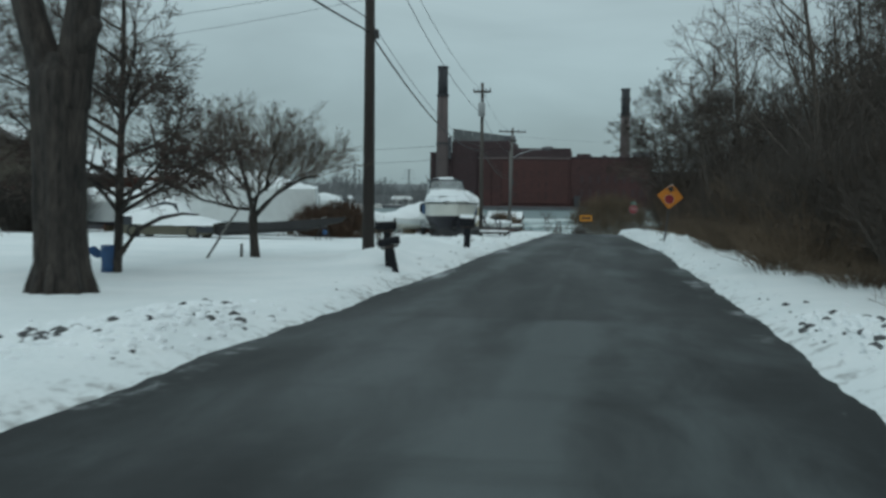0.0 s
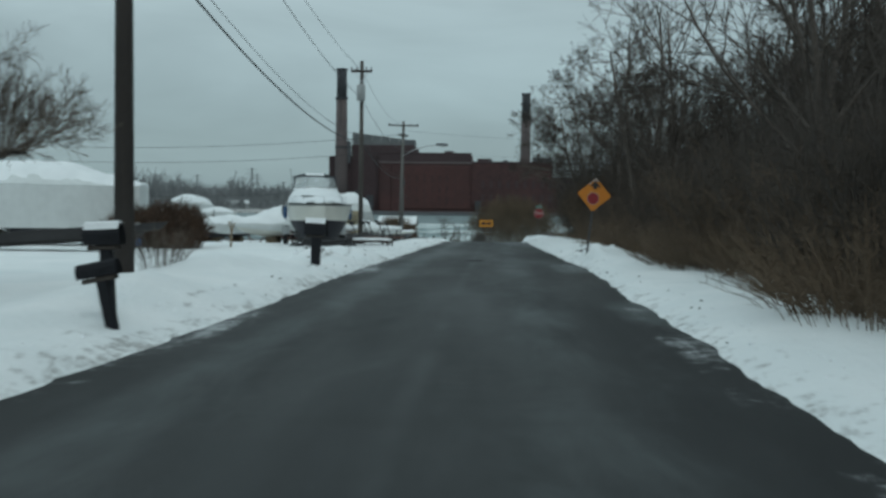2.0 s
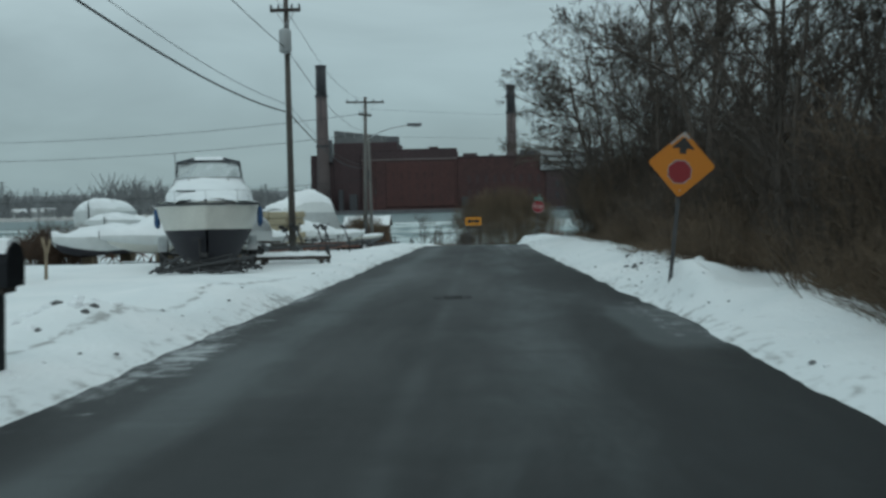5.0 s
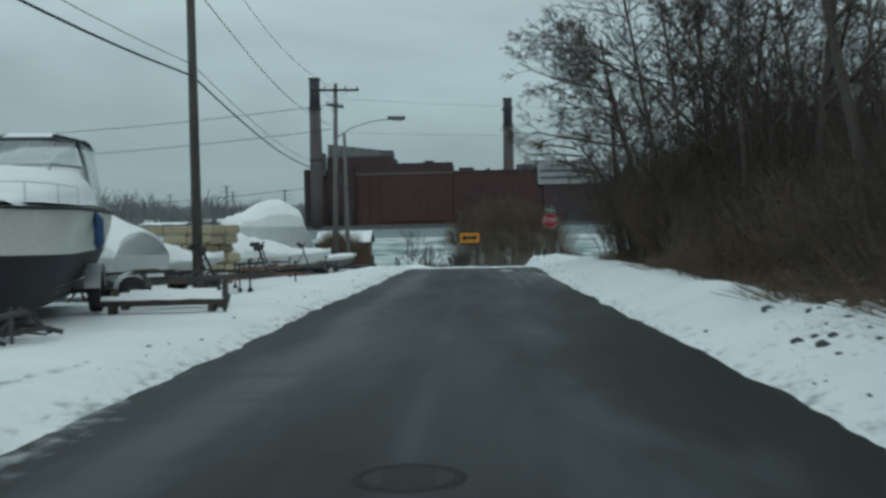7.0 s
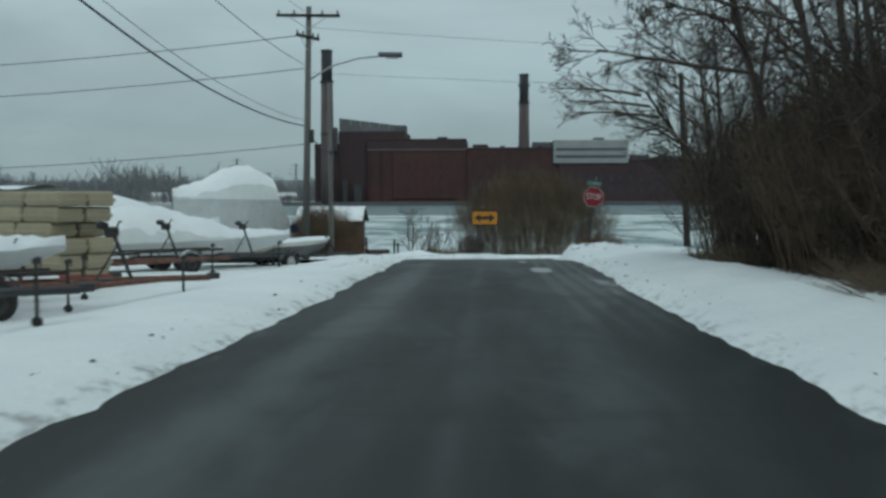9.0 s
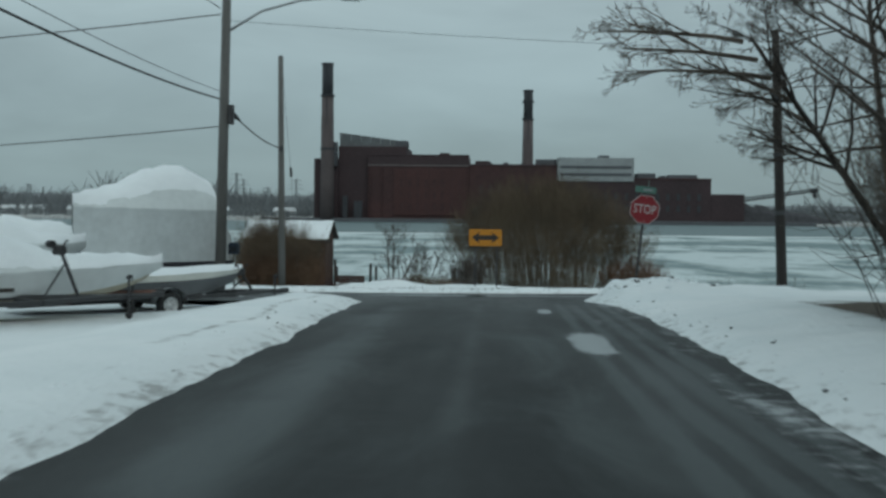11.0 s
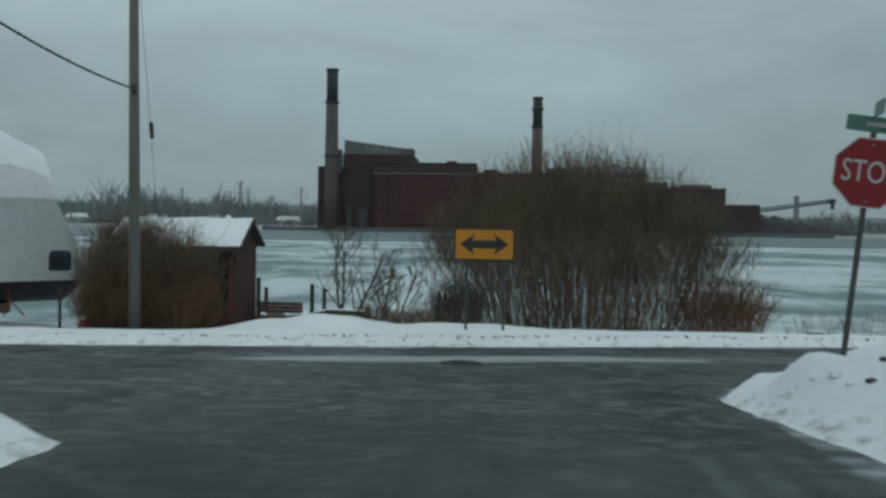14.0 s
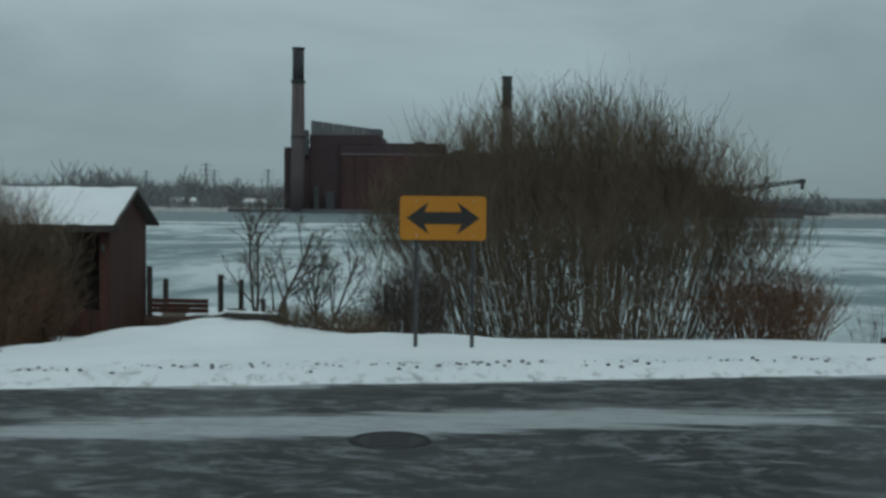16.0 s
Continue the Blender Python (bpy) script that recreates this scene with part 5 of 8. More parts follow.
for k, (x, y, h) in enumerate(((8.6, 106.4, 1.1), (10.2, 106.8, 1.3), (12.5, 106.2, 1.2), (-6.0, 108.5, 1.0))):
    brush("bank_weeds", pose(x, y, gz(x, y)), "thin dry weeds on the river bank", 22, h, 1.4, 70 + k, M_TWIG, twigs=4, thick=0.005)
brush("bank_shrub", pose(-1.05, 104.5, gz(-1.05, 104.5)), "dark ragged bare shrub on the river bank", 150, 1.75, 1.3, 66, M_TWIG_DARK, twigs=7, thick=0.007)
brush("bank_shrub", pose(-2.2, 104.4, gz(-2.2, 104.4)), "low brown heap of brush on the river bank", 260, 0.55, 1.4, 67, M_BRUSH, twigs=5, thick=0.007, fan=1.6)
brush("bank_weeds", pose(-3.2, 103.7, gz(-3.2, 103.7)), "clump of dry olive weeds poking from the snow", 120, 0.5, 0.7, 68, M_WILLOW, twigs=5, thick=0.005, fan=1.5)
# bushes before the shed
for k, (x, y, h, w, mt) in enumerate(((-8.55, 102.9, 3.1, 2.3, M_BUSH), (-9.35, 103.0, 3.3, 1.6, M_BUSH), (-7.9, 102.3, 1.7, 1.7, M_BUSH_RED), (-9.0, 101.9, 1.7, 1.7, M_BUSH_RED))):
    brush("dry_bush", pose(x, y, gz(x, y)), "tall dry brown bush in front of the shed", 850, h, w * 1.1, 80 + k, mt, "bushes by the shed", twigs=9, thick=0.0055, upright=0.8)
# yard shrubs by the boats
brush("brown_shrub", pose(-12.0, 45.0, gz(-12.0, 45.0)), "rounded dark brown evergreen shrub in the yard", 460, 1.55, 2.2, 90, M_CEDAR, "yard shrubs", twigs=12, thick=0.010, dome=0.95)
brush("brown_shrub", pose(-10.9, 44.9, gz(-10.9, 44.9)), "rounded dark brown evergreen shrub in the yard", 460, 1.75, 2.1, 91, M_CEDAR, "yard shrubs", twigs=12, thick=0.010, dome=0.95)
brush("brown_shrub", pose(-15.0, 60.5, gz(-15.0, 60.5)), "rounded dark brown evergreen shrub in the yard", 420, 1.6, 2.6, 93, M_CEDAR, "yard shrubs", twigs=12, thick=0.010)
brush("twiggy_shrub", pose(-5.55, 27.0, gz(-5.55, 27.0)), "small bare twiggy shrub poking from the snow", 70, 0.85, 0.75, 92, M_TWIG, twigs=5, thick=0.0045, fan=2.4)

# ---- poles, lamps and wires ----
def utility_pole(x, y, top, r0, material, label, leaning=(0, 0)):
    z0 = gz(x, y)
    p = thing("utility_pole", pose(x, y, z0, leaning[0], leaning[1], 0), label, "utility pole", "utility poles")
    h = top - z0
    part("mast", Geo().tube([(0, 0, -0.5), (0, 0, h * 0.5), (0, 0, h)], [r0, r0 * 0.85, r0 * 0.68], 14), material, p, "", True)
    return p, h


def crossarm(p, z, w, yaw=0):
    m = pose(0, -0.14, z, 0, 0, yaw)
    part("crossarm", Geo().box((0, 0, 0), (w, 0.09, 0.11), m, 0.01), M_POLE, p)
    part("brace", Geo().tube([(-w * 0.3, 0, -0.05), (0, 0.02, -0.5)], 0.015, 5, m).tube([(w * 0.3, 0, -0.05), (0, 0.02, -0.5)], 0.015, 5, m), M_GALV, p)
    for s in (-0.46, -0.22, 0.22, 0.46):
        part("insulator", Geo().tube([(s * w, 0, 0.05), (s * w, 0, 0.10), (s * w, 0, 0.13), (s * w, 0, 0.19)], [0.015, 0.05, 0.035, 0.03], 8, m), M_PANEL_DARK, p)


P1, P2, P3, P4, PR = (-5.38, 24.8), (-6.26, 58.6), (-7.04, 87.4), (-7.9, 99.6), (7.56, 88.6)
p, h = utility_pole(*P1, 8.6, 0.15, M_POLE, "dark brown wooden utility pole rising from a snow bank")
part("clamp", Geo().box((0.16, 0, 5.35 - gz(*P1)), (0.12, 0.14, 0.22), None, 0.02), M_STEEL, p)
p, h = utility_pole(*P2, 8.05, 0.118, M_POLE_MID, "weathered wooden utility pole with a transformer")
crossarm(p, h - 0.5, 1.0)
z2 = gz(*P2)
part("transformer", Geo().tube([(0.0, -0.30, 6.15 - z2), (0.0, -0.30, 6.2 - z2), (0, -0.30, 6.85 - z2), (0, -0.30, 6.92 - z2)], [0.16, 0.2, 0.2, 0.14], 16), M_PANEL, p, "grey transformer can", True)
part("bushing", Geo().tube([(0.05, -0.30, 6.92 - z2), (0.05, -0.30, 7.15 - z2)], 0.03, 8), M_PANEL_DARK, p)
p, h = utility_pole(*P3, 8.05, 0.145, M_POLE_GREY, "grey wooden utility pole with a street light", (0, 1.2))
crossarm(p, h - 0.35, 2.4)
crossarm(p, h - 1.15, 1.3, 60)
z3 = gz(*P3)
part("meter_box", Geo().box((0.2, -0.05, 3.2 - z3), (0.12, 0.2, 0.5), None, 0.02), M_STEEL, p)
part("lamp_arm", Geo().tube([(0.1, 0, 5.35 - z3), (0.9, 0, 5.85 - z3), (1.9, 0, 6.15 - z3), (2.75, 0, 6.25 - z3)], 0.035, 8), M_GALV, p, "curved steel lamp arm", True)
head = part("lamp_head", Geo().loft([[(x, s * w, 6.27 - z3 + b) for s, b in ((-1, 0), (-0.7, 0.09), (0, 0.13), (0.7, 0.09), (1, 0), (0.7, -0.05), (0, -0.07), (-0.7, -0.05))] for x, w in ((2.65, 0.05), (2.8, 0.10), (3.1, 0.15), (3.4, 0.14), (3.55, 0.06))], True, True), M_PANEL_DARK, p, "grey cobra-head lamp", True)
part("lens", Geo().loft([[(x, s * w, 6.21 - z3 - b) for s, b in ((-1, 0), (0, 0.06), (1, 0))] for x, w in ((2.95, 0.05), (3.15, 0.11), (3.4, 0.08))]), M_CLEAR, head)
p, h = utility_pole(*P4, 6.55, 0.135, M_POLE_GREY, "short grey wooden pole at the river bank", (0, -0.6))
part("clamp", Geo().box((0.05, -0.15, 3.12 - gz(*P4)), (0.1, 0.1, 0.2), None, 0.02), M_STEEL, p)
part("guy_wire", Geo().tube([(0.05, 0, h - 0.2), (0.62, 0.25, 0.0)], 0.006, 5), M_WIRE, p)
part("guy_insulator", Geo().tube([(0.33, 0.12, h * 0.53), (0.35, 0.13, h * 0.49)], 0.05, 8), M_STEEL, p)
p, h = utility_pole(*PR, 5.6, 0.14, M_POLE, "dark wooden pole standing in the snow by the crossing", (0, -2.6))
for k in range(3):
    part("pole_band", Geo().tube([(0, 0, h * (0.3 + 0.22 * k)), (0, 0, h * (0.3 + 0.22 * k) + 0.12)], 0.135, 14), M_STEELGREY, p)


def wire(a, b, sag, radius, label="slack black overhead cable between poles"):
    pts = []
    for k in range(21):
        f = k / 20
        pts.append((a[0] + (b[0] - a[0]) * f, a[1] + (b[1] - a[1]) * f, a[2] + (b[2] - a[2]) * f - sag * 4 * f * (1 - f)))
    tagged(part("overhead_wire", Geo().tube(pts, radius, 5), M_WIRE, None, "", True), label, "overhead wire", "overhead wires")


wire((-5.0, -14, 6.4), (*P1, 5.4), 0.8, 0.022)
wire((*P1, 5.4), (*P2, 4.25), 0.75, 0.022)
wire((*P2, 4.25), (*P3, 3.6), 0.5, 0.022)
wire((*P3, 3.6), (*P4, 3.12), 0.25, 0.022)
g = Geo().tube([(P3[0] + (P4[0] - P3[0]) * f, P3[1] + (P4[1] - P3[1]) * f, 3.6 - 0.48 * f - f * (1 - f)) for f in (0.10, 0.13, 0.20, 0.24)], [0.03, 0.06, 0.06, 0.03], 8)
tagged(part("cable_splice", g, M_WIRE, None, "", True), "black splice case hung on the slack cable", "splice case")
wire((-5.1, -14, 6.9), (*P1, 5.7), 0.8, 0.012)
wire((*P1, 5.7), (*P2, 4.5), 0.7, 0.008)
wire((*P2, 4.5), (*P3, 3.8), 0.45, 0.008)
wire((-5.3, -14, 8.3), (*P1, 7.9), 0.6, 0.012)
wire((*P1, 7.9), (*P2, 6.3), 0.6, 0.012)
wire((*P2, 6.3), (*P3, 5.9), 0.45, 0.012)
wire((*P1, 8.5), (*P2, 7.6), 0.6, 0.009)
wire((*P2, 7.6), (*P3, 7.9), 0.5, 0.009)
LEFT_FAR = (-48.0, 91.5)
for za, zb, q in ((7.0, 6.6, 0.016), (5.75, 5.4, 0.016), (2.9, 2.7, 0.014)):
    wire((*P3, za), (*LEFT_FAR, zb), 0.9, q)
wire((*P1, 6.6), (-34.0, 30.0, 6.2), 0.8, 0.006)
wire((*P1, 6.2), (-34.0, 31.0, 5.6), 0.8, 0.005)
wire((*P3, 7.3), (46.0, 95.0, 7.4), 0.9, 0.006)
wire((*P3, 5.6), (46.0, 96.0, 6.9), 0.9, 0.006)
far_pole, h = utility_pole(*LEFT_FAR, 7.4, 0.14, M_POLE, "dark wooden utility pole along the cross street")
far_pole, h = utility_pole(46.0, 95.5, 7.8, 0.14, M_POLE, "dark wooden utility pole along the cross street")
far_pole, h = utility_pole(-34.0, 30.5, 7.0, 0.14, M_POLE, "dark wooden utility pole among the yards")


# ---- signs ----
def rounded(w, h, r, n=4):
    pts = []
    for cx, cz, a0 in ((w / 2 - r, h / 2 - r, 0), (-w / 2 + r, h / 2 - r, 90), (-w / 2 + r, -h / 2 + r, 180), (w / 2 - r, -h / 2 + r, 270)):
        pts += [(cx + r * math.cos(radians(a0 + 90 * k / n)), cz + r * math.sin(radians(a0 + 90 * k / n))) for k in range(n + 1)]
    return pts


def octagon(r):
    return [(r * math.cos(radians(22.5 + 45 * k)), r * math.sin(radians(22.5 + 45 * k))) for k in range(8)]


def post(t, x, z1, z0=-0.4):
    g = Geo().box((x, 0.03, (z0 + z1) / 2), (0.055, 0.006, z1 - z0)).box((x - 0.025, 0.045, (z0 + z1) / 2), (0.006, 0.03, z1 - z0)).box((x + 0.025, 0.045, (z0 + z1) / 2), (0.006, 0.03, z1 - z0))
    part("post", g, M_STEELGREY, t, "steel channel post")


def bolts(t, places):
    for x, z in places:
        part("bolt", Geo().tube([(x, -0.012, z), (x, 0.0, z)], 0.011, 6), M_GALV, t)


# double arrow facing the road's end
zb = gz(-0.3, 99.25)
arrow = thing("double_arrow_sign", pose(-0.30, 99.25, zb, 0, 0, -1.5), "yellow double-arrow warning sign on two steel posts", "warning sign")
zc = -0.12 - zb
part("plate", Geo().prism(rounded(1.2, 0.61, 0.05), 0.006, pose(0, 0, zc)), M_YELLOW, arrow)
for s in (-1, 1):
    part("arrow_head", Geo().prism([(s * 0.51, 0), (s * 0.195, 0.225), (s * 0.26, 0.085), (s * 0.26, -0.085), (s * 0.195, -0.225)][::s], 0.003, pose(0, -0.004, zc)), M_BLACK, arrow, "black arrow head")
part("arrow_shaft", Geo().prism([(-0.26, -0.085), (0.26, -0.085), (0.26, 0.085), (-0.26, 0.085)], 0.003, pose(0, -0.004, zc)), M_BLACK, arrow, "black arrow shaft")
post(arrow, -0.37, zc + 0.25)
post(arrow, 0.42, zc + 0.25)
bolts(arrow, [(x, zc + z) for x in (-0.37, 0.42) for z in (-0.24, 0.24)])

# stop sign with street-name blades
zb = gz(3.72, 88.67)
stop = thing("stop_sign", pose(3.74, 88.67, zb, 0, 6.2, -3), "red octagonal stop sign on a leaning steel post", "stop sign")
zc = 0.90 - zb
part("plate", Geo().prism(octagon(0.405), 0.005, pose(0, 0, zc)), M_SIGNWHITE, stop, "white-edged plate")
part("face", Geo().prism(octagon(0.388), 0.004, pose(0, -0.004, zc)), M_RED, stop, "red face")
text_mesh("STOP", 0.31, M_SIGNWHITE, pose(0, -0.007, zc, 90, 0, 0) @ Matrix.Diagonal((0.80, 1.10, 1, 1)), "lettering", stop)
post(stop, 0.0, zc + 0.45)
bolts(stop, [(0, zc + 0.3), (0, zc - 0.3)])
b1 = part("name_blade", Geo().prism(rounded(0.56, 0.17, 0.02), 0.006, pose(-0.03, 0.02, zc + 0.52, 0, 0, 8)), M_GREEN, stop, "green street-name blade")
part("wording_bar", Geo().box((-0.03, 0.012, zc + 0.52), (0.36, 0.004, 0.05), None), M_PANEL, b1)
part("name_blade", Geo().prism(rounded(0.56, 0.17, 0.02), 0.006, pose(0.02, 0.0, zc + 0.70, 0, 0, 84)), M_GREEN, stop, "green street-name blade seen edge on")

# stop-ahead diamond
zb = gz(2.68, 40.0)
ahead = thing("stop_ahead_sign", pose(2.68, 40.0, zb, 0, 6.2, -4), "orange-yellow diamond stop-ahead sign on a thin post", "road sign")
zc = 1.64 - zb
dia = [(x * 0.7071 - z * 0.7071, x * 0.7071 + z * 0.7071) for x, z in rounded(0.69, 0.69, 0.05)]
part("plate", Geo().prism(dia, 0.005, pose(0, 0, zc)), M_ORANGE, ahead)
part("octagon_edge", Geo().prism(octagon(0.185), 0.003, pose(-0.02, -0.003, zc - 0.11)), M_PANEL, ahead, "pale edge")
part("octagon", Geo().prism(octagon(0.172), 0.003, pose(-0.02, -0.006, zc - 0.11)), M_RED, ahead, "red octagon")
part("arrow", Geo().prism([(-0.05, 0.155), (0.05, 0.155), (0.05, 0.235), (0.17, 0.225), (0.0, 0.40), (-0.17, 0.225), (-0.05, 0.235)], 0.003, pose(0, -0.003, zc)), M_BLACK, ahead, "black upward arrow")
part("frost", Geo().prism([(0, 0.478), (-0.20, 0.28), (-0.17, 0.275), (-0.08, 0.36), (0, 0.43), (0.06, 0.37), (0.10, 0.375)], 0.003, pose(0, -0.0035, zc)), M_PANEL, ahead, "grey frost on the top corner")
post(ahead, 0.0, zc + 0.30)
bolts(ahead, [(0, zc + 0.40), (0, zc - 0.38)])


# ---- mailboxes ----
def mailbox(x, y, z_top, lean, label, long=0.5, wide=0.2, high=0.24, thick=0.12, capped=True):
    zb = gz(x, y)
    t = thing("mailbox", pose(x, y, zb, 0, lean, 0), label, "mailbox", "roadside mailboxes")
    z = z_top - zb - high

    def shell(zz, xo):
        prof = [(-wide / 2, 0), (wide / 2, 0), (wide / 2, high * 0.55), (wide * 0.35, high * 0.85), (0, high), (-wide * 0.35, high * 0.85), (-wide / 2, high * 0.55)]
        b = part("box", Geo().prism(prof, long, pose(xo - long / 2, 0, zz, 0, 0, -90)), M_BLACKBOX, t, "black metal box")
        part("door", Geo().prism([(q[0] * 1.05, q[1] * 1.03 - 0.003) for q in prof], 0.02, pose(xo + long / 2 - 0.02, 0, zz, 0, 0, -90)), M_BLACKBOX, b)
        part("flag", Geo().box((xo + 0.05, -wide / 2 - 0.012, zz + high * 0.45), (0.14, 0.006, 0.03)), M_BLACKBOX, b)
        if capped:
            part("snow_cap", Geo().prism([(-wide * 0.42, high * 0.75), (wide * 0.42, high * 0.75), (wide * 0.30, high + 0.015), (0, high + 0.03), (-wide * 0.30, high + 0.015)], long * 0.92, pose(xo - long * 0.46, 0, zz, 0, 0, -90)), M_SNOW, b, "cap of snow")

    shell(z, 0.0)
    part("post", Geo().box((0.02, 0, z / 2 - 0.15), (thick, thick, z + 0.3), None, 0.01), M_BLACKBOX, t, "dark wooden post")
    part("bracket", Geo().box((0, 0, z - 0.03), (long * 0.8, wide * 0.8, 0.05), None, 0.008), M_DARKWOOD, t)


mailbox(-3.83, 20.1, 0.64, -12, "black roadside mailbox on a leaning dark post in snow", 0.42, 0.17, 0.15, 0.11, False)
mailbox(-4.10, 20.75, 0.99, -3, "taller black mailbox with a cap of snow", 0.40, 0.20, 0.22)
mailbox(-3.93, 32.6, 0.92, 2, "large black mailbox on a thick dark post in snow", 0.48, 0.30, 0.34, 0.19)

# ---- boats and trailers ----
def heading(x, y, z, dx, dy, roll=0):
    """A pose at x, y, z whose own +y points along (dx, dy)."""
    return pose(x, y, z, 0, roll, math.degrees(math.atan2(dy, dx)) - 90)


def lumps(x, y, k=1.0):
    return 0.5 * math.sin(2.1 * x * k + 1.3 * y * k) + 0.3 * math.sin(4.7 * x * k - 3.1 * y * k + 1) + 0.2 * math.sin(9.1 * y * k + 6.3 * x * k)


def wheel(t, x, y, z, r=0.3, w=0.19, rim=M_STEEL, rim_label="dark steel rim"):
    ring = [(-w / 2, r * 0.62), (-w / 2, r * 0.92), (-w * 0.36, r), (w * 0.36, r), (w / 2, r * 0.92), (w / 2, r * 0.62)]
    n = 22
    rings = [[(x + a, y + q * math.cos(6.2832 * k / n), z + q * math.sin(6.2832 * k / n)) for a, q in ring] for k in range(n + 1)]
    ty = part("wheel", Geo().loft(rings), M_RUBBER, t, "black rubber tyre", True)
    s = 1 if x > 0 else -1
    g = Geo()
    prof = [(w * 0.30, r * 0.64), (w * 0.20, r * 0.56), (w * 0.08, r * 0.50), (w * 0.10, r * 0.22), (w * 0.26, r * 0.18), (w * 0.30, r * 0.02)]
    g.loft([[(x + s * a, y + q * math.cos(6.2832 * k / n), z + q * math.sin(6.2832 * k / n)) for a, q in prof] for k in range(n + 1)])
    part("rim", g, rim, ty, rim_label, True)
    for k in range(5):
        a = 6.2832 * k / 5
        part("lug_nut", Geo().tube([(x + s * w * 0.10, y + r * 0.33 * math.cos(a), z + r * 0.33 * math.sin(a)), (x + s * w * 0.22, y + r * 0.33 * math.cos(a), z + r * 0.33 * math.sin(a))], 0.014, 6), M_STEEL, ty)


def trailer(m, length, wide, label, material, axle=0.35, tongue=1.5, jack=True, stand=0.95, r=0.3, snow=True, rim=M_STEEL, rim_label="dark steel rim"):
    """A boat trailer: own +y is forward, its axle at the origin, z 0 the ground."""
    t = thing("boat_trailer", m, label, "boat trailer", "boat trailers")
    zf = r + 0.12
    y1 = length * (1 - axle)
    for s in (-1, 1):
        x = s * wide * 0.36
        part("rail", Geo().box((x, y1 * 0.3 - length * axle * 0.5, zf), (0.055, y1 * 0.6 + length * axle, 0.085), None, 0.008), material, t, "")
        part("tongue_rail", Geo().tube([(x, y1 * 0.6, zf), (s * 0.05, y1 + tongue * 0.3, zf), (s * 0.04, y1 + tongue, zf - 0.02)], 0.045, 6), material, t)
        part("bunk", Geo().box((s * wide * 0.22, -0.1, zf + 0.20), (0.10, length * 0.62, 0.06), None, 0.01), M_DARKWOOD, t, "carpeted wooden bunk")
        for yy in (-length * 0.22, length * 0.12):
            part("bunk_post", Geo().box((s * wide * 0.22, yy, zf + 0.10), (0.05, 0.05, 0.18)), material, t)
        f = [[(s * wide * 0.5 + a, (r + 0.09) * math.cos(q), r + (r + 0.09) * math.sin(q)) for q in [radians(8 + 164 * k / 10) for k in range(11)]] for a in (-0.12, 0.12)]
        part("fender", Geo().loft(f), M_GALV, t, "galvanised mudguard", True)
        wheel(t, s * wide * 0.5, 0, r, r, 0.19, rim, rim_label)
        part("tail_lamp", Geo().box((s * wide * 0.36, -length * axle - 0.02, zf + 0.02), (0.12, 0.05, 0.09), None, 0.01), M_RED, t, "red tail lamp")
    part("axle", Geo().tube([(-wide * 0.48, 0, r), (wide * 0.48, 0, r)], 0.035, 8), M_STEEL, t)
    for yy in (-length * axle + 0.1, -0.6, 0.7, y1 * 0.6):
        part("crossbar", Geo().box((0, yy, zf - 0.02), (wide * 0.72, 0.07, 0.07), None, 0.006), material, t)
    if jack:
        yj = y1 + tongue * 0.55
        part("jack", Geo().tube([(0.10, yj, 0.06), (0.10, yj, zf + 0.30)], 0.022, 8).box((0.10, yj, zf + 0.32), (0.07, 0.07, 0.06), None, 0.01), M_STEEL, t, "tongue jack")
        part("jack_wheel", Geo().tube([(0.08, yj, 0.06), (0.12, yj, 0.06)], 0.06, 12), M_RUBBER, t)
        part("crank", Geo().tube([(0.10, yj, zf + 0.36), (0.24, yj, zf + 0.36), (0.24, yj, zf + 0.26)], 0.012, 6), M_STEEL, t)
    part("coupler", Geo().box((0, y1 + tongue + 0.08, zf), (0.10, 0.22, 0.10), None, 0.02), M_STEEL, t)
    if stand:
        yw = y1 * 0.80
        part("winch_post", Geo().tube([(0, yw + 0.30, zf), (0, yw, zf + stand)], 0.032, 6).tube([(0, yw - 0.30, zf), (0, yw + 0.06, zf + stand * 0.7)], 0.018, 6), M_STEEL, t, "slanted dark winch stand")
        part("winch", Geo().box((0, yw - 0.02, zf + stand), (0.16, 0.2, 0.16), None, 0.03), M_STEEL, t)
        part("bow_roller", Geo().tube([(-0.09, yw - 0.16, zf + stand + 0.10), (0.09, yw - 0.16, zf + stand + 0.10)], 0.06, 10), M_RUBBER, t)
        part("winch_handle", Geo().tube([(0.08, yw, zf + stand), (0.22, yw, zf + stand + 0.16), (0.30, yw, zf + stand + 0.16)], 0.014, 6), M_STEEL, t)
    if snow:
        part("snow_strip", Geo().loft([[(-0.34 * wide + 0.02, yy, zf + 0.055), (-0.345 * wide, yy, zf + 0.09 + 0.02 * lumps(yy, 1)), (-0.37 * wide, yy, zf + 0.09), (-0.385 * wide, yy, zf + 0.055)] for yy in np.linspace(-length * axle, y1 * 0.55, 14)]), M_SNOW, t, "strip of snow", True)
    return t


def hull_half(s, beam, full=2.3):
    """Half the beam at s, from stern 0 to bow 1."""
    b = beam / 2 * (0.90 + 0.10 * math.sin(min(s / 0.5, 1) * math.pi / 2))
    if s > 0.5:
        b *= max(1 - ((s - 0.5) / 0.5) ** full, 0.03)
    return b


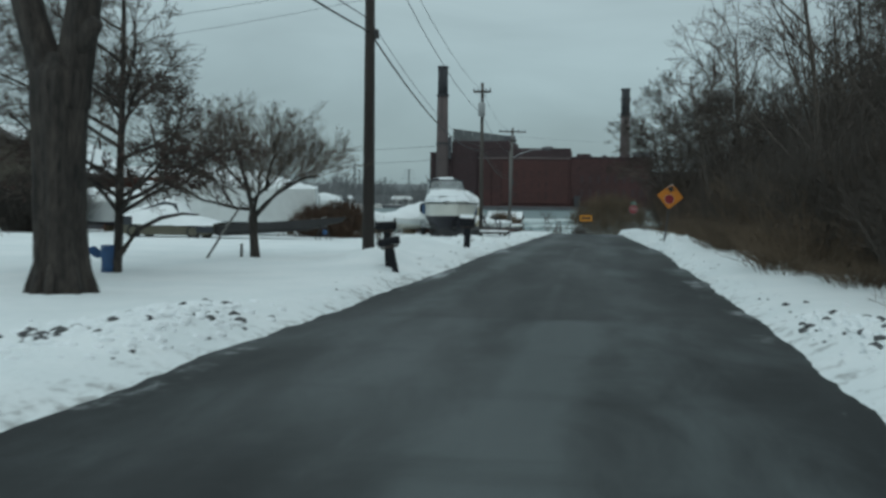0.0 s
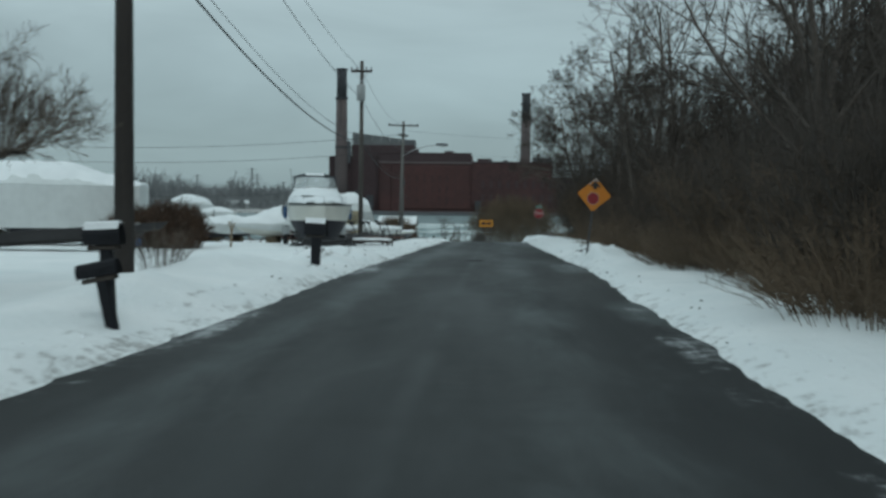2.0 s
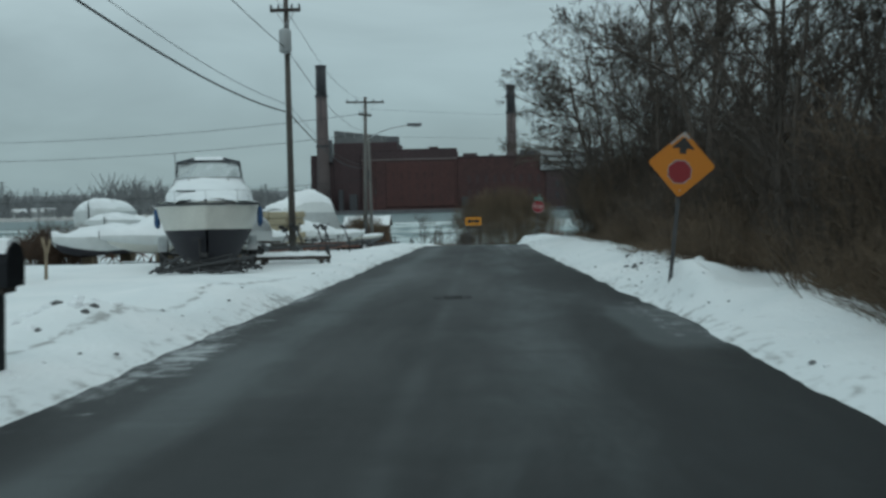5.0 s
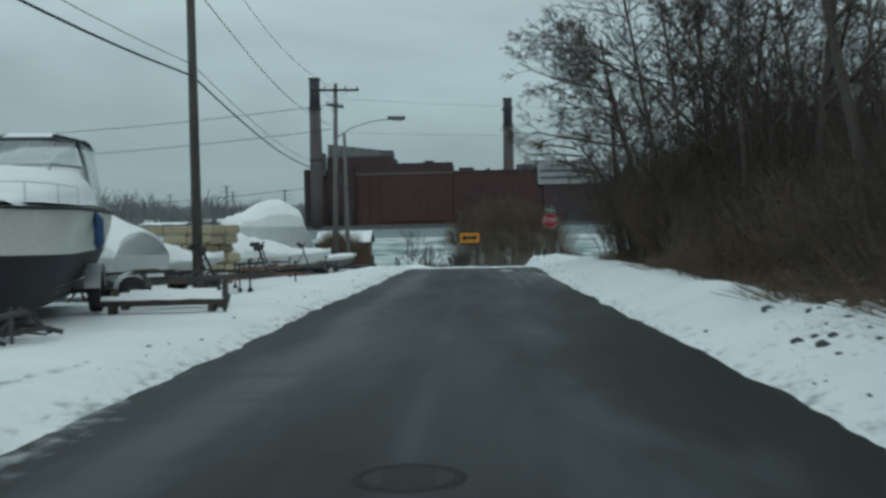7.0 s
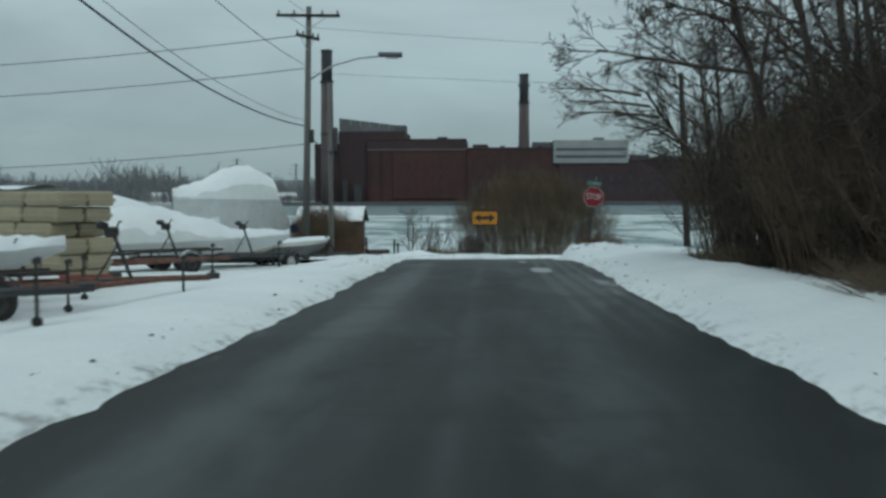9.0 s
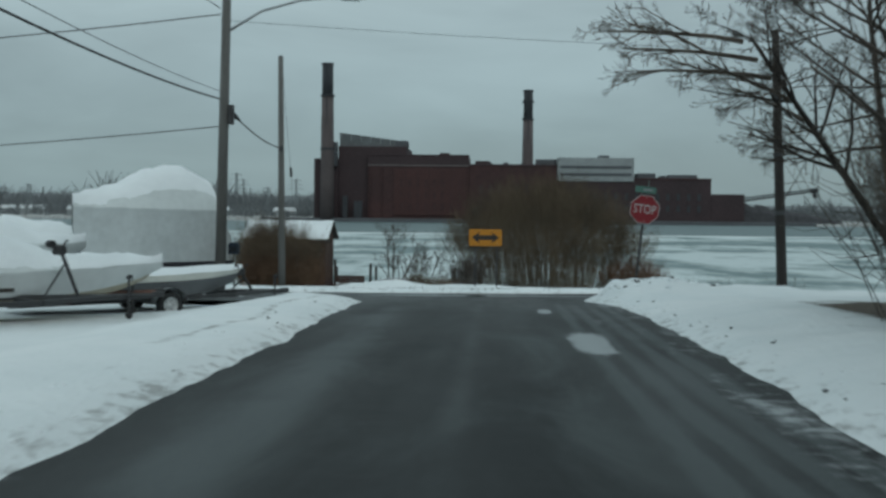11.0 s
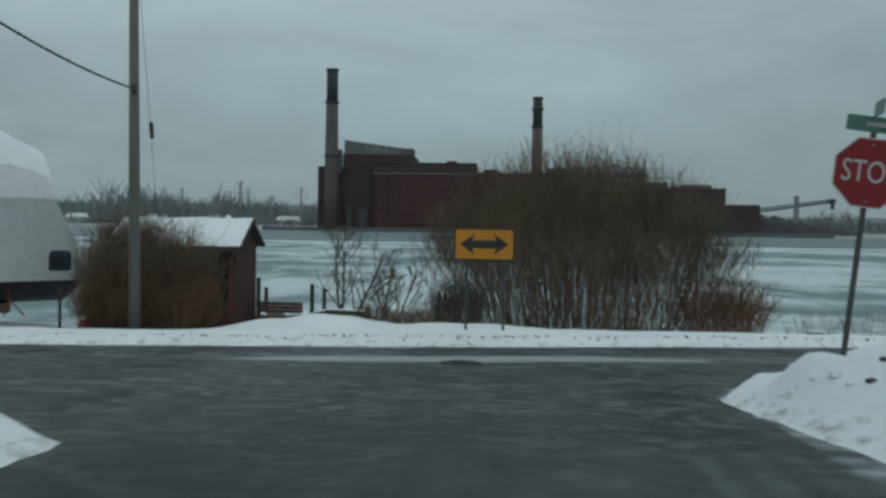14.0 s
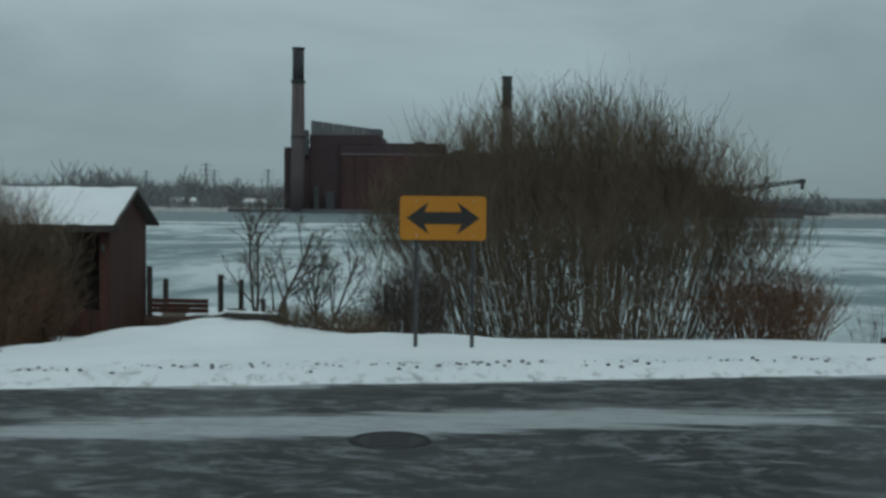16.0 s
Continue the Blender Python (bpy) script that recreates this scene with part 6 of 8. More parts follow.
def hull_rings(length, beam, z_keel, z_chine, z_top, rake=0.45, sheer=0.12, n=18, full=2.3, chine_rise=0.45, keel_rise=0.62):
    lower, upper = [], []
    for i in range(n + 1):
        s = i / n
        b = hull_half(s, beam, full)
        up = max(0, (s - 0.62) / 0.38)
        zk = z_keel + (z_top - z_keel) * keel_rise * up ** 2.2
        zc = z_chine + (z_top - z_chine) * chine_rise * up ** 1.6
        zt = z_top + sheer * s * s
        y0 = s * length - rake * up
        yc = s * length - rake * 0.45 * up
        lower.append([(-b * 0.86, yc, zc), (-b * 0.56, y0, (zk * 0.72 + zc * 0.28)), (0, y0, zk), (b * 0.56, y0, (zk * 0.72 + zc * 0.28)), (b * 0.86, yc, zc)])
        upper.append(([(-b * 0.86, yc, zc), (-b * 0.95, s * length - rake * 0.2 * up, (zc + zt) / 2), (-b, s * length, zt)], [(b, s * length, zt), (b * 0.95, s * length - rake * 0.2 * up, (zc + zt) / 2), (b * 0.86, yc, zc)]))
    return lower, upper


def wrapped_boat(m, length, beam, z_hull, z_wrap, z_eave, ridge, label, lower=M_GEL, cover=M_WRAP, stands=True, name="wrapped_boat", group="shrink-wrapped boats", seed=1, snow=0.5, bow=0.55, side=None, rake=0.0):
    """A boat under a tent of shrink wrap; ridge: heights from stern to bow; snow lies on the upper slopes."""
    t = thing(name, m, label, "boat", group)
    r = random.Random(seed)
    n = 22
    skirt, roof, cap, keel = [], [], [], []
    ss = np.linspace(0, 1, len(ridge))
    for i in range(n + 1):
        s = i / n
        b = hull_half(s, beam)
        up = max(0, (s - 0.6) / 0.4)
        zr = float(np.interp(s, ss, ridge)) + 0.03 * lumps(s * 9, seed)
        ze = z_eave + 0.10 * s * s + 0.02 * lumps(s * 14, seed + 3)
        zr = max(zr, ze + 0.05)
        zw = z_wrap + (ze - z_wrap) * bow * up ** 2
        zk = z_hull + (zw - z_hull) * 0.8 * up ** 1.8
        y = s * length
        pleat = 0.012 * math.sin(i * 2.4 + seed)
        out = rake * (1 - s) ** 3
        foot = 0.88 + (0.10 if rake else 0.0)
        skirt.append([(-b * foot, y - 0.25 * up - out, zw), (-b * (max(foot, 0.97) + pleat), y - 0.75 * out, (zw + ze) / 2), (-b, y, ze)])
        k = 0.0
        roof.append([(-b, y, ze), (-b * 0.78, y, ze + (zr - ze) * (0.45 + k)), (-b * 0.45, y, ze + (zr - ze) * (0.80 + k)), (-b * 0.12, y, zr), (b * 0.12, y, zr),
                     (b * 0.45, y, ze + (zr - ze) * (0.80 - k)), (b * 0.78, y, ze + (zr - ze) * (0.45 - k)), (b, y, ze)])
        top = []
        for f in np.linspace(-1, 1, 9):
            q = abs(f)
            base = ze + (zr - ze) * float(np.interp(q, [0, 0.12, 0.45, 0.78, 1], [1, 1, 0.80, 0.45, 0]))
            thick = (0.10 + 0.085 * lumps(y * 1.7 + f, seed + 7) + 0.03 * lumps(y * 5 + f, f * 4 + seed)) * (1 - q ** 4) + 0.015
            top.append((b * f * 0.97, y, base + thick))
        cap.append(top)
        keel.append([(-b * foot, y - 0.25 * up - out, zw), (-b * 0.55, y - 0.3 * up - out, zk * 0.6 + zw * 0.4), (0, y - 0.35 * up - out, zk), (b * 0.55, y - 0.3 * up - out, zk * 0.6 + zw * 0.4), (b * foot, y - 0.25 * up - out, zw)])
    part("hull", Geo().loft(keel), lower, t, "bare hull bottom below the wrap", True)
    sk = Geo().loft(skirt).loft([[(-p[0], p[1], p[2]) for p in reversed(rg)] for rg in skirt])
    a, c = skirt[0], keel[0]
    sk.add([a[0], a[1], a[2], (-a[2][0], a[2][1], a[2][2]), (-a[1][0], a[1][1], a[1][2]), (-a[0][0], a[0][1], a[0][2]), c[2]], [(0, 1, 2, 3, 4, 5), (0, 5, 6)])
    part("wrap_side", sk, side or cover, t, "taut plastic side", True)
    rf = Geo().loft(roof)
    rf.add(roof[0], [tuple(range(8))])
    part("wrap_roof", rf, cover, t, "tented plastic roof", True)
    if snow:
        cp = Geo().loft(cap)
        cp.add(cap[0], [tuple(range(9))])
        part("snow_cover", cp, M_SNOW, t, "thick cover of snow", True)
    part("band", Geo().loft([[(s * 1.006, p[1], p[2] + 0.012), (s * 1.006, p[1], p[2] - 0.03)] for rg in skirt for p in (rg[2],) for s in (p[0],)]).loft([[(-s * 1.006, p[1], p[2] - 0.03), (-s * 1.006, p[1], p[2] + 0.012)] for rg in skirt for p in (rg[2],) for s in (p[0],)]), cover, t, "heat-shrunk band")
    if stands:
        for s in (0.18, 0.55):
            for d in (-1, 1):
                b = hull_half(s, beam) * 0.7
                g = Geo()
                for k in range(3):
                    a = 6.2832 * k / 3
                    g.tube([(d * (b + 0.15) + 0.3 * math.cos(a), s * length + 0.3 * math.sin(a), 0.0), (d * (b + 0.1), s * length, (z_wrap + z_hull) * 0.35)], 0.02, 5)
                g.tube([(d * (b + 0.1), s * length, (z_wrap + z_hull) * 0.3), (d * b * 0.96, s * length, z_hull + (z_wrap - z_hull) * 0.55)], 0.03, 6)
                part("boat_stand", g, M_RUST, t, "rusty tripod stand")
        for s in (0.15, 0.6):
            part("keel_block", Geo().box((0, s * length, z_hull * 0.5), (0.5, 0.3, max(z_hull, 0.1)), None, 0.01), M_LUMBER, t)
    return t


# the cruiser: bow to the road's approach
CX, CY = -6.28, 47.8
cz = gz(-6.2, 50.5)
D = Vector((0.235, -0.972))
L = 6.9
m = heading(CX + 0.07 - D.x * L, CY - D.y * L, cz, D.x, D.y) @ Matrix.Diagonal((0.9, 1, 1, 1))
cr = thing("cabin_cruiser", m, "white cabin cruiser with navy bottom paint and snow on deck", "boat")
low, up = hull_rings(L, 2.75, 0.02, 0.98, 1.60, 0.40, 0.02, 24, 4.4, 0.08, 0.20)
part("bottom", Geo().loft(low).add([low[0][k] for k in range(5)], [(0, 1, 2, 3, 4)]), M_NAVY, cr, "dark navy antifouled bottom", True)
g = Geo().loft([u[0] for u in up]).loft([u[1] for u in up])
a, b = up[0]
g.add(a + b, [(0, 1, 2, 3, 4, 5)])
a, b = up[-1]
g.add(a + b, [(0, 5, 4, 1), (1, 4, 3, 2)])
part("upper_hull", g, M_GEL, cr, "cream-white topsides", True)
rail = [u[0][2] for u in up] + [u[1][0] for u in reversed(up)]
part("rub_rail", Geo().tube([(p[0] * 1.012, p[1] + 0.01, p[2] - 0.02) for p in rail], 0.022, 6), M_CANVAS, cr, "dark rub rail", True)
deck = [[(u[0][2][0] + (u[1][0][0] - u[0][2][0]) * f, u[0][2][1], u[0][2][2] + 0.05 * math.sin(math.pi * f)) for f in np.linspace(0, 1, 9)] for u in up]
part("deck", Geo().loft(deck), M_GEL, cr, "", True)


def hump(y0, y1, w0, w1, z0, h0, h1, n=12, k=11, lump=0.02, power=0.45):
    rings = []
    for i in range(n + 1):
        f = i / n
        y, w, h = y0 + (y1 - y0) * f, w0 + (w1 - w0) * f, h0 + (h1 - h0) * f
        rings.append([(w * math.cos(math.pi * (1 - j / k)), y, z0 + h * abs(math.sin(math.pi * j / k)) ** power + (lump * lumps(y * 2, j) if 0 < j < k else 0)) for j in range(k + 1)])
    return rings


part("cabin_top", Geo().loft(hump(3.1, 6.2, 1.05, 0.35, 1.60, 0.42, 0.10, lump=0)), M_GEL, cr, "raised cabin top", True)
part("foredeck_snow", Geo().loft(hump(2.5, 6.6, 1.28, 0.75, 1.62, 0.74, 0.10, lump=0.03, power=0.75)), M_SNOW, cr, "thick snow over the foredeck", True)
part("snow_cover", Geo().loft([[(p[0] * 0.97, p[1], p[2] + 0.05 + 0.02 * lumps(p[0] * 3, p[1])) for p in rg] for rg in deck[1:]]), M_SNOW, cr, "snow along the side decks", True)
ws = [[(-1.12, 2.55, 1.62), (-0.62, 3.35, 1.64), (0.62, 3.35, 1.64), (1.12, 2.55, 1.62)], [(-0.98, 2.15, 2.30), (-0.55, 2.75, 2.32), (0.55, 2.75, 2.32), (0.98, 2.15, 2.30)]]
part("windshield", Geo().loft(ws), M_CLEAR, cr, "raked snowy windshield")
part("windshield_snow", Geo().loft([[(p[0] * 1.02, p[1] + 0.07, p[2] - 0.02) for p in ws[0]], [(p[0] * 1.0, p[1] + 0.05, p[2] + (0.0)) for p in ws[1]]]), M_SNOW, cr, "snow stuck on the windshield", True)
g = Geo()
for p, q in zip(*ws):
    g.tube([(p[0], p[1] + 0.09, p[2]), (q[0], q[1] + 0.07, q[2])], 0.022, 6)
g.tube([(p[0], p[1] + 0.07, p[2]) for p in ws[1]], 0.024, 6)
part("windshield_frame", g, M_GALV, cr)
# bimini with dark canvas rim over a clear enclosure
bi = [[(-0.92 * c, y, z - 0.10 * (abs(c) > 0.9)) for c in (-1, -0.93, -0.5, 0, 0.5, 0.93, 1)] for y, z in ((-0.1, 2.80), (0.6, 2.90), (1.4, 2.90), (2.05, 2.78))]
part("bimini_top", Geo().loft(bi), M_CANVAS, cr, "dark canvas bimini", True)
part("bimini_snow", Geo().loft([[(p[0] * 0.85, p[1] - 0.12, p[2] + 0.03) for p in rg] for rg in bi]), M_SNOW, cr, "snow on the bimini", True)
part("enclosure", Geo().loft([[(-0.86, 2.02, 2.70), (-0.3, 2.10, 2.74), (0.3, 2.10, 2.74), (0.86, 2.02, 2.70)], [(-0.95, 2.18, 2.30), (-0.52, 2.72, 2.33), (0.52, 2.72, 2.33), (0.95, 2.18, 2.30)]]), M_CLEAR, cr, "wrinkled clear vinyl enclosure")
for s in (-1, 1):
    part("bimini_bow", Geo().tube([(s * 0.98, 0.9, 1.62), (s * 0.96, 1.6, 2.3), (s * 0.90, 2.05, 2.74), (s * 0.5, 2.1, 2.82)], 0.035, 6), M_CANVAS, cr, "canvas-sleeved bow")
    part("side_curtain", Geo().loft([[(s * 0.92, 2.0, 2.70), (s * 0.92, 0.1, 2.72)], [(s * 1.05, 2.1, 1.75), (s * 1.05, 0.0, 1.72)]]), M_CLEAR, cr, "clear side curtain")
    part("cleat", Geo().tube([(s * 0.75, 5.4, 1.75), (s * 0.75, 5.65, 1.75)], 0.02, 6), M_GALV, cr)
    part("fender", Geo().tube([(s * 1.35, 3.6 - 0.25 * (s > 0), 1.55), (s * 1.42, 3.6, 1.45), (s * 1.42, 3.6, 1.1), (s * 1.40, 3.6, 1.02)], [0.04, 0.085, 0.085, 0.04], 10), M_BLUE, cr, "blue rubber fender", True)
    part("porthole", Geo().tube([(s * 1.02, 5.05, 1.40), (s * 1.06, 5.07, 1.40)], [0.07, 0.07], 10), M_CANVAS, cr, "small dark porthole")
    part("nav_lamp", Geo().box((s * 0.42, 6.35, 1.69), (0.10, 0.06, 0.05), None, 0.01), M_CANVAS, cr)
part("fender", Geo().tube([(1.33, 1.9, 1.58), (1.42, 1.85, 1.48), (1.40, 1.5, 1.2), (1.36, 1.4, 1.12)], [0.04, 0.085, 0.085, 0.04], 10), M_CANVAS, cr, "black rubber fender", True)
part("bow_eye", Geo().tube([(0, 6.5, 1.12), (0, 6.68, 1.10)], 0.035, 6), M_RUST, cr)
part("anchor_hatch", Geo().box((0.0, 6.35, 1.70), (0.32, 0.30, 0.06), None, 0.02), M_CANVAS, cr, "dark anchor hatch")
part("deck_hatch", Geo().box((0.55, 5.1, 1.93), (0.5, 0.3, 0.04), pose(0, 0, 0, 0, 0, 0), 0.01), M_CANVAS, cr, "dark hatch rim")
g = Geo()
side = [(1.10, 3.9), (1.02, 5.2), (0.75, 6.1), (0.0, 6.55), (-0.75, 6.1), (-1.02, 5.2), (-1.10, 3.9)]
g.tube([(x * 1.05, y, 1.92) for x, y in side], 0.006, 6)
for x, y in side:
    g.tube([(x * 1.05, y, 1.66), (x * 1.05, y, 1.92)], 0.007, 5)
part("bow_rail", g, M_GALV, cr, "stainless bow rail")
part("outdrive", Geo().box((0, -0.25, 0.75), (0.35, 0.5, 0.8), None, 0.06), M_STEEL, cr)
part("antenna", Geo().tube([(1.0, 1.3, 2.3), (1.05, 0.6, 3.1)], 0.012, 5), M_STEEL, cr)
trailer(heading(CX - D.x * 4.4, CY - D.y * 4.4, cz, D.x, D.y), 5.4, 2.3, "heavy dark steel trailer under a cabin cruiser", M_STEEL, 0.36, 1.0, True, 0.95, 0.34)
g = Geo()
rr = random.Random(6)
for k in range(46):
    g.tube([(rr.uniform(-1.0, 1.4), rr.uniform(-0.5, 0.9), 0.05), (rr.uniform(-1.1, 1.5), rr.uniform(-0.5, 0.9), rr.uniform(0.08, 0.42))], rr.uniform(0.012, 0.034), 6)
tagged(part("scrap_heap", g, M_STEEL), "heap of dark scrap steel and jacks beside the trailer", "scrap heap", "", "stuff").matrix_basis = pose(-6.4, 47.4, gz(-6.4, 47.4))
g = Geo().tube([(0, 0, -0.1), (0.02, 0, 0.55), (-0.05, 0, 0.9)], 0.035, 6).tube([(0.02, 0, 0.5), (0.12, 0.02, 0.85)], 0.03, 6)
tagged(part("forked_prop", g, M_LUMBER), "pale forked timber prop standing in snow", "prop").matrix_basis = pose(-9.3, 46.4, gz(-9.3, 46.4))

# shrink-wrapped boats, most at a slant to the road
S45 = (0.72, 0.69)


def boat_at(bx, by, d, length, *a, **k):
    dl = math.hypot(*d)
    d = (d[0] / dl, d[1] / dl)
    ox, oy = bx - d[0] * length, by - d[1] * length
    z = k.pop("z", None)
    if z is None:
        z = gz(bx - d[0] * length * 0.4, by - d[1] * length * 0.4)
    return wrapped_boat(heading(ox, oy, z, *d), length, *a, **k)


boat_at(-20.6, 45.8, (-1, -0.22), 8.0, 3.2, 0.25, 0.60, 2.10, [2.0, 2.5, 2.85, 2.9, 2.6, 2.2, 1.9], "big shrink-wrapped boat on a timber cradle in the yard", lower=M_NAVY, seed=2, bow=0.1)
boat_at(-11.9, 56.2, (-0.62, -0.78), 5.8, 2.4, 0.35, 0.62, 0.90, [1.3, 1.6, 1.75, 1.7, 1.4, 1.15, 1.0], "white shrink-wrapped boat with snow beside a cruiser", lower=M_GEL, seed=3)
boat_at(-17.0, 69.0, (0.2, -1), 4.6, 2.4, 0.3, 0.45, 1.7, [1.9, 1.95, 1.95, 1.9, 1.8], "boxy shrink-wrapped pontoon boat topped with snow", lower=M_NAVY, seed=4)
boat_at(-14.6, 58.6, (-0.3, -1), 5.0, 2.1, 0.3, 0.5, 0.95, [1.1, 1.35, 1.3, 1.1, 0.9], "small boat under a snowy tarpaulin", lower=M_NAVY, seed=5)
boat_at(-12.3, 59.2, (-0.97, 0.24), 5.2, 2.4, 0.40, 0.62, 1.00, [1.45, 1.8, 1.95, 1.8, 1.45, 1.2, 1.05], "grey-white shrink-wrapped boat with peaked snow on top", seed=6)
boat_at(-7.2, 64.7, S45, 5.4, 1.9, 0.45, 0.55, 0.80, [1.75, 1.8, 1.7, 1.35, 0.95, 0.80], "low white boat under snow on a trailer", stands=False, seed=7)
boat_at(-6.3, 80.4, S45, 6.6, 1.95, 0.40, 0.60, 0.98, [1.5, 1.9, 1.8, 1.55, 1.25, 1.05, 0.98], "long low shrink-wrapped boat with a pale tan bottom", lower=M_WRAPTAN, stands=False, seed=8, z=gz(-9.0, 78.0) - 0.14)
boat_at(-24.2, 86.0, (0.12, -1), 7.0, 3.4, 0.5, 0.9, 2.7, [3.4, 3.45, 3.45, 3.4, 3.3], "boxy shrink-wrapped houseboat topped with snow", lower=M_NAVY, seed=14, bow=0.1)
boat_at(-20.6, 84.0, (0.3, -1), 6.0, 2.7, 0.4, 0.7, 1.5, [2.0, 2.3, 2.3, 2.1, 1.8], "white shrink-wrapped boat beside a houseboat", seed=15)
boat_at(-9.95, 85.9, S45, 5.4, 2.2, 0.45, 0.7, 1.25, [2.0, 2.3, 2.1, 1.8, 1.5, 1.3], "shrink-wrapped boat with uneven snow on its cover", seed=9)
boat_at(-15.9, 99.6, (-0.68, -0.73), 5.65, 2.8, 0.25, 0.85, 2.9, [4.1, 4.55, 4.6, 4.35, 3.9, 3.55, 3.4], "tall shrink-wrapped yacht on stands across the street", lower=M_NAVY, seed=10, bow=0.2, side=M_WRAPGREY, rake=0.75)
boat_at(-16.4, 104.0, (0.68, 0.73), 6.5, 2.4, 0.6, 0.9, 1.7, [1.9, 2.3, 2.6, 2.4, 2.2, 2.0], "shrink-wrapped boat parked behind a taller one", seed=11)

# trailers with boats and empty ones along the lot
for x, y, ln, w, mt, lab, st in ((-9.3, 62.7, 4.2, 1.7, M_REDPAINT, "red boat trailer carrying a low white boat", 0.5), (-7.4, 62.2, 4.0, 1.6, M_RUST, "empty rusty red boat trailer in the snow", 0.75),
                                 (-9.3, 71.0, 4.4, 1.7, M_RUST, "empty dark rusty boat trailer with a winch stand", 0.8), (-8.6, 76.2, 4.2, 1.7, M_STEEL, "empty dark boat trailer with a winch stand", 0.8),
                                 (-9.3, 77.7, 4.6, 1.8, M_RUST, "rusty boat trailer carrying a wrapped boat", 0.5), (-7.5, 56.9, 4.0, 1.6, M_STEEL, "dark steel boat trailer in the snow", 0.6), (-8.6, 60.2, 4.2, 1.7, M_RUST, "rusted brown boat trailer among others in the snow", 0.7)):
    trailer(heading(x, y, gz(x, y) - 0.02, *S45), ln, w, lab, mt, 0.38, 1.1, True, st, 0.27)

# small grey runabout on its trailer
GZ = gz(-7.1, 82.1) - 0.12
gb = thing("runabout", heading(-7.1 - 0.72 * 2.85, 82.1 - 0.69 * 2.85, GZ, *S45), "small grey and white runabout with snow inside", "boat")
low, up = hull_rings(5.0, 1.8, 0.26, 0.42, 0.84, 0.5, 0.06)
part("bottom", Geo().loft(low).add([low[0][k] for k in range(5)], [(0, 1, 2, 3, 4)]), M_GELGREY, gb, "grey hull bottom", True)
mid = [([p[0], [q * 0.3 + w * 0.7 for q, w in zip(p[0], p[2])]], [[q * 0.3 + w * 0.7 for q, w in zip(r2[2], r2[0])], r2[2]]) for p, r2 in up]
part("grey_side", Geo().loft([v[0] for v in mid]).loft([v[1] for v in mid]), M_GELGREY, gb, "grey lower side", True)
part("white_side", Geo().loft([[v[0][1], u[0][2]] for v, u in zip(mid, up)]).loft([[u[1][0], v[1][0]] for v, u in zip(mid, up)]).add([u for u in (up[0][0] + up[0][1])], [(0, 1, 2, 3, 4, 5)]).add(list(up[-1][0]) + list(up[-1][1]), [(0, 5, 4, 1), (1, 4, 3, 2)]), M_GEL, gb, "white upper side", True)
dk = [[(u[0][2][0] + (u[1][0][0] - u[0][2][0]) * f, u[0][2][1], u[0][2][2] + 0.10 * math.sin(math.pi * f) + 0.02 * lumps(u[0][2][1] * 2, f * 4)) for f in np.linspace(0, 1, 9)] for u in up]
part("snow_cover", Geo().loft(dk), M_SNOW, gb, "snow filling the deck", True)
part("windshield", Geo().loft([[(-0.7, 2.4, 0.82), (0, 2.9, 0.86), (0.7, 2.4, 0.82)], [(-0.62, 2.15, 1.10), (0, 2.6, 1.14), (0.62, 2.15, 1.10)]]), M_CLEAR, gb, "low clear windshield")
part("stripe_bar", Geo().box((0.84, 2.4, 0.72), (0.03, 0.9, 0.05), pose(0, 0, 0, 0, 0, 0)), M_STEEL, gb, "dark lettering bar")
trailer(heading(-7.1, 82.1, GZ, *S45), 4.6, 1.75, "dark steel trailer with white wheels under a runabout", M_STEEL, 0.42, 0.5, True, 0.45, 0.26, True, M_RIM, "white steel rim")

# stacked tan dock floats
st = thing("dock_float_stack", heading(-8.2, 67.3, gz(-8.6, 68.0) + 0.10, 0.44, 0.90), "stack of tan plastic dock floats strapped on timbers", "dock floats")
me = None
for k in range(6):
    for a in range(2):
        for b in range(3):
            if k == 4 and b == 2:
                continue
            if me is None:
                g = Geo().box((0, 0, 0), (1.00, 0.64, 0.29), None, 0.04).box((0, 0, -0.03), (1.03, 0.67, 0.07), None, 0.015)
                me = mesh_of("dock_float", g, M_TAN)
            ob = new("dock_float", me)
            ob.parent = st
            ob.matrix_basis = pose(-0.53 - b * 1.06 + 0.08 * ((k * 7 + b * 3) % 3 - 1) - 0.12 * (k == 3), 0.34 + a * 0.70 + 0.03 * ((k * 3 + b) % 3 - 1), 0.15 + k * 0.302, 0, 0, ((k * 5 + a * 3 + b) % 5 - 2) * 0.9)
for b in range(3):
    part("timber", Geo().box((-0.5 - b * 1.06, 0.7, -0.10), (0.14, 1.6, 0.16), None, 0.01), M_LUMBER, st, "timber bearer")
part("snow_cover", Geo().loft([[(x, y, 1.86 + 0.07 * math.sin(math.pi * f) + 0.02 * lumps(x * 3, y * 3)) for f, y in zip(np.linspace(0, 1, 7), np.linspace(0.05, 1.33, 7))] for x in np.linspace(-3.2, -1.2, 8)]), M_SNOW, st, "ridge of snow", True)

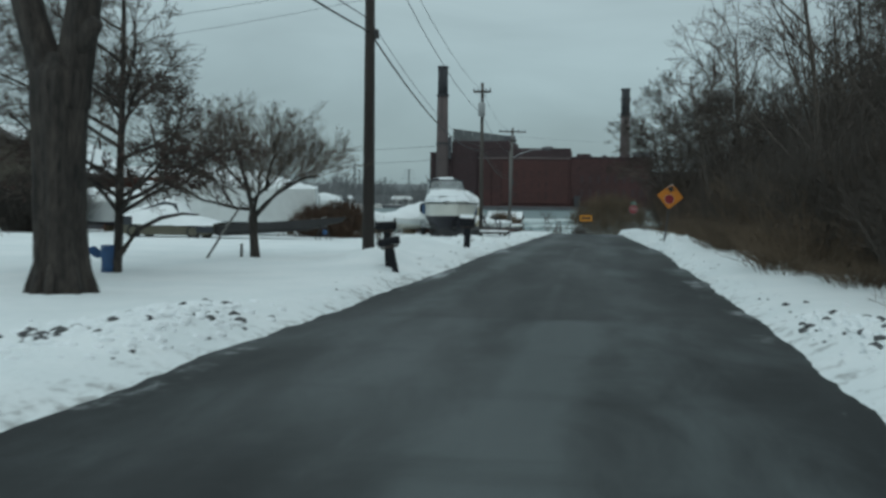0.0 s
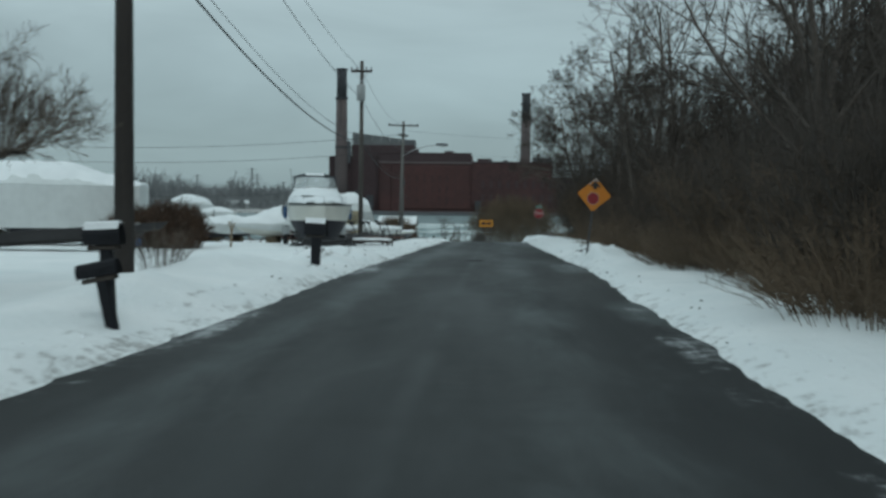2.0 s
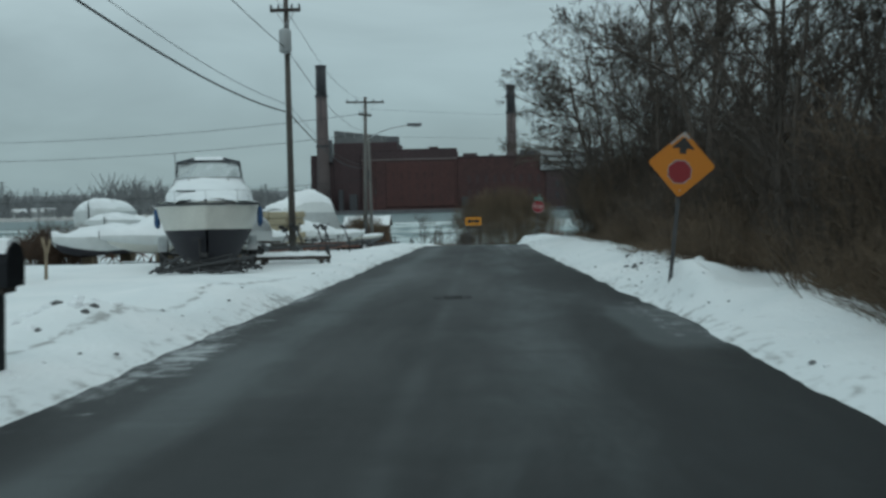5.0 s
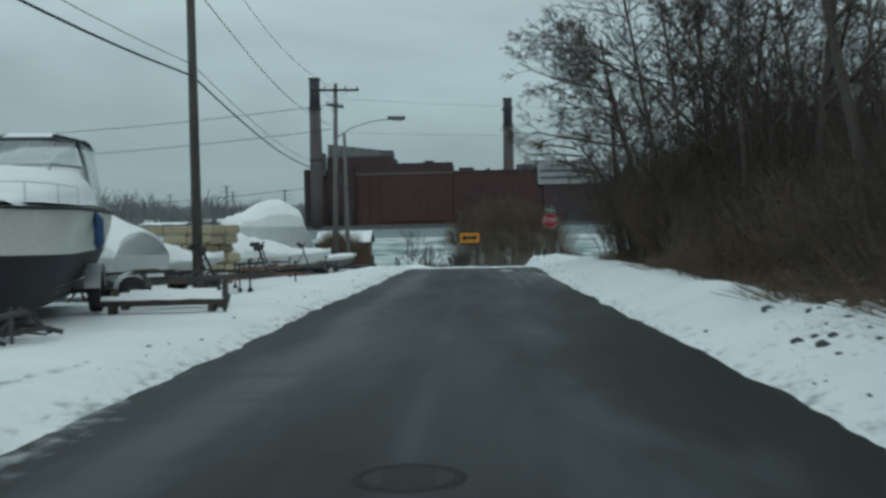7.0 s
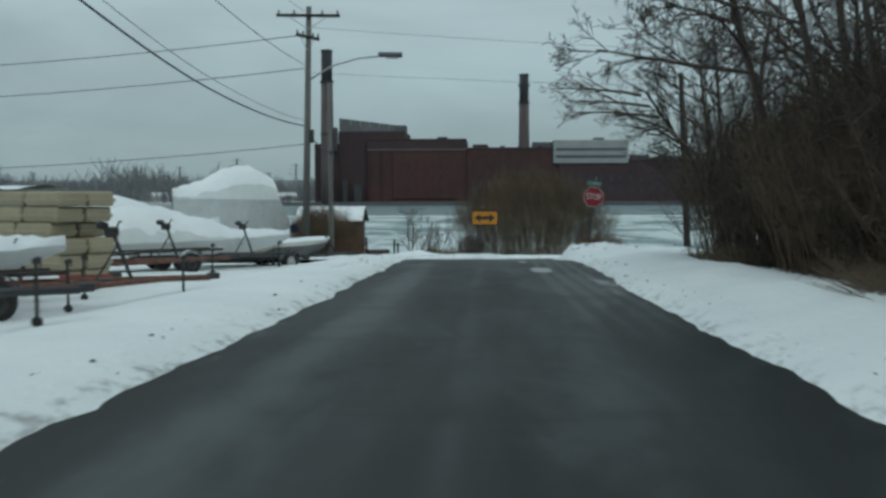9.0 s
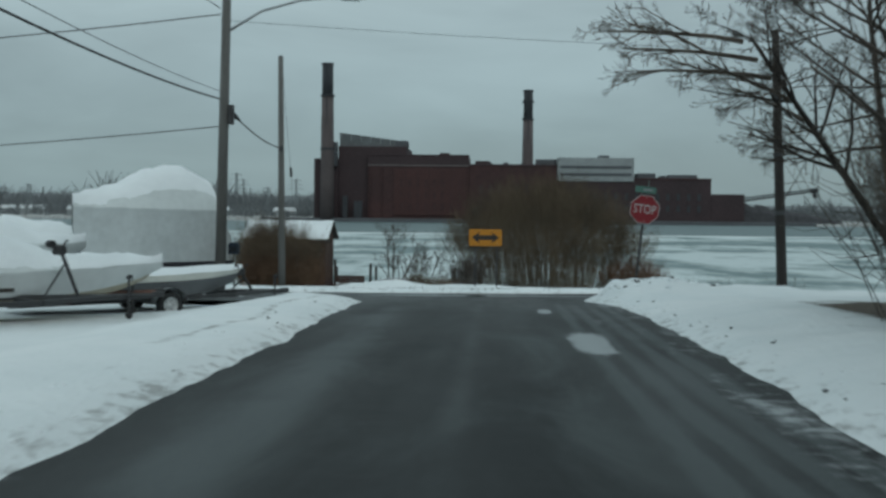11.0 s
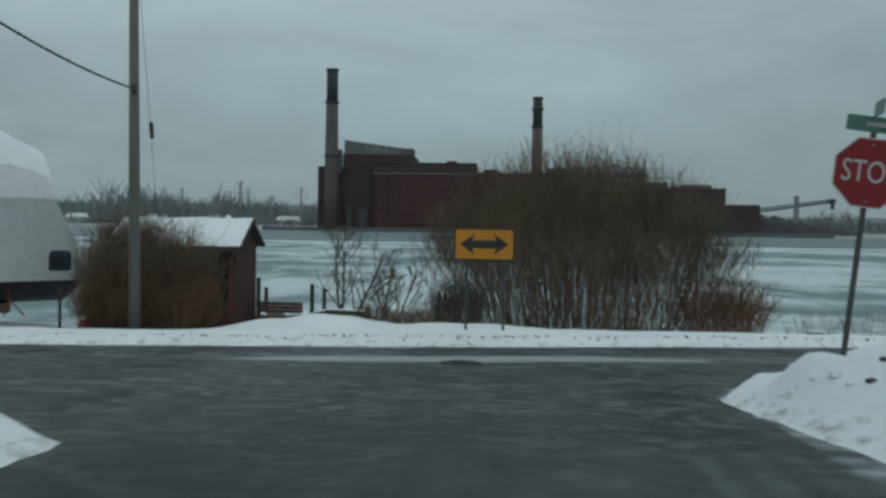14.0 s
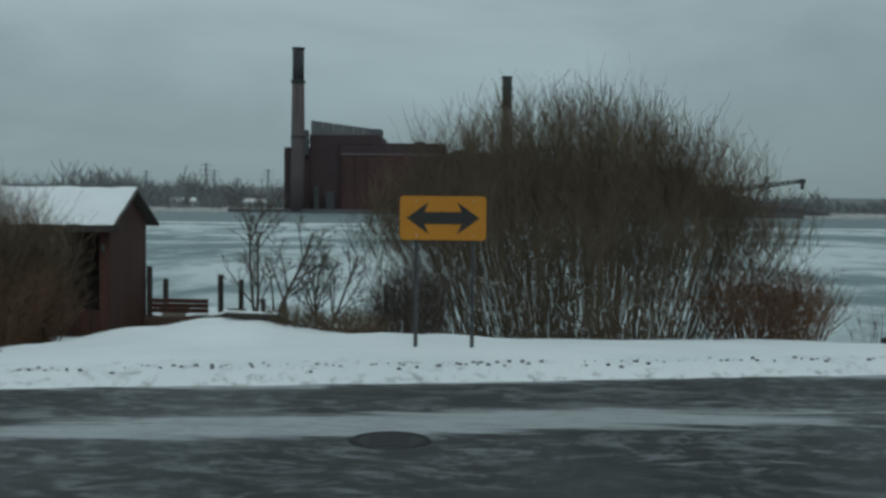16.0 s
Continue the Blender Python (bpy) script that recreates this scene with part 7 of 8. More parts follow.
# snow-topped planks behind the cruiser
for k, (x, y) in enumerate(((-5.1, 52.3), (-5.2, 53.2), (-5.5, 54.3))):
    pl = thing("dock_plank", pose(x, y, gz(x, y), 0, 0, 4 + 3 * k), "long weathered dock plank topped with snow", "plank", "dock planks")
    part("plank", Geo().box((0, 0, 0.17), (2.0 - 0.2 * k, 0.3, 0.09), None, 0.01), M_DARKWOOD, pl)
    for s in (-0.8, 0.75):
        part("bearer", Geo().box((s, 0, 0.05), (0.1, 0.28, 0.16), None, 0.01), M_DARKWOOD, pl)
    part("end_post", Geo().box((0.96 - 0.1 * k, -0.1, 0.22), (0.06, 0.06, 0.5), None, 0.006), M_STEEL, pl)
    part("snow_cover", Geo().loft([[(-0.97 + 0.1 * k + (1.94 - 0.2 * k) * f, yy, 0.218 + 0.06 * math.sin(math.pi * (yy + 0.14) / 0.28) + 0.012 * lumps(f * 9, yy)) for yy in np.linspace(-0.14, 0.14, 5)] for f in np.linspace(0, 1, 12)]), M_SNOW, pl, "", True)

# old dark skiff, its bow propped up on a trestle
SZ = gz(-12.4, 40.4)
sk = thing("old_skiff", heading(-14.9, 40.5, SZ, 1, -0.03) @ pose(0, 0, 0.02, 4.2), "old dark-hulled skiff propped bow-up among the boats", "boat")
low, up = hull_rings(5.3, 1.5, 0.06, 0.18, 0.46, 0.5, 0.02)
part("bottom", Geo().loft(low).add([low[0][k] for k in range(5)], [(0, 1, 2, 3, 4)]), M_HULLDARK, sk, "", True)
part("side", Geo().loft([u[0] for u in up]).loft([u[1] for u in up]).add(up[0][0] + up[0][1], [(0, 1, 2, 3, 4, 5)]).add(list(up[-1][0]) + list(up[-1][1]), [(0, 5, 4, 1), (1, 4, 3, 2)]), M_HULLDARK, sk, "dark painted side", True)
part("deck", Geo().loft([[(u[0][2][0] + (u[1][0][0] - u[0][2][0]) * f, u[0][2][1], u[0][2][2] - 0.03) for f in np.linspace(0, 1, 5)] for u in up]), M_DARKWOOD, sk)
part("gunwale", Geo().tube([(p[0], p[1], p[2] + 0.01) for p in [u[0][2] for u in up] + [u[1][0] for u in reversed(up)]], 0.022, 6), M_HULLDARK, sk, "dark gunwale", True)
part("snow_cover", Geo().loft([[(x, y, 0.47 + 0.05 * math.sin(math.pi * (y - 3.6) / 1.2)) for y in np.linspace(3.6, 4.8, 8)] for x in np.linspace(-0.3, 0.3, 4)]), M_SNOW, sk, "strip of snow", True)
ts = thing("trestle", pose(-10.6, 40.4, gz(-10.6, 40.4)), "dark steel trestle under the bow of a skiff", "trestle")
for s in (-1, 1):
    for e in (-1, 1):
        part("leg", Geo().tube([(0.25 * s, 0.35 * e, -0.05), (0.05 * s, 0.3 * e, 0.5)], 0.025, 6), M_STEEL, ts)
part("beam", Geo().box((0, 0, 0.50), (0.12, 0.8, 0.1), None, 0.01), M_STEEL, ts)
part("jack_pad", Geo().box((0.15, -0.3, 0.3), (0.16, 0.1, 0.2), None, 0.02), M_BLUE, ts, "blue jack")

# old car buried in snow
car = thing("old_car", pose(-19.0, 40.5, gz(-17, 40.5) - 0.05), "old olive car buried under thick snow among the boats", "car")
outline = [(0.05, 0.24), (0.5, 0.16), (3.7, 0.16), (4.1, 0.26), (4.12, 0.56), (3.9, 0.64), (2.75, 0.74), (0.15, 0.80), (0.0, 0.5)]
part("body", Geo().prism(outline, 1.6, pose(0, -0.8, 0)), M_OLIVE, car, "dull olive lower body")
part("cabin", Geo().prism([(0.15, 0.78), (2.75, 0.72), (2.45, 1.42), (2.0, 1.50), (0.9, 1.12), (0.25, 1.0)], 1.4, pose(0, -0.7, 0)), M_CANVAS, car, "dark glazed cabin")
part("rear_window", Geo().box((0.42, -0.87, 0.72), (0.62, 0.03, 0.34), None, 0.02), M_CANVAS, car, "dark side window")
part("grille", Geo().box((3.75, -0.81, 0.40), (0.7, 0.05, 0.26), None, 0.02), M_CANVAS, car, "dark front corner")
rings = []
for x, top, bot in ((0.0, 0.98, 0.70), (0.2, 1.10, 0.66), (0.7, 1.25, 0.60), (1.2, 1.42, 0.56), (1.7, 1.60, 0.54), (2.1, 1.70, 0.54), (2.4, 1.62, 0.54), (2.62, 1.20, 0.54), (2.8, 1.0, 0.54), (3.2, 0.90, 0.54), (3.7, 0.80, 0.54), (4.1, 0.66, 0.54)):
    rings.append([(x, 0.87 * math.cos(math.pi * (1 - k / 10)), bot + (top - bot) * abs(math.sin(math.pi * k / 10)) ** 0.6 + 0.02 * lumps(x * 3, k)) for k in range(11)])
part("snow_cover", Geo().loft(rings).add(rings[0], [tuple(range(11))]), M_SNOW, car, "thick blanket of snow", True)
part("bumper", Geo().box((4.14, 0, 0.36), (0.08, 1.5, 0.12), None, 0.02), M_STEEL, car)
for x in (0.75, 3.25):
    for s in (-1, 1):
        w = part("wheel", Geo().loft([[(x + q * math.cos(a), s * (0.72 + d), 0.29 + q * math.sin(a)) for d, q in ((-0.08, 0.19), (-0.08, 0.27), (0.0, 0.30), (0.09, 0.27), (0.09, 0.19))] for a in [6.2832 * k / 20 for k in range(21)]]), M_RUBBER, car, "black tyre", True)
        part("rim", Geo().tube([(x, s * 0.74, 0.29), (x, s * 0.79, 0.29)], 0.19, 16), M_STEEL, w)
# another wrapped boat before the bungalow
boat_at(-26.3, 49.6, (-1, 0.05), 5.6, 2.4, 0.3, 0.5, 1.45, [1.7, 1.9, 2.05, 2.1, 2.0, 1.9], "grey shrink-wrapped boat in front of a bungalow", lower=M_NAVY, seed=12, bow=0.1, side=M_WRAPGREY)
# ---- shed, houses and small things ----
sh = thing("shed", pose(-9.03, 107.2, gz(-9.03, 106.2) - 0.08), "small brown wooden shed with a snowy roof by the river", "shed")
W, DP, HE = 3.4, 2.4, 2.52
for k in range(17):
    x = -W / 2 + (k + 0.5) * W / 17
    if k < 3 or k > 15:
        part("board", Geo().box((x, -DP / 2, HE / 2), (W / 17 - 0.012, 0.03, HE)), M_BROWNWOOD, sh)
    else:
        part("board", Geo().box((x, -DP / 2, HE - 0.12), (W / 17 - 0.012, 0.03, 0.24)), M_BROWNWOOD, sh)
        part("board", Geo().box((x, -DP / 2, 0.34), (W / 17 - 0.012, 0.03, 0.68)), M_BROWNWOOD, sh)
for k in range(12):
    y = -DP / 2 + (k + 0.5) * DP / 12
    hh = HE + 0.55 * (1 - abs(y) / (DP / 2))
    for s in (-1, 1):
        part("board", Geo().box((s * W / 2, y, hh / 2), (0.03, DP / 12 - 0.012, hh)), M_BROWNWOOD, sh)
part("back_wall", Geo().box((0, DP / 2, HE / 2), (W, 0.03, HE)), M_BROWNWOOD, sh)
part("counter", Geo().box((-0.1, -DP / 2 - 0.05, 0.70), (1.7, 0.22, 0.04), None, 0.006), M_DARKWOOD, sh)
# added dark sheet that stands for the shade behind the opening
part("inner_wall", Geo().box((0.15, 0.2, HE / 2), (W - 0.3, 0.03, HE - 0.1)), M_DARKWOOD, sh, "dark sheet added for the shade inside the shed")
for s in (-1, 1):
    y0, y1 = (-DP / 2 - 0.32, 0.0) if s < 0 else (DP / 2 + 0.32, 0.0)
    z0, z1 = HE - 0.14, HE + 0.62
    part("roof_slope", Geo().add([(-W / 2 - 0.22, y0, z0), (W / 2 + 0.22, y0, z0), (W / 2 + 0.22, y1, z1), (-W / 2 - 0.22, y1, z1), (-W / 2 - 0.22, y0, z0 + 0.06), (W / 2 + 0.22, y0, z0 + 0.06), (W / 2 + 0.22, y1, z1 + 0.06), (-W / 2 - 0.22, y1, z1 + 0.06)],
                                  [(0, 1, 2, 3), (4, 7, 6, 5), (0, 4, 5, 1), (1, 5, 6, 2), (2, 6, 7, 3), (3, 7, 4, 0)]), M_SHINGLE, sh)
    part("snow_sheet", Geo().loft([[(x, y0 + (y1 - y0) * f, z0 + (z1 - z0) * f + 0.10 + 0.02 * lumps(x * 2, f * 5) - (0.035 if f in (0.0,) else 0)) for f in np.linspace(0, 1, 6)] for x in np.linspace(-W / 2 - 0.2, W / 2 + 0.2, 14)]), M_SNOW, sh, "sheet of snow", True)
part("fascia", Geo().box((0, -DP / 2 - 0.32, HE - 0.15), (W + 0.44, 0.03, 0.13)), M_DARKWOOD, sh)
part("gutter_end", Geo().box((W / 2 + 0.26, -DP / 2 - 0.26, HE - 0.12), (0.10, 0.16, 0.16), None, 0.02), M_DARKWOOD, sh)
part("lamp", Geo().tube([(W / 2 - 0.1, -DP / 2 - 0.10, 1.9), (W / 2 - 0.1, -DP / 2 - 0.10, 2.05)], [0.05, 0.03], 8), M_STEEL, sh)

# wooden landing behind the shed
ld = thing("wooden_landing", pose(-6.55, 109.4, -3.0), "weathered wooden landing with rails behind the shed", "landing")
for k in range(11):
    part("plank", Geo().box((-1.0 + k * 0.2, 0, 0.45), (0.18, 2.2, 0.05)), M_LANDING, ld)
for x, y, h in ((-0.95, -1.0, 1.45), (-0.68, -1.02, 1.62), (0.95, -1.0, 1.45), (0.98, 1.0, 1.2), (-0.9, 1.0, 1.2)):
    part("post", Geo().box((x, y, h / 2 - 0.3), (0.11, 0.11, h + 0.6), None, 0.01), M_DARKWOOD, ld)
for z in (0.62, 0.73, 0.84):
    part("side_board", Geo().box((0.0, -1.05, z), (1.35, 0.04, 0.10), None, 0.006), M_BROWNWOOD, ld, "reddish-brown side board")
part("deck_beam", Geo().box((0, -1.10, 0.33), (2.1, 0.10, 0.24), None, 0.01), M_LANDING, ld, "pale brown deck edge")
for x in (-0.8, 0.1, 0.9):
    part("stilt", Geo().box((x, -1.0, -0.1), (0.12, 0.12, 0.7), None, 0.01), M_DARKWOOD, ld)
part("snow_cover", Geo().loft([[(x, y, 0.485 + 0.03 * math.sin(4 * x + y)) for y in np.linspace(-0.9, 0.9, 5)] for x in np.linspace(-0.9, 0.9, 8)]), M_SNOW, ld, "thin snow", True)
# driftwood and old pilings at the bank
rr = random.Random(9)
for k, (x, y, ln, a) in enumerate(((-4.4, 105.0, 1.6, 10), (-3.6, 105.4, 1.3, -14), (-2.6, 105.2, 1.2, 25), (-3.9, 104.6, 1.0, 4), (-1.9, 105.6, 0.9, -30), (8.5, 105.3, 0.7, 12))):
    lg = thing("driftwood_log", pose(x, y, gz(x, y) + 0.05, 0, 4, a), "dark driftwood log half buried in snow", "log", "driftwood on the bank")
    part("log", Geo().tube([(-ln / 2, 0, 0), (-ln * 0.1, 0.05, 0.04), (ln / 2, 0, 0.02)], [0.09, 0.11, 0.07], 8), M_DARKWOOD, lg, "", True)
    part("snow_cover", Geo().tube([(-ln * 0.42, 0.0, 0.08), (0, 0.03, 0.11), (ln * 0.38, 0.0, 0.06)], [0.04, 0.06, 0.03], 6), M_SNOW, lg, "", True)
lg = thing("driftwood_log", pose(0, 0, 0), "long grey driftwood trunk leaning on the bank", "log", "driftwood on the bank")
part("log", Geo().tube([(-5.2, 104.1, gz(-5.2, 104.1) + 0.02), (-4.4, 104.0, gz(-4.4, 104.0) + 0.10), (-3.5, 104.0, gz(-3.5, 104.0) + 0.16)], [0.09, 0.075, 0.05], 8), M_DARKWOOD, lg, "", True)
part("snow_cover", Geo().tube([(-5.0, 104.1, gz(-5.0, 104.1) + 0.09), (-4.4, 104.0, gz(-4.4, 104.0) + 0.15), (-3.7, 104.0, gz(-3.7, 104.0) + 0.19)], [0.04, 0.05, 0.03], 6), M_SNOW, lg, "", True)
for k in range(3):
    pl = thing("dock_plank", pose(-3.85 + 0.05 * k, 103.55 + 0.35 * k, gz(-3.85, 103.55 + 0.35 * k) + 0.02, 0, 2, 4 - 3 * k), "dark plank topped with snow on the bank", "plank", "planks on the bank")
    part("plank", Geo().box((0, 0, 0.05), (1.0, 0.16, 0.10), None, 0.01), M_DARKWOOD, pl)
    part("snow_cover", Geo().box((0, 0, 0.115), (0.9, 0.13, 0.03), None, 0.01), M_SNOW, pl)
for x, y, h in ((-1.7, 106.8, 1.2), (-4.0, 107.5, 0.9), (-5.0, 110.2, 1.3)):
    tagged(part("piling", Geo().tube([(0, 0, -0.6), (0.02, 0, h)], [0.07, 0.06], 8), M_DARKWOOD, None, "", True), "old wooden piling at the river's edge", "piling", "river pilings").matrix_basis = pose(x, y, gz(x, y))

# dark box on a post and a float by the shed
zb = gz(-9.92, 100.4)
bx = thing("newspaper_box", pose(-9.92, 100.4, zb), "dark blue newspaper box on a thin dark post", "newspaper box")
part("post", Geo().box((0, 0, 0.45), (0.06, 0.06, 1.2), None, 0.01), M_DARKWOOD, bx)
part("box", Geo().prism([(-0.18, 0), (0.18, 0), (0.18, 0.36), (0.12, 0.45), (-0.12, 0.45), (-0.18, 0.36)], 0.4, pose(0, -0.2, -0.88 - zb)), M_NAVYBOX, bx, "dark blue box")
part("flap", Geo().box((0, -0.21, -0.68 - zb), (0.28, 0.015, 0.22), None, 0.004), M_BLACKBOX, bx)
zb = gz(-9.75, 101.4)
bu = thing("marker_float", pose(-9.75, 101.4, zb), "faded red marker float lying by the bushes", "float")
part("float_body", Geo().tube([(0, 0, 0.02), (0, 0, 0.10), (0, 0, 0.26), (0, 0, 0.36)], [0.09, 0.16, 0.16, 0.08], 12), M_RED, bu, "", True)
part("float_cap", Geo().tube([(0, 0, 0.36), (0, 0, 0.44)], [0.10, 0.06], 10), M_WHITE, bu, "", True)


# houses behind the yard
def house(x, y, w, d, eave, ridge, wall, roof, label, yaw=0, windows=3):
    z = gz(x, y)
    h = thing("house", pose(x, y, z - 0.1, 0, 0, yaw), label, "house", "houses behind the yard")
    part("wall", Geo().box((0, 0, eave / 2), (w, d, eave)), wall, h, "")
    part("gable", Geo().prism([(-w / 2, eave), (w / 2, eave), (0, ridge)], d - 0.02, pose(0, -d / 2 + 0.01, 0)), wall, h)
    for s in (-1, 1):
        k = 0.5
        x0, z0 = s * (w / 2 + k), eave - k * (ridge - eave) / (w / 2)
        part("roof", Geo().prism([(x0, z0), (x0, z0 + 0.16), (0, ridge + 0.18), (0, ridge)][::s], d + 0.8, pose(0, -d / 2 - 0.4, 0)), roof, h, "dark shingled roof slope")
        part("snow_sheet", Geo().prism([(x0 * 0.97, z0 + 0.19), (x0 * 0.97, z0 + 0.27), (0, ridge + 0.31), (0, ridge + 0.2)][::s], d + 0.6, pose(0, -d / 2 - 0.1, 0)), M_SNOW, h)
    part("foundation", Geo().box((0, 0, 0.15), (w + 0.06, d + 0.06, 0.5)), M_PANEL_DARK, h)
    for k in range(windows):
        xx = -w / 2 + (k + 0.5) * w / windows
        f = part("window", Geo().box((xx, -d / 2 - 0.03, 1.7), (1.1, 0.08, 1.3), None, 0.01), M_WHITE, h, "white-framed window")
        part("pane", Geo().box((xx, -d / 2 - 0.06, 1.7), (0.94, 0.06, 1.14)), M_CANVAS, f, "dark pane")
        part("sill", Geo().box((xx, -d / 2 - 0.10, 1.02), (1.25, 0.14, 0.06)), M_WHITE, f)
    return h


house(-31.5, 56.0, 7.5, 8.0, 3.3, 5.5, M_SIDING, M_SHINGLE, "tan-sided house with a low gabled roof", 0)
house(-26.2, 60.0, 6.2, 10.0, 3.3, 3.8, M_BROWNWOOD, M_BROWNWOOD, "long brown wooden bungalow with snow on its roof", 90, 0)
brush("hedge", pose(-26.0, 46.0, gz(-26.0, 46.0)), "dark evergreen hedge beside the house", 520, 3.2, 4.4, 95, M_HEDGE, twigs=12, thick=0.014)

# blue tarp tied round the young tree, and a leaning prop
zb = gz(-8.75, 18.3)
tp = thing("blue_tarp", pose(-8.90, 18.34, zb), "crumpled blue tarp tied round a tree trunk", "tarp")
part("wrap", Geo().loft([[(q * (1 + 0.12 * math.sin(3 * a + z * 5)) * math.cos(a), q * math.sin(a), z) for a in [6.2832 * k / 12 for k in range(12)]] for z, q in ((0.0, 0.17), (0.18, 0.15), (0.36, 0.16), (0.50, 0.14))], True, True), M_BLUE, tp, "", True)
part("flap", Geo().loft([[(-0.08 - 0.32 * f, -0.05 + 0.06 * math.sin(f * 5 + q), 0.20 + 0.16 * q + 0.22 * f - 0.10 * f * f + 0.03 * math.sin(9 * f + 3 * q)) for q in np.linspace(0, 1, 5)] for f in np.linspace(0, 1, 9)]), M_BLUE, tp, "loose blue flap", True)
x0, y0 = -9.03, 23.4
tagged(part("leaning_prop", Geo().tube([(x0, y0, gz(x0, y0) - 0.15), (-8.55, 23.5, 0.62), (-8.12, 23.6, 1.28)], [0.03, 0.028, 0.024], 8), M_POLE_GREY, None, "", True), "grey timber prop leaning against the fruit tree", "prop")
tagged(part("tree_guard", Geo().tube([(-8.3, 24.0, gz(-8.3, 24.0) - 0.1), (-8.3, 24.0, gz(-8.3, 24.0) + 0.32)], [0.04, 0.035], 8), M_POLE_GREY, None, "", True), "short grey guard stake beside the fruit tree", "stake")

# dead leaves hanging in the young oak
rr = random.Random(14)
g = Geo()
oak_crown = [c for c in bpy.data.objects["young_oak"].children if c.name.startswith("crown")][0]
oak_m = bpy.data.objects["young_oak"].matrix_basis
holds = [oak_m @ v.co for v in oak_crown.data.vertices if 1.3 < v.co.z < 2.3 + 1.2 * (math.sin(v.co.x * 91 + v.co.y * 57) > 0.7) and v.co.x > -1.4]
for k in range(3600):
    p = rr.choice(holds)
    u, v = Vector((rr.uniform(-1, 1), rr.uniform(-1, 1), rr.uniform(-1, 1))).normalized() * 0.042, Vector((rr.uniform(-1, 1), rr.uniform(-1, 1), rr.uniform(-1, 1))).normalized() * 0.024
    g.add([p - u, p + v, p + u, p - v + Vector((0, 0, 0.012))], [(0, 1, 2), (0, 2, 3)])
tagged(part("dead_leaves", g, M_OAKLEAF), "clusters of dead russet leaves still on the twigs", "leaves", "", "stuff")

# clods of dirty snow thrown up by the plough
rr = random.Random(23)
g, gd = Geo(), Geo()


bm = bmesh.new()
bmesh.ops.create_icosphere(bm, subdivisions=1, radius=1.0)
bm.verts.index_update()
BALL_V, BALL_F = [v.co.copy() for v in bm.verts], [tuple(v.index for v in f.verts) for f in bm.faces]
bm.free()


def clod(geo, x, y, z, s):
    geo.add([(x + p.x * s * rr.uniform(0.75, 1.2), y + p.y * s * rr.uniform(0.75, 1.2), z + p.z * s * rr.uniform(0.5, 0.75)) for p in BALL_V], BALL_F)


for mx, my, rx, ry, n in ((-4.35, 10.2, 0.5, 2.0, 300), (-5.0, 9.2, 0.5, 1.4, 70), (2.9, 10.5, 0.5, 2.4, 200), (3.5, 46.2, 0.5, 2.2, 160), (4.2, 86.6, 1.0, 0.9, 60), (-4.6, 36.0, 0.5, 1.0, 40), (-1.5, 97.25, 5.0, 0.16, 190), (5.0, 97.25, 5.0, 0.16, 130)):
    for _ in range(n):
        x, y = rr.gauss(mx, rx * 0.6), rr.gauss(my, ry * 0.6)
        if my > 97:
            y += 0.24 * x
        if float(off_road(x, y)) < 0.15:
            continue
        clod(gd if rr.random() < (0.4 if my > 97 else 0.16) else g, x, y, gz(x, y) + 0.004, rr.uniform(0.012, 0.036) if my > 97 else rr.uniform(0.025, 0.09))
for _ in range(420):
    y = rr.uniform(4, 84)
    s = rr.choice((-1, 1))
    x = (float(left_edge(y)) - rr.uniform(0.1, 0.7)) if s < 0 else (float(right_edge(y)) + rr.uniform(0.1, 0.6))
    clod(gd if rr.random() < 0.25 else g, x, y, gz(x, y) + 0.004, rr.uniform(0.012, 0.035))
tagged(part("snow_clods", g, M_SNOW), "broken clods of ploughed snow along the road", "snow clods", "", "stuff")
tagged(part("dirt_clods", gd, M_DEBRIS), "dark clods of frozen dirt in the ploughed snow", "dirt clods", "", "stuff")

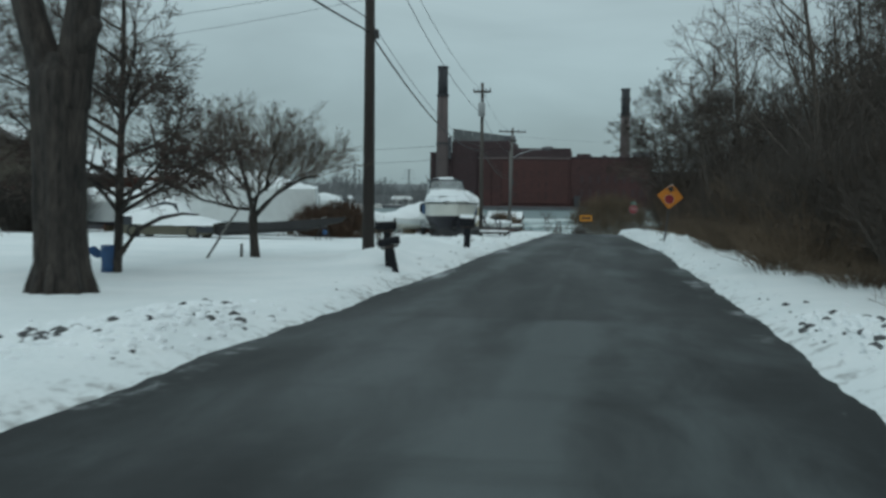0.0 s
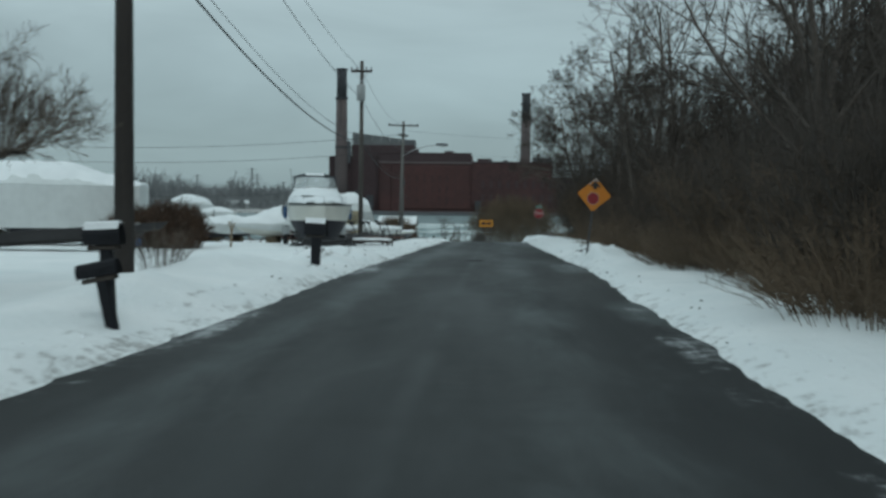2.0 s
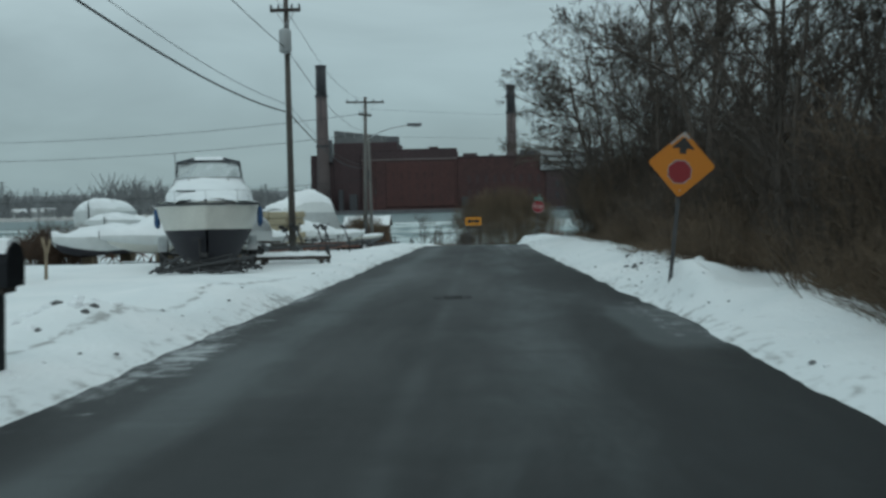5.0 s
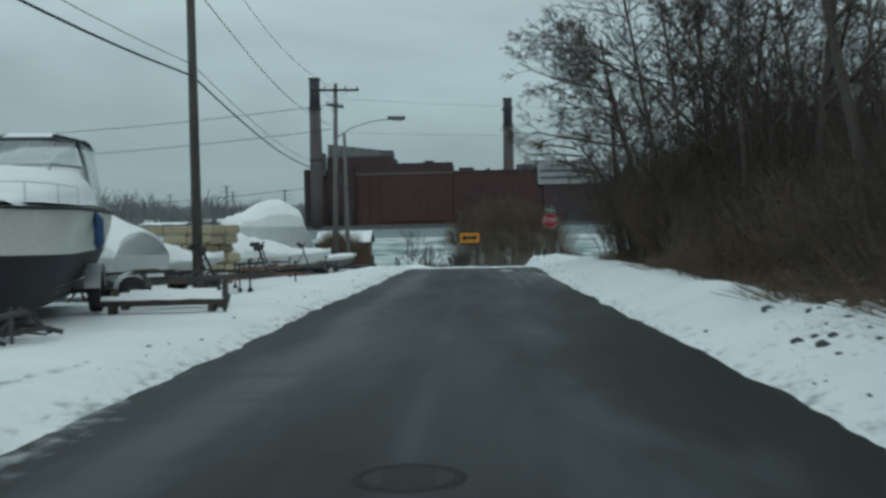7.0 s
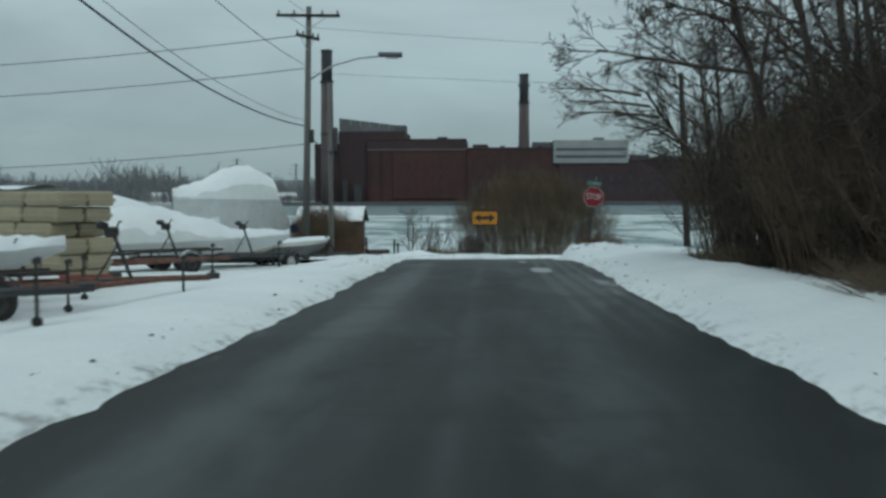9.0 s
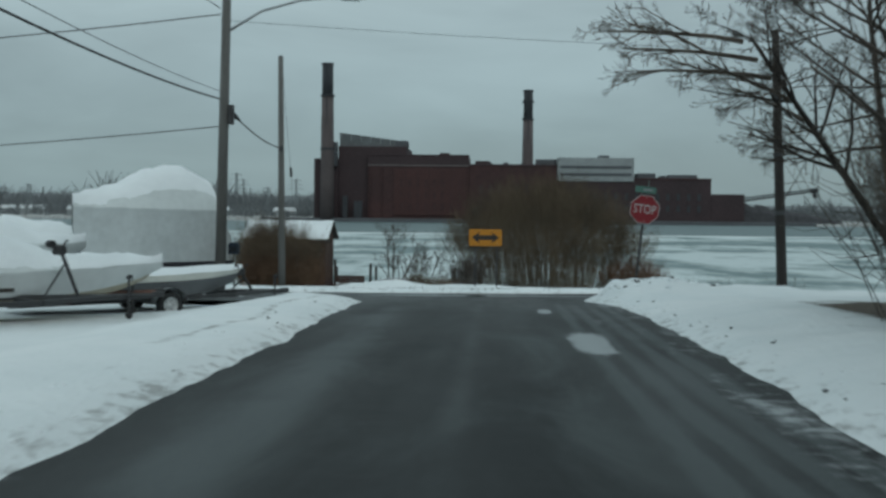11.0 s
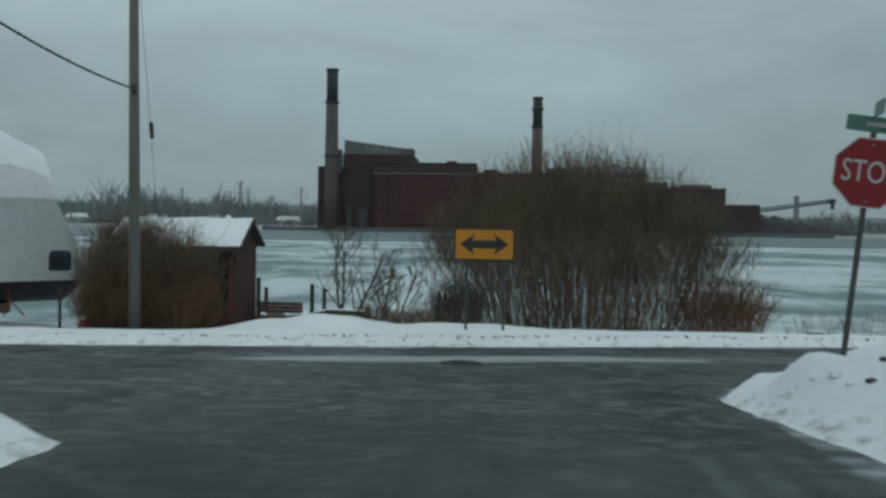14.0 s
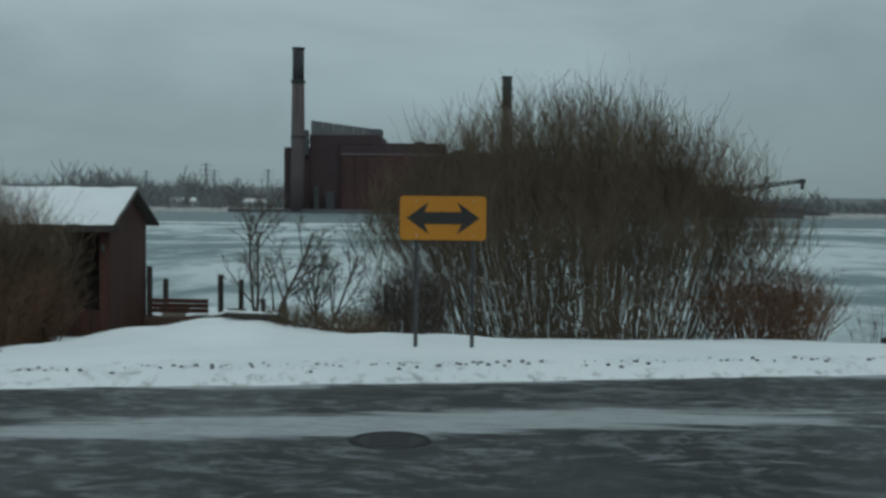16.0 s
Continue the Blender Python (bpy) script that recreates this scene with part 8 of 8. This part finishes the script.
# manholes in the road and in the crossing
for mx, my in ((-0.55, 41.7), (-0.52, 92.75)):
    mh = thing("manhole_cover", pose(mx, my, float(lie(my)) - 0.02), "dark iron manhole cover set in the asphalt", "manhole", "manhole covers")
    part("ring", Geo().loft([[(q * math.cos(a), q * math.sin(a), z) for q, z in ((0.32, 0.002), (0.31, 0.008), (0.27, 0.008), (0.26, 0.002))] for a in [6.2832 * k / 28 for k in range(29)]]), M_IRON, mh, "cast iron ring", True)
    part("lid", Geo().tube([(0, 0, 0.001), (0, 0, 0.005)], 0.255, 28), M_LID, mh, "worn iron lid filled with grit")
    for k in range(5):
        part("lid_rib", Geo().box((0, -0.18 + 0.09 * k, 0.006), (0.30, 0.025, 0.004)), M_LID, mh)

# ---- setting out ----
# Up to the boat yard the lane was plotted on a plan drawn a little small and a little
# off the line of the crossing: every thing there is brought to the crossing's scale.
PLAN_SCALE, PLAN_Y, PLAN_Z, PLAN_X = 1.13, 48.0, 0.853, 0.38


def plan_weight(y):
    """1 up to the cruiser's berth, 0 from the trailers on."""
    f = np.clip((73.0 - np.asarray(y, float)) / 17.0, 0, 1)
    return f * f * (3 - 2 * f)


def set_out(p):
    w = plan_weight(p[..., 1])
    k = (PLAN_SCALE - 1) * w
    return np.stack([p[..., 0] * (1 + k) + PLAN_X * w, p[..., 1] + k * (p[..., 1] - PLAN_Y), p[..., 2] + k * (p[..., 2] - PLAN_Z)], -1)


for ob in [o for o in scene.objects if o.parent is None and o.type in {"MESH", "EMPTY"}]:
    where = np.array(ob.matrix_basis.translation)
    if np.abs(where).max() < 1e-6:
        if ob.type == "MESH":
            co = np.empty(len(ob.data.vertices) * 3, np.float32)
            ob.data.vertices.foreach_get("co", co)
            ob.data.vertices.foreach_set("co", set_out(co.reshape(-1, 3).astype(float)).astype(np.float32).ravel())
            ob.data.update()
    else:
        size = 1 + (PLAN_SCALE - 1) * float(plan_weight(where[1]))
        turn = ob.matrix_basis.to_3x3() * size
        ob.matrix_basis = Matrix.Translation(set_out(where)) @ turn.to_4x4()
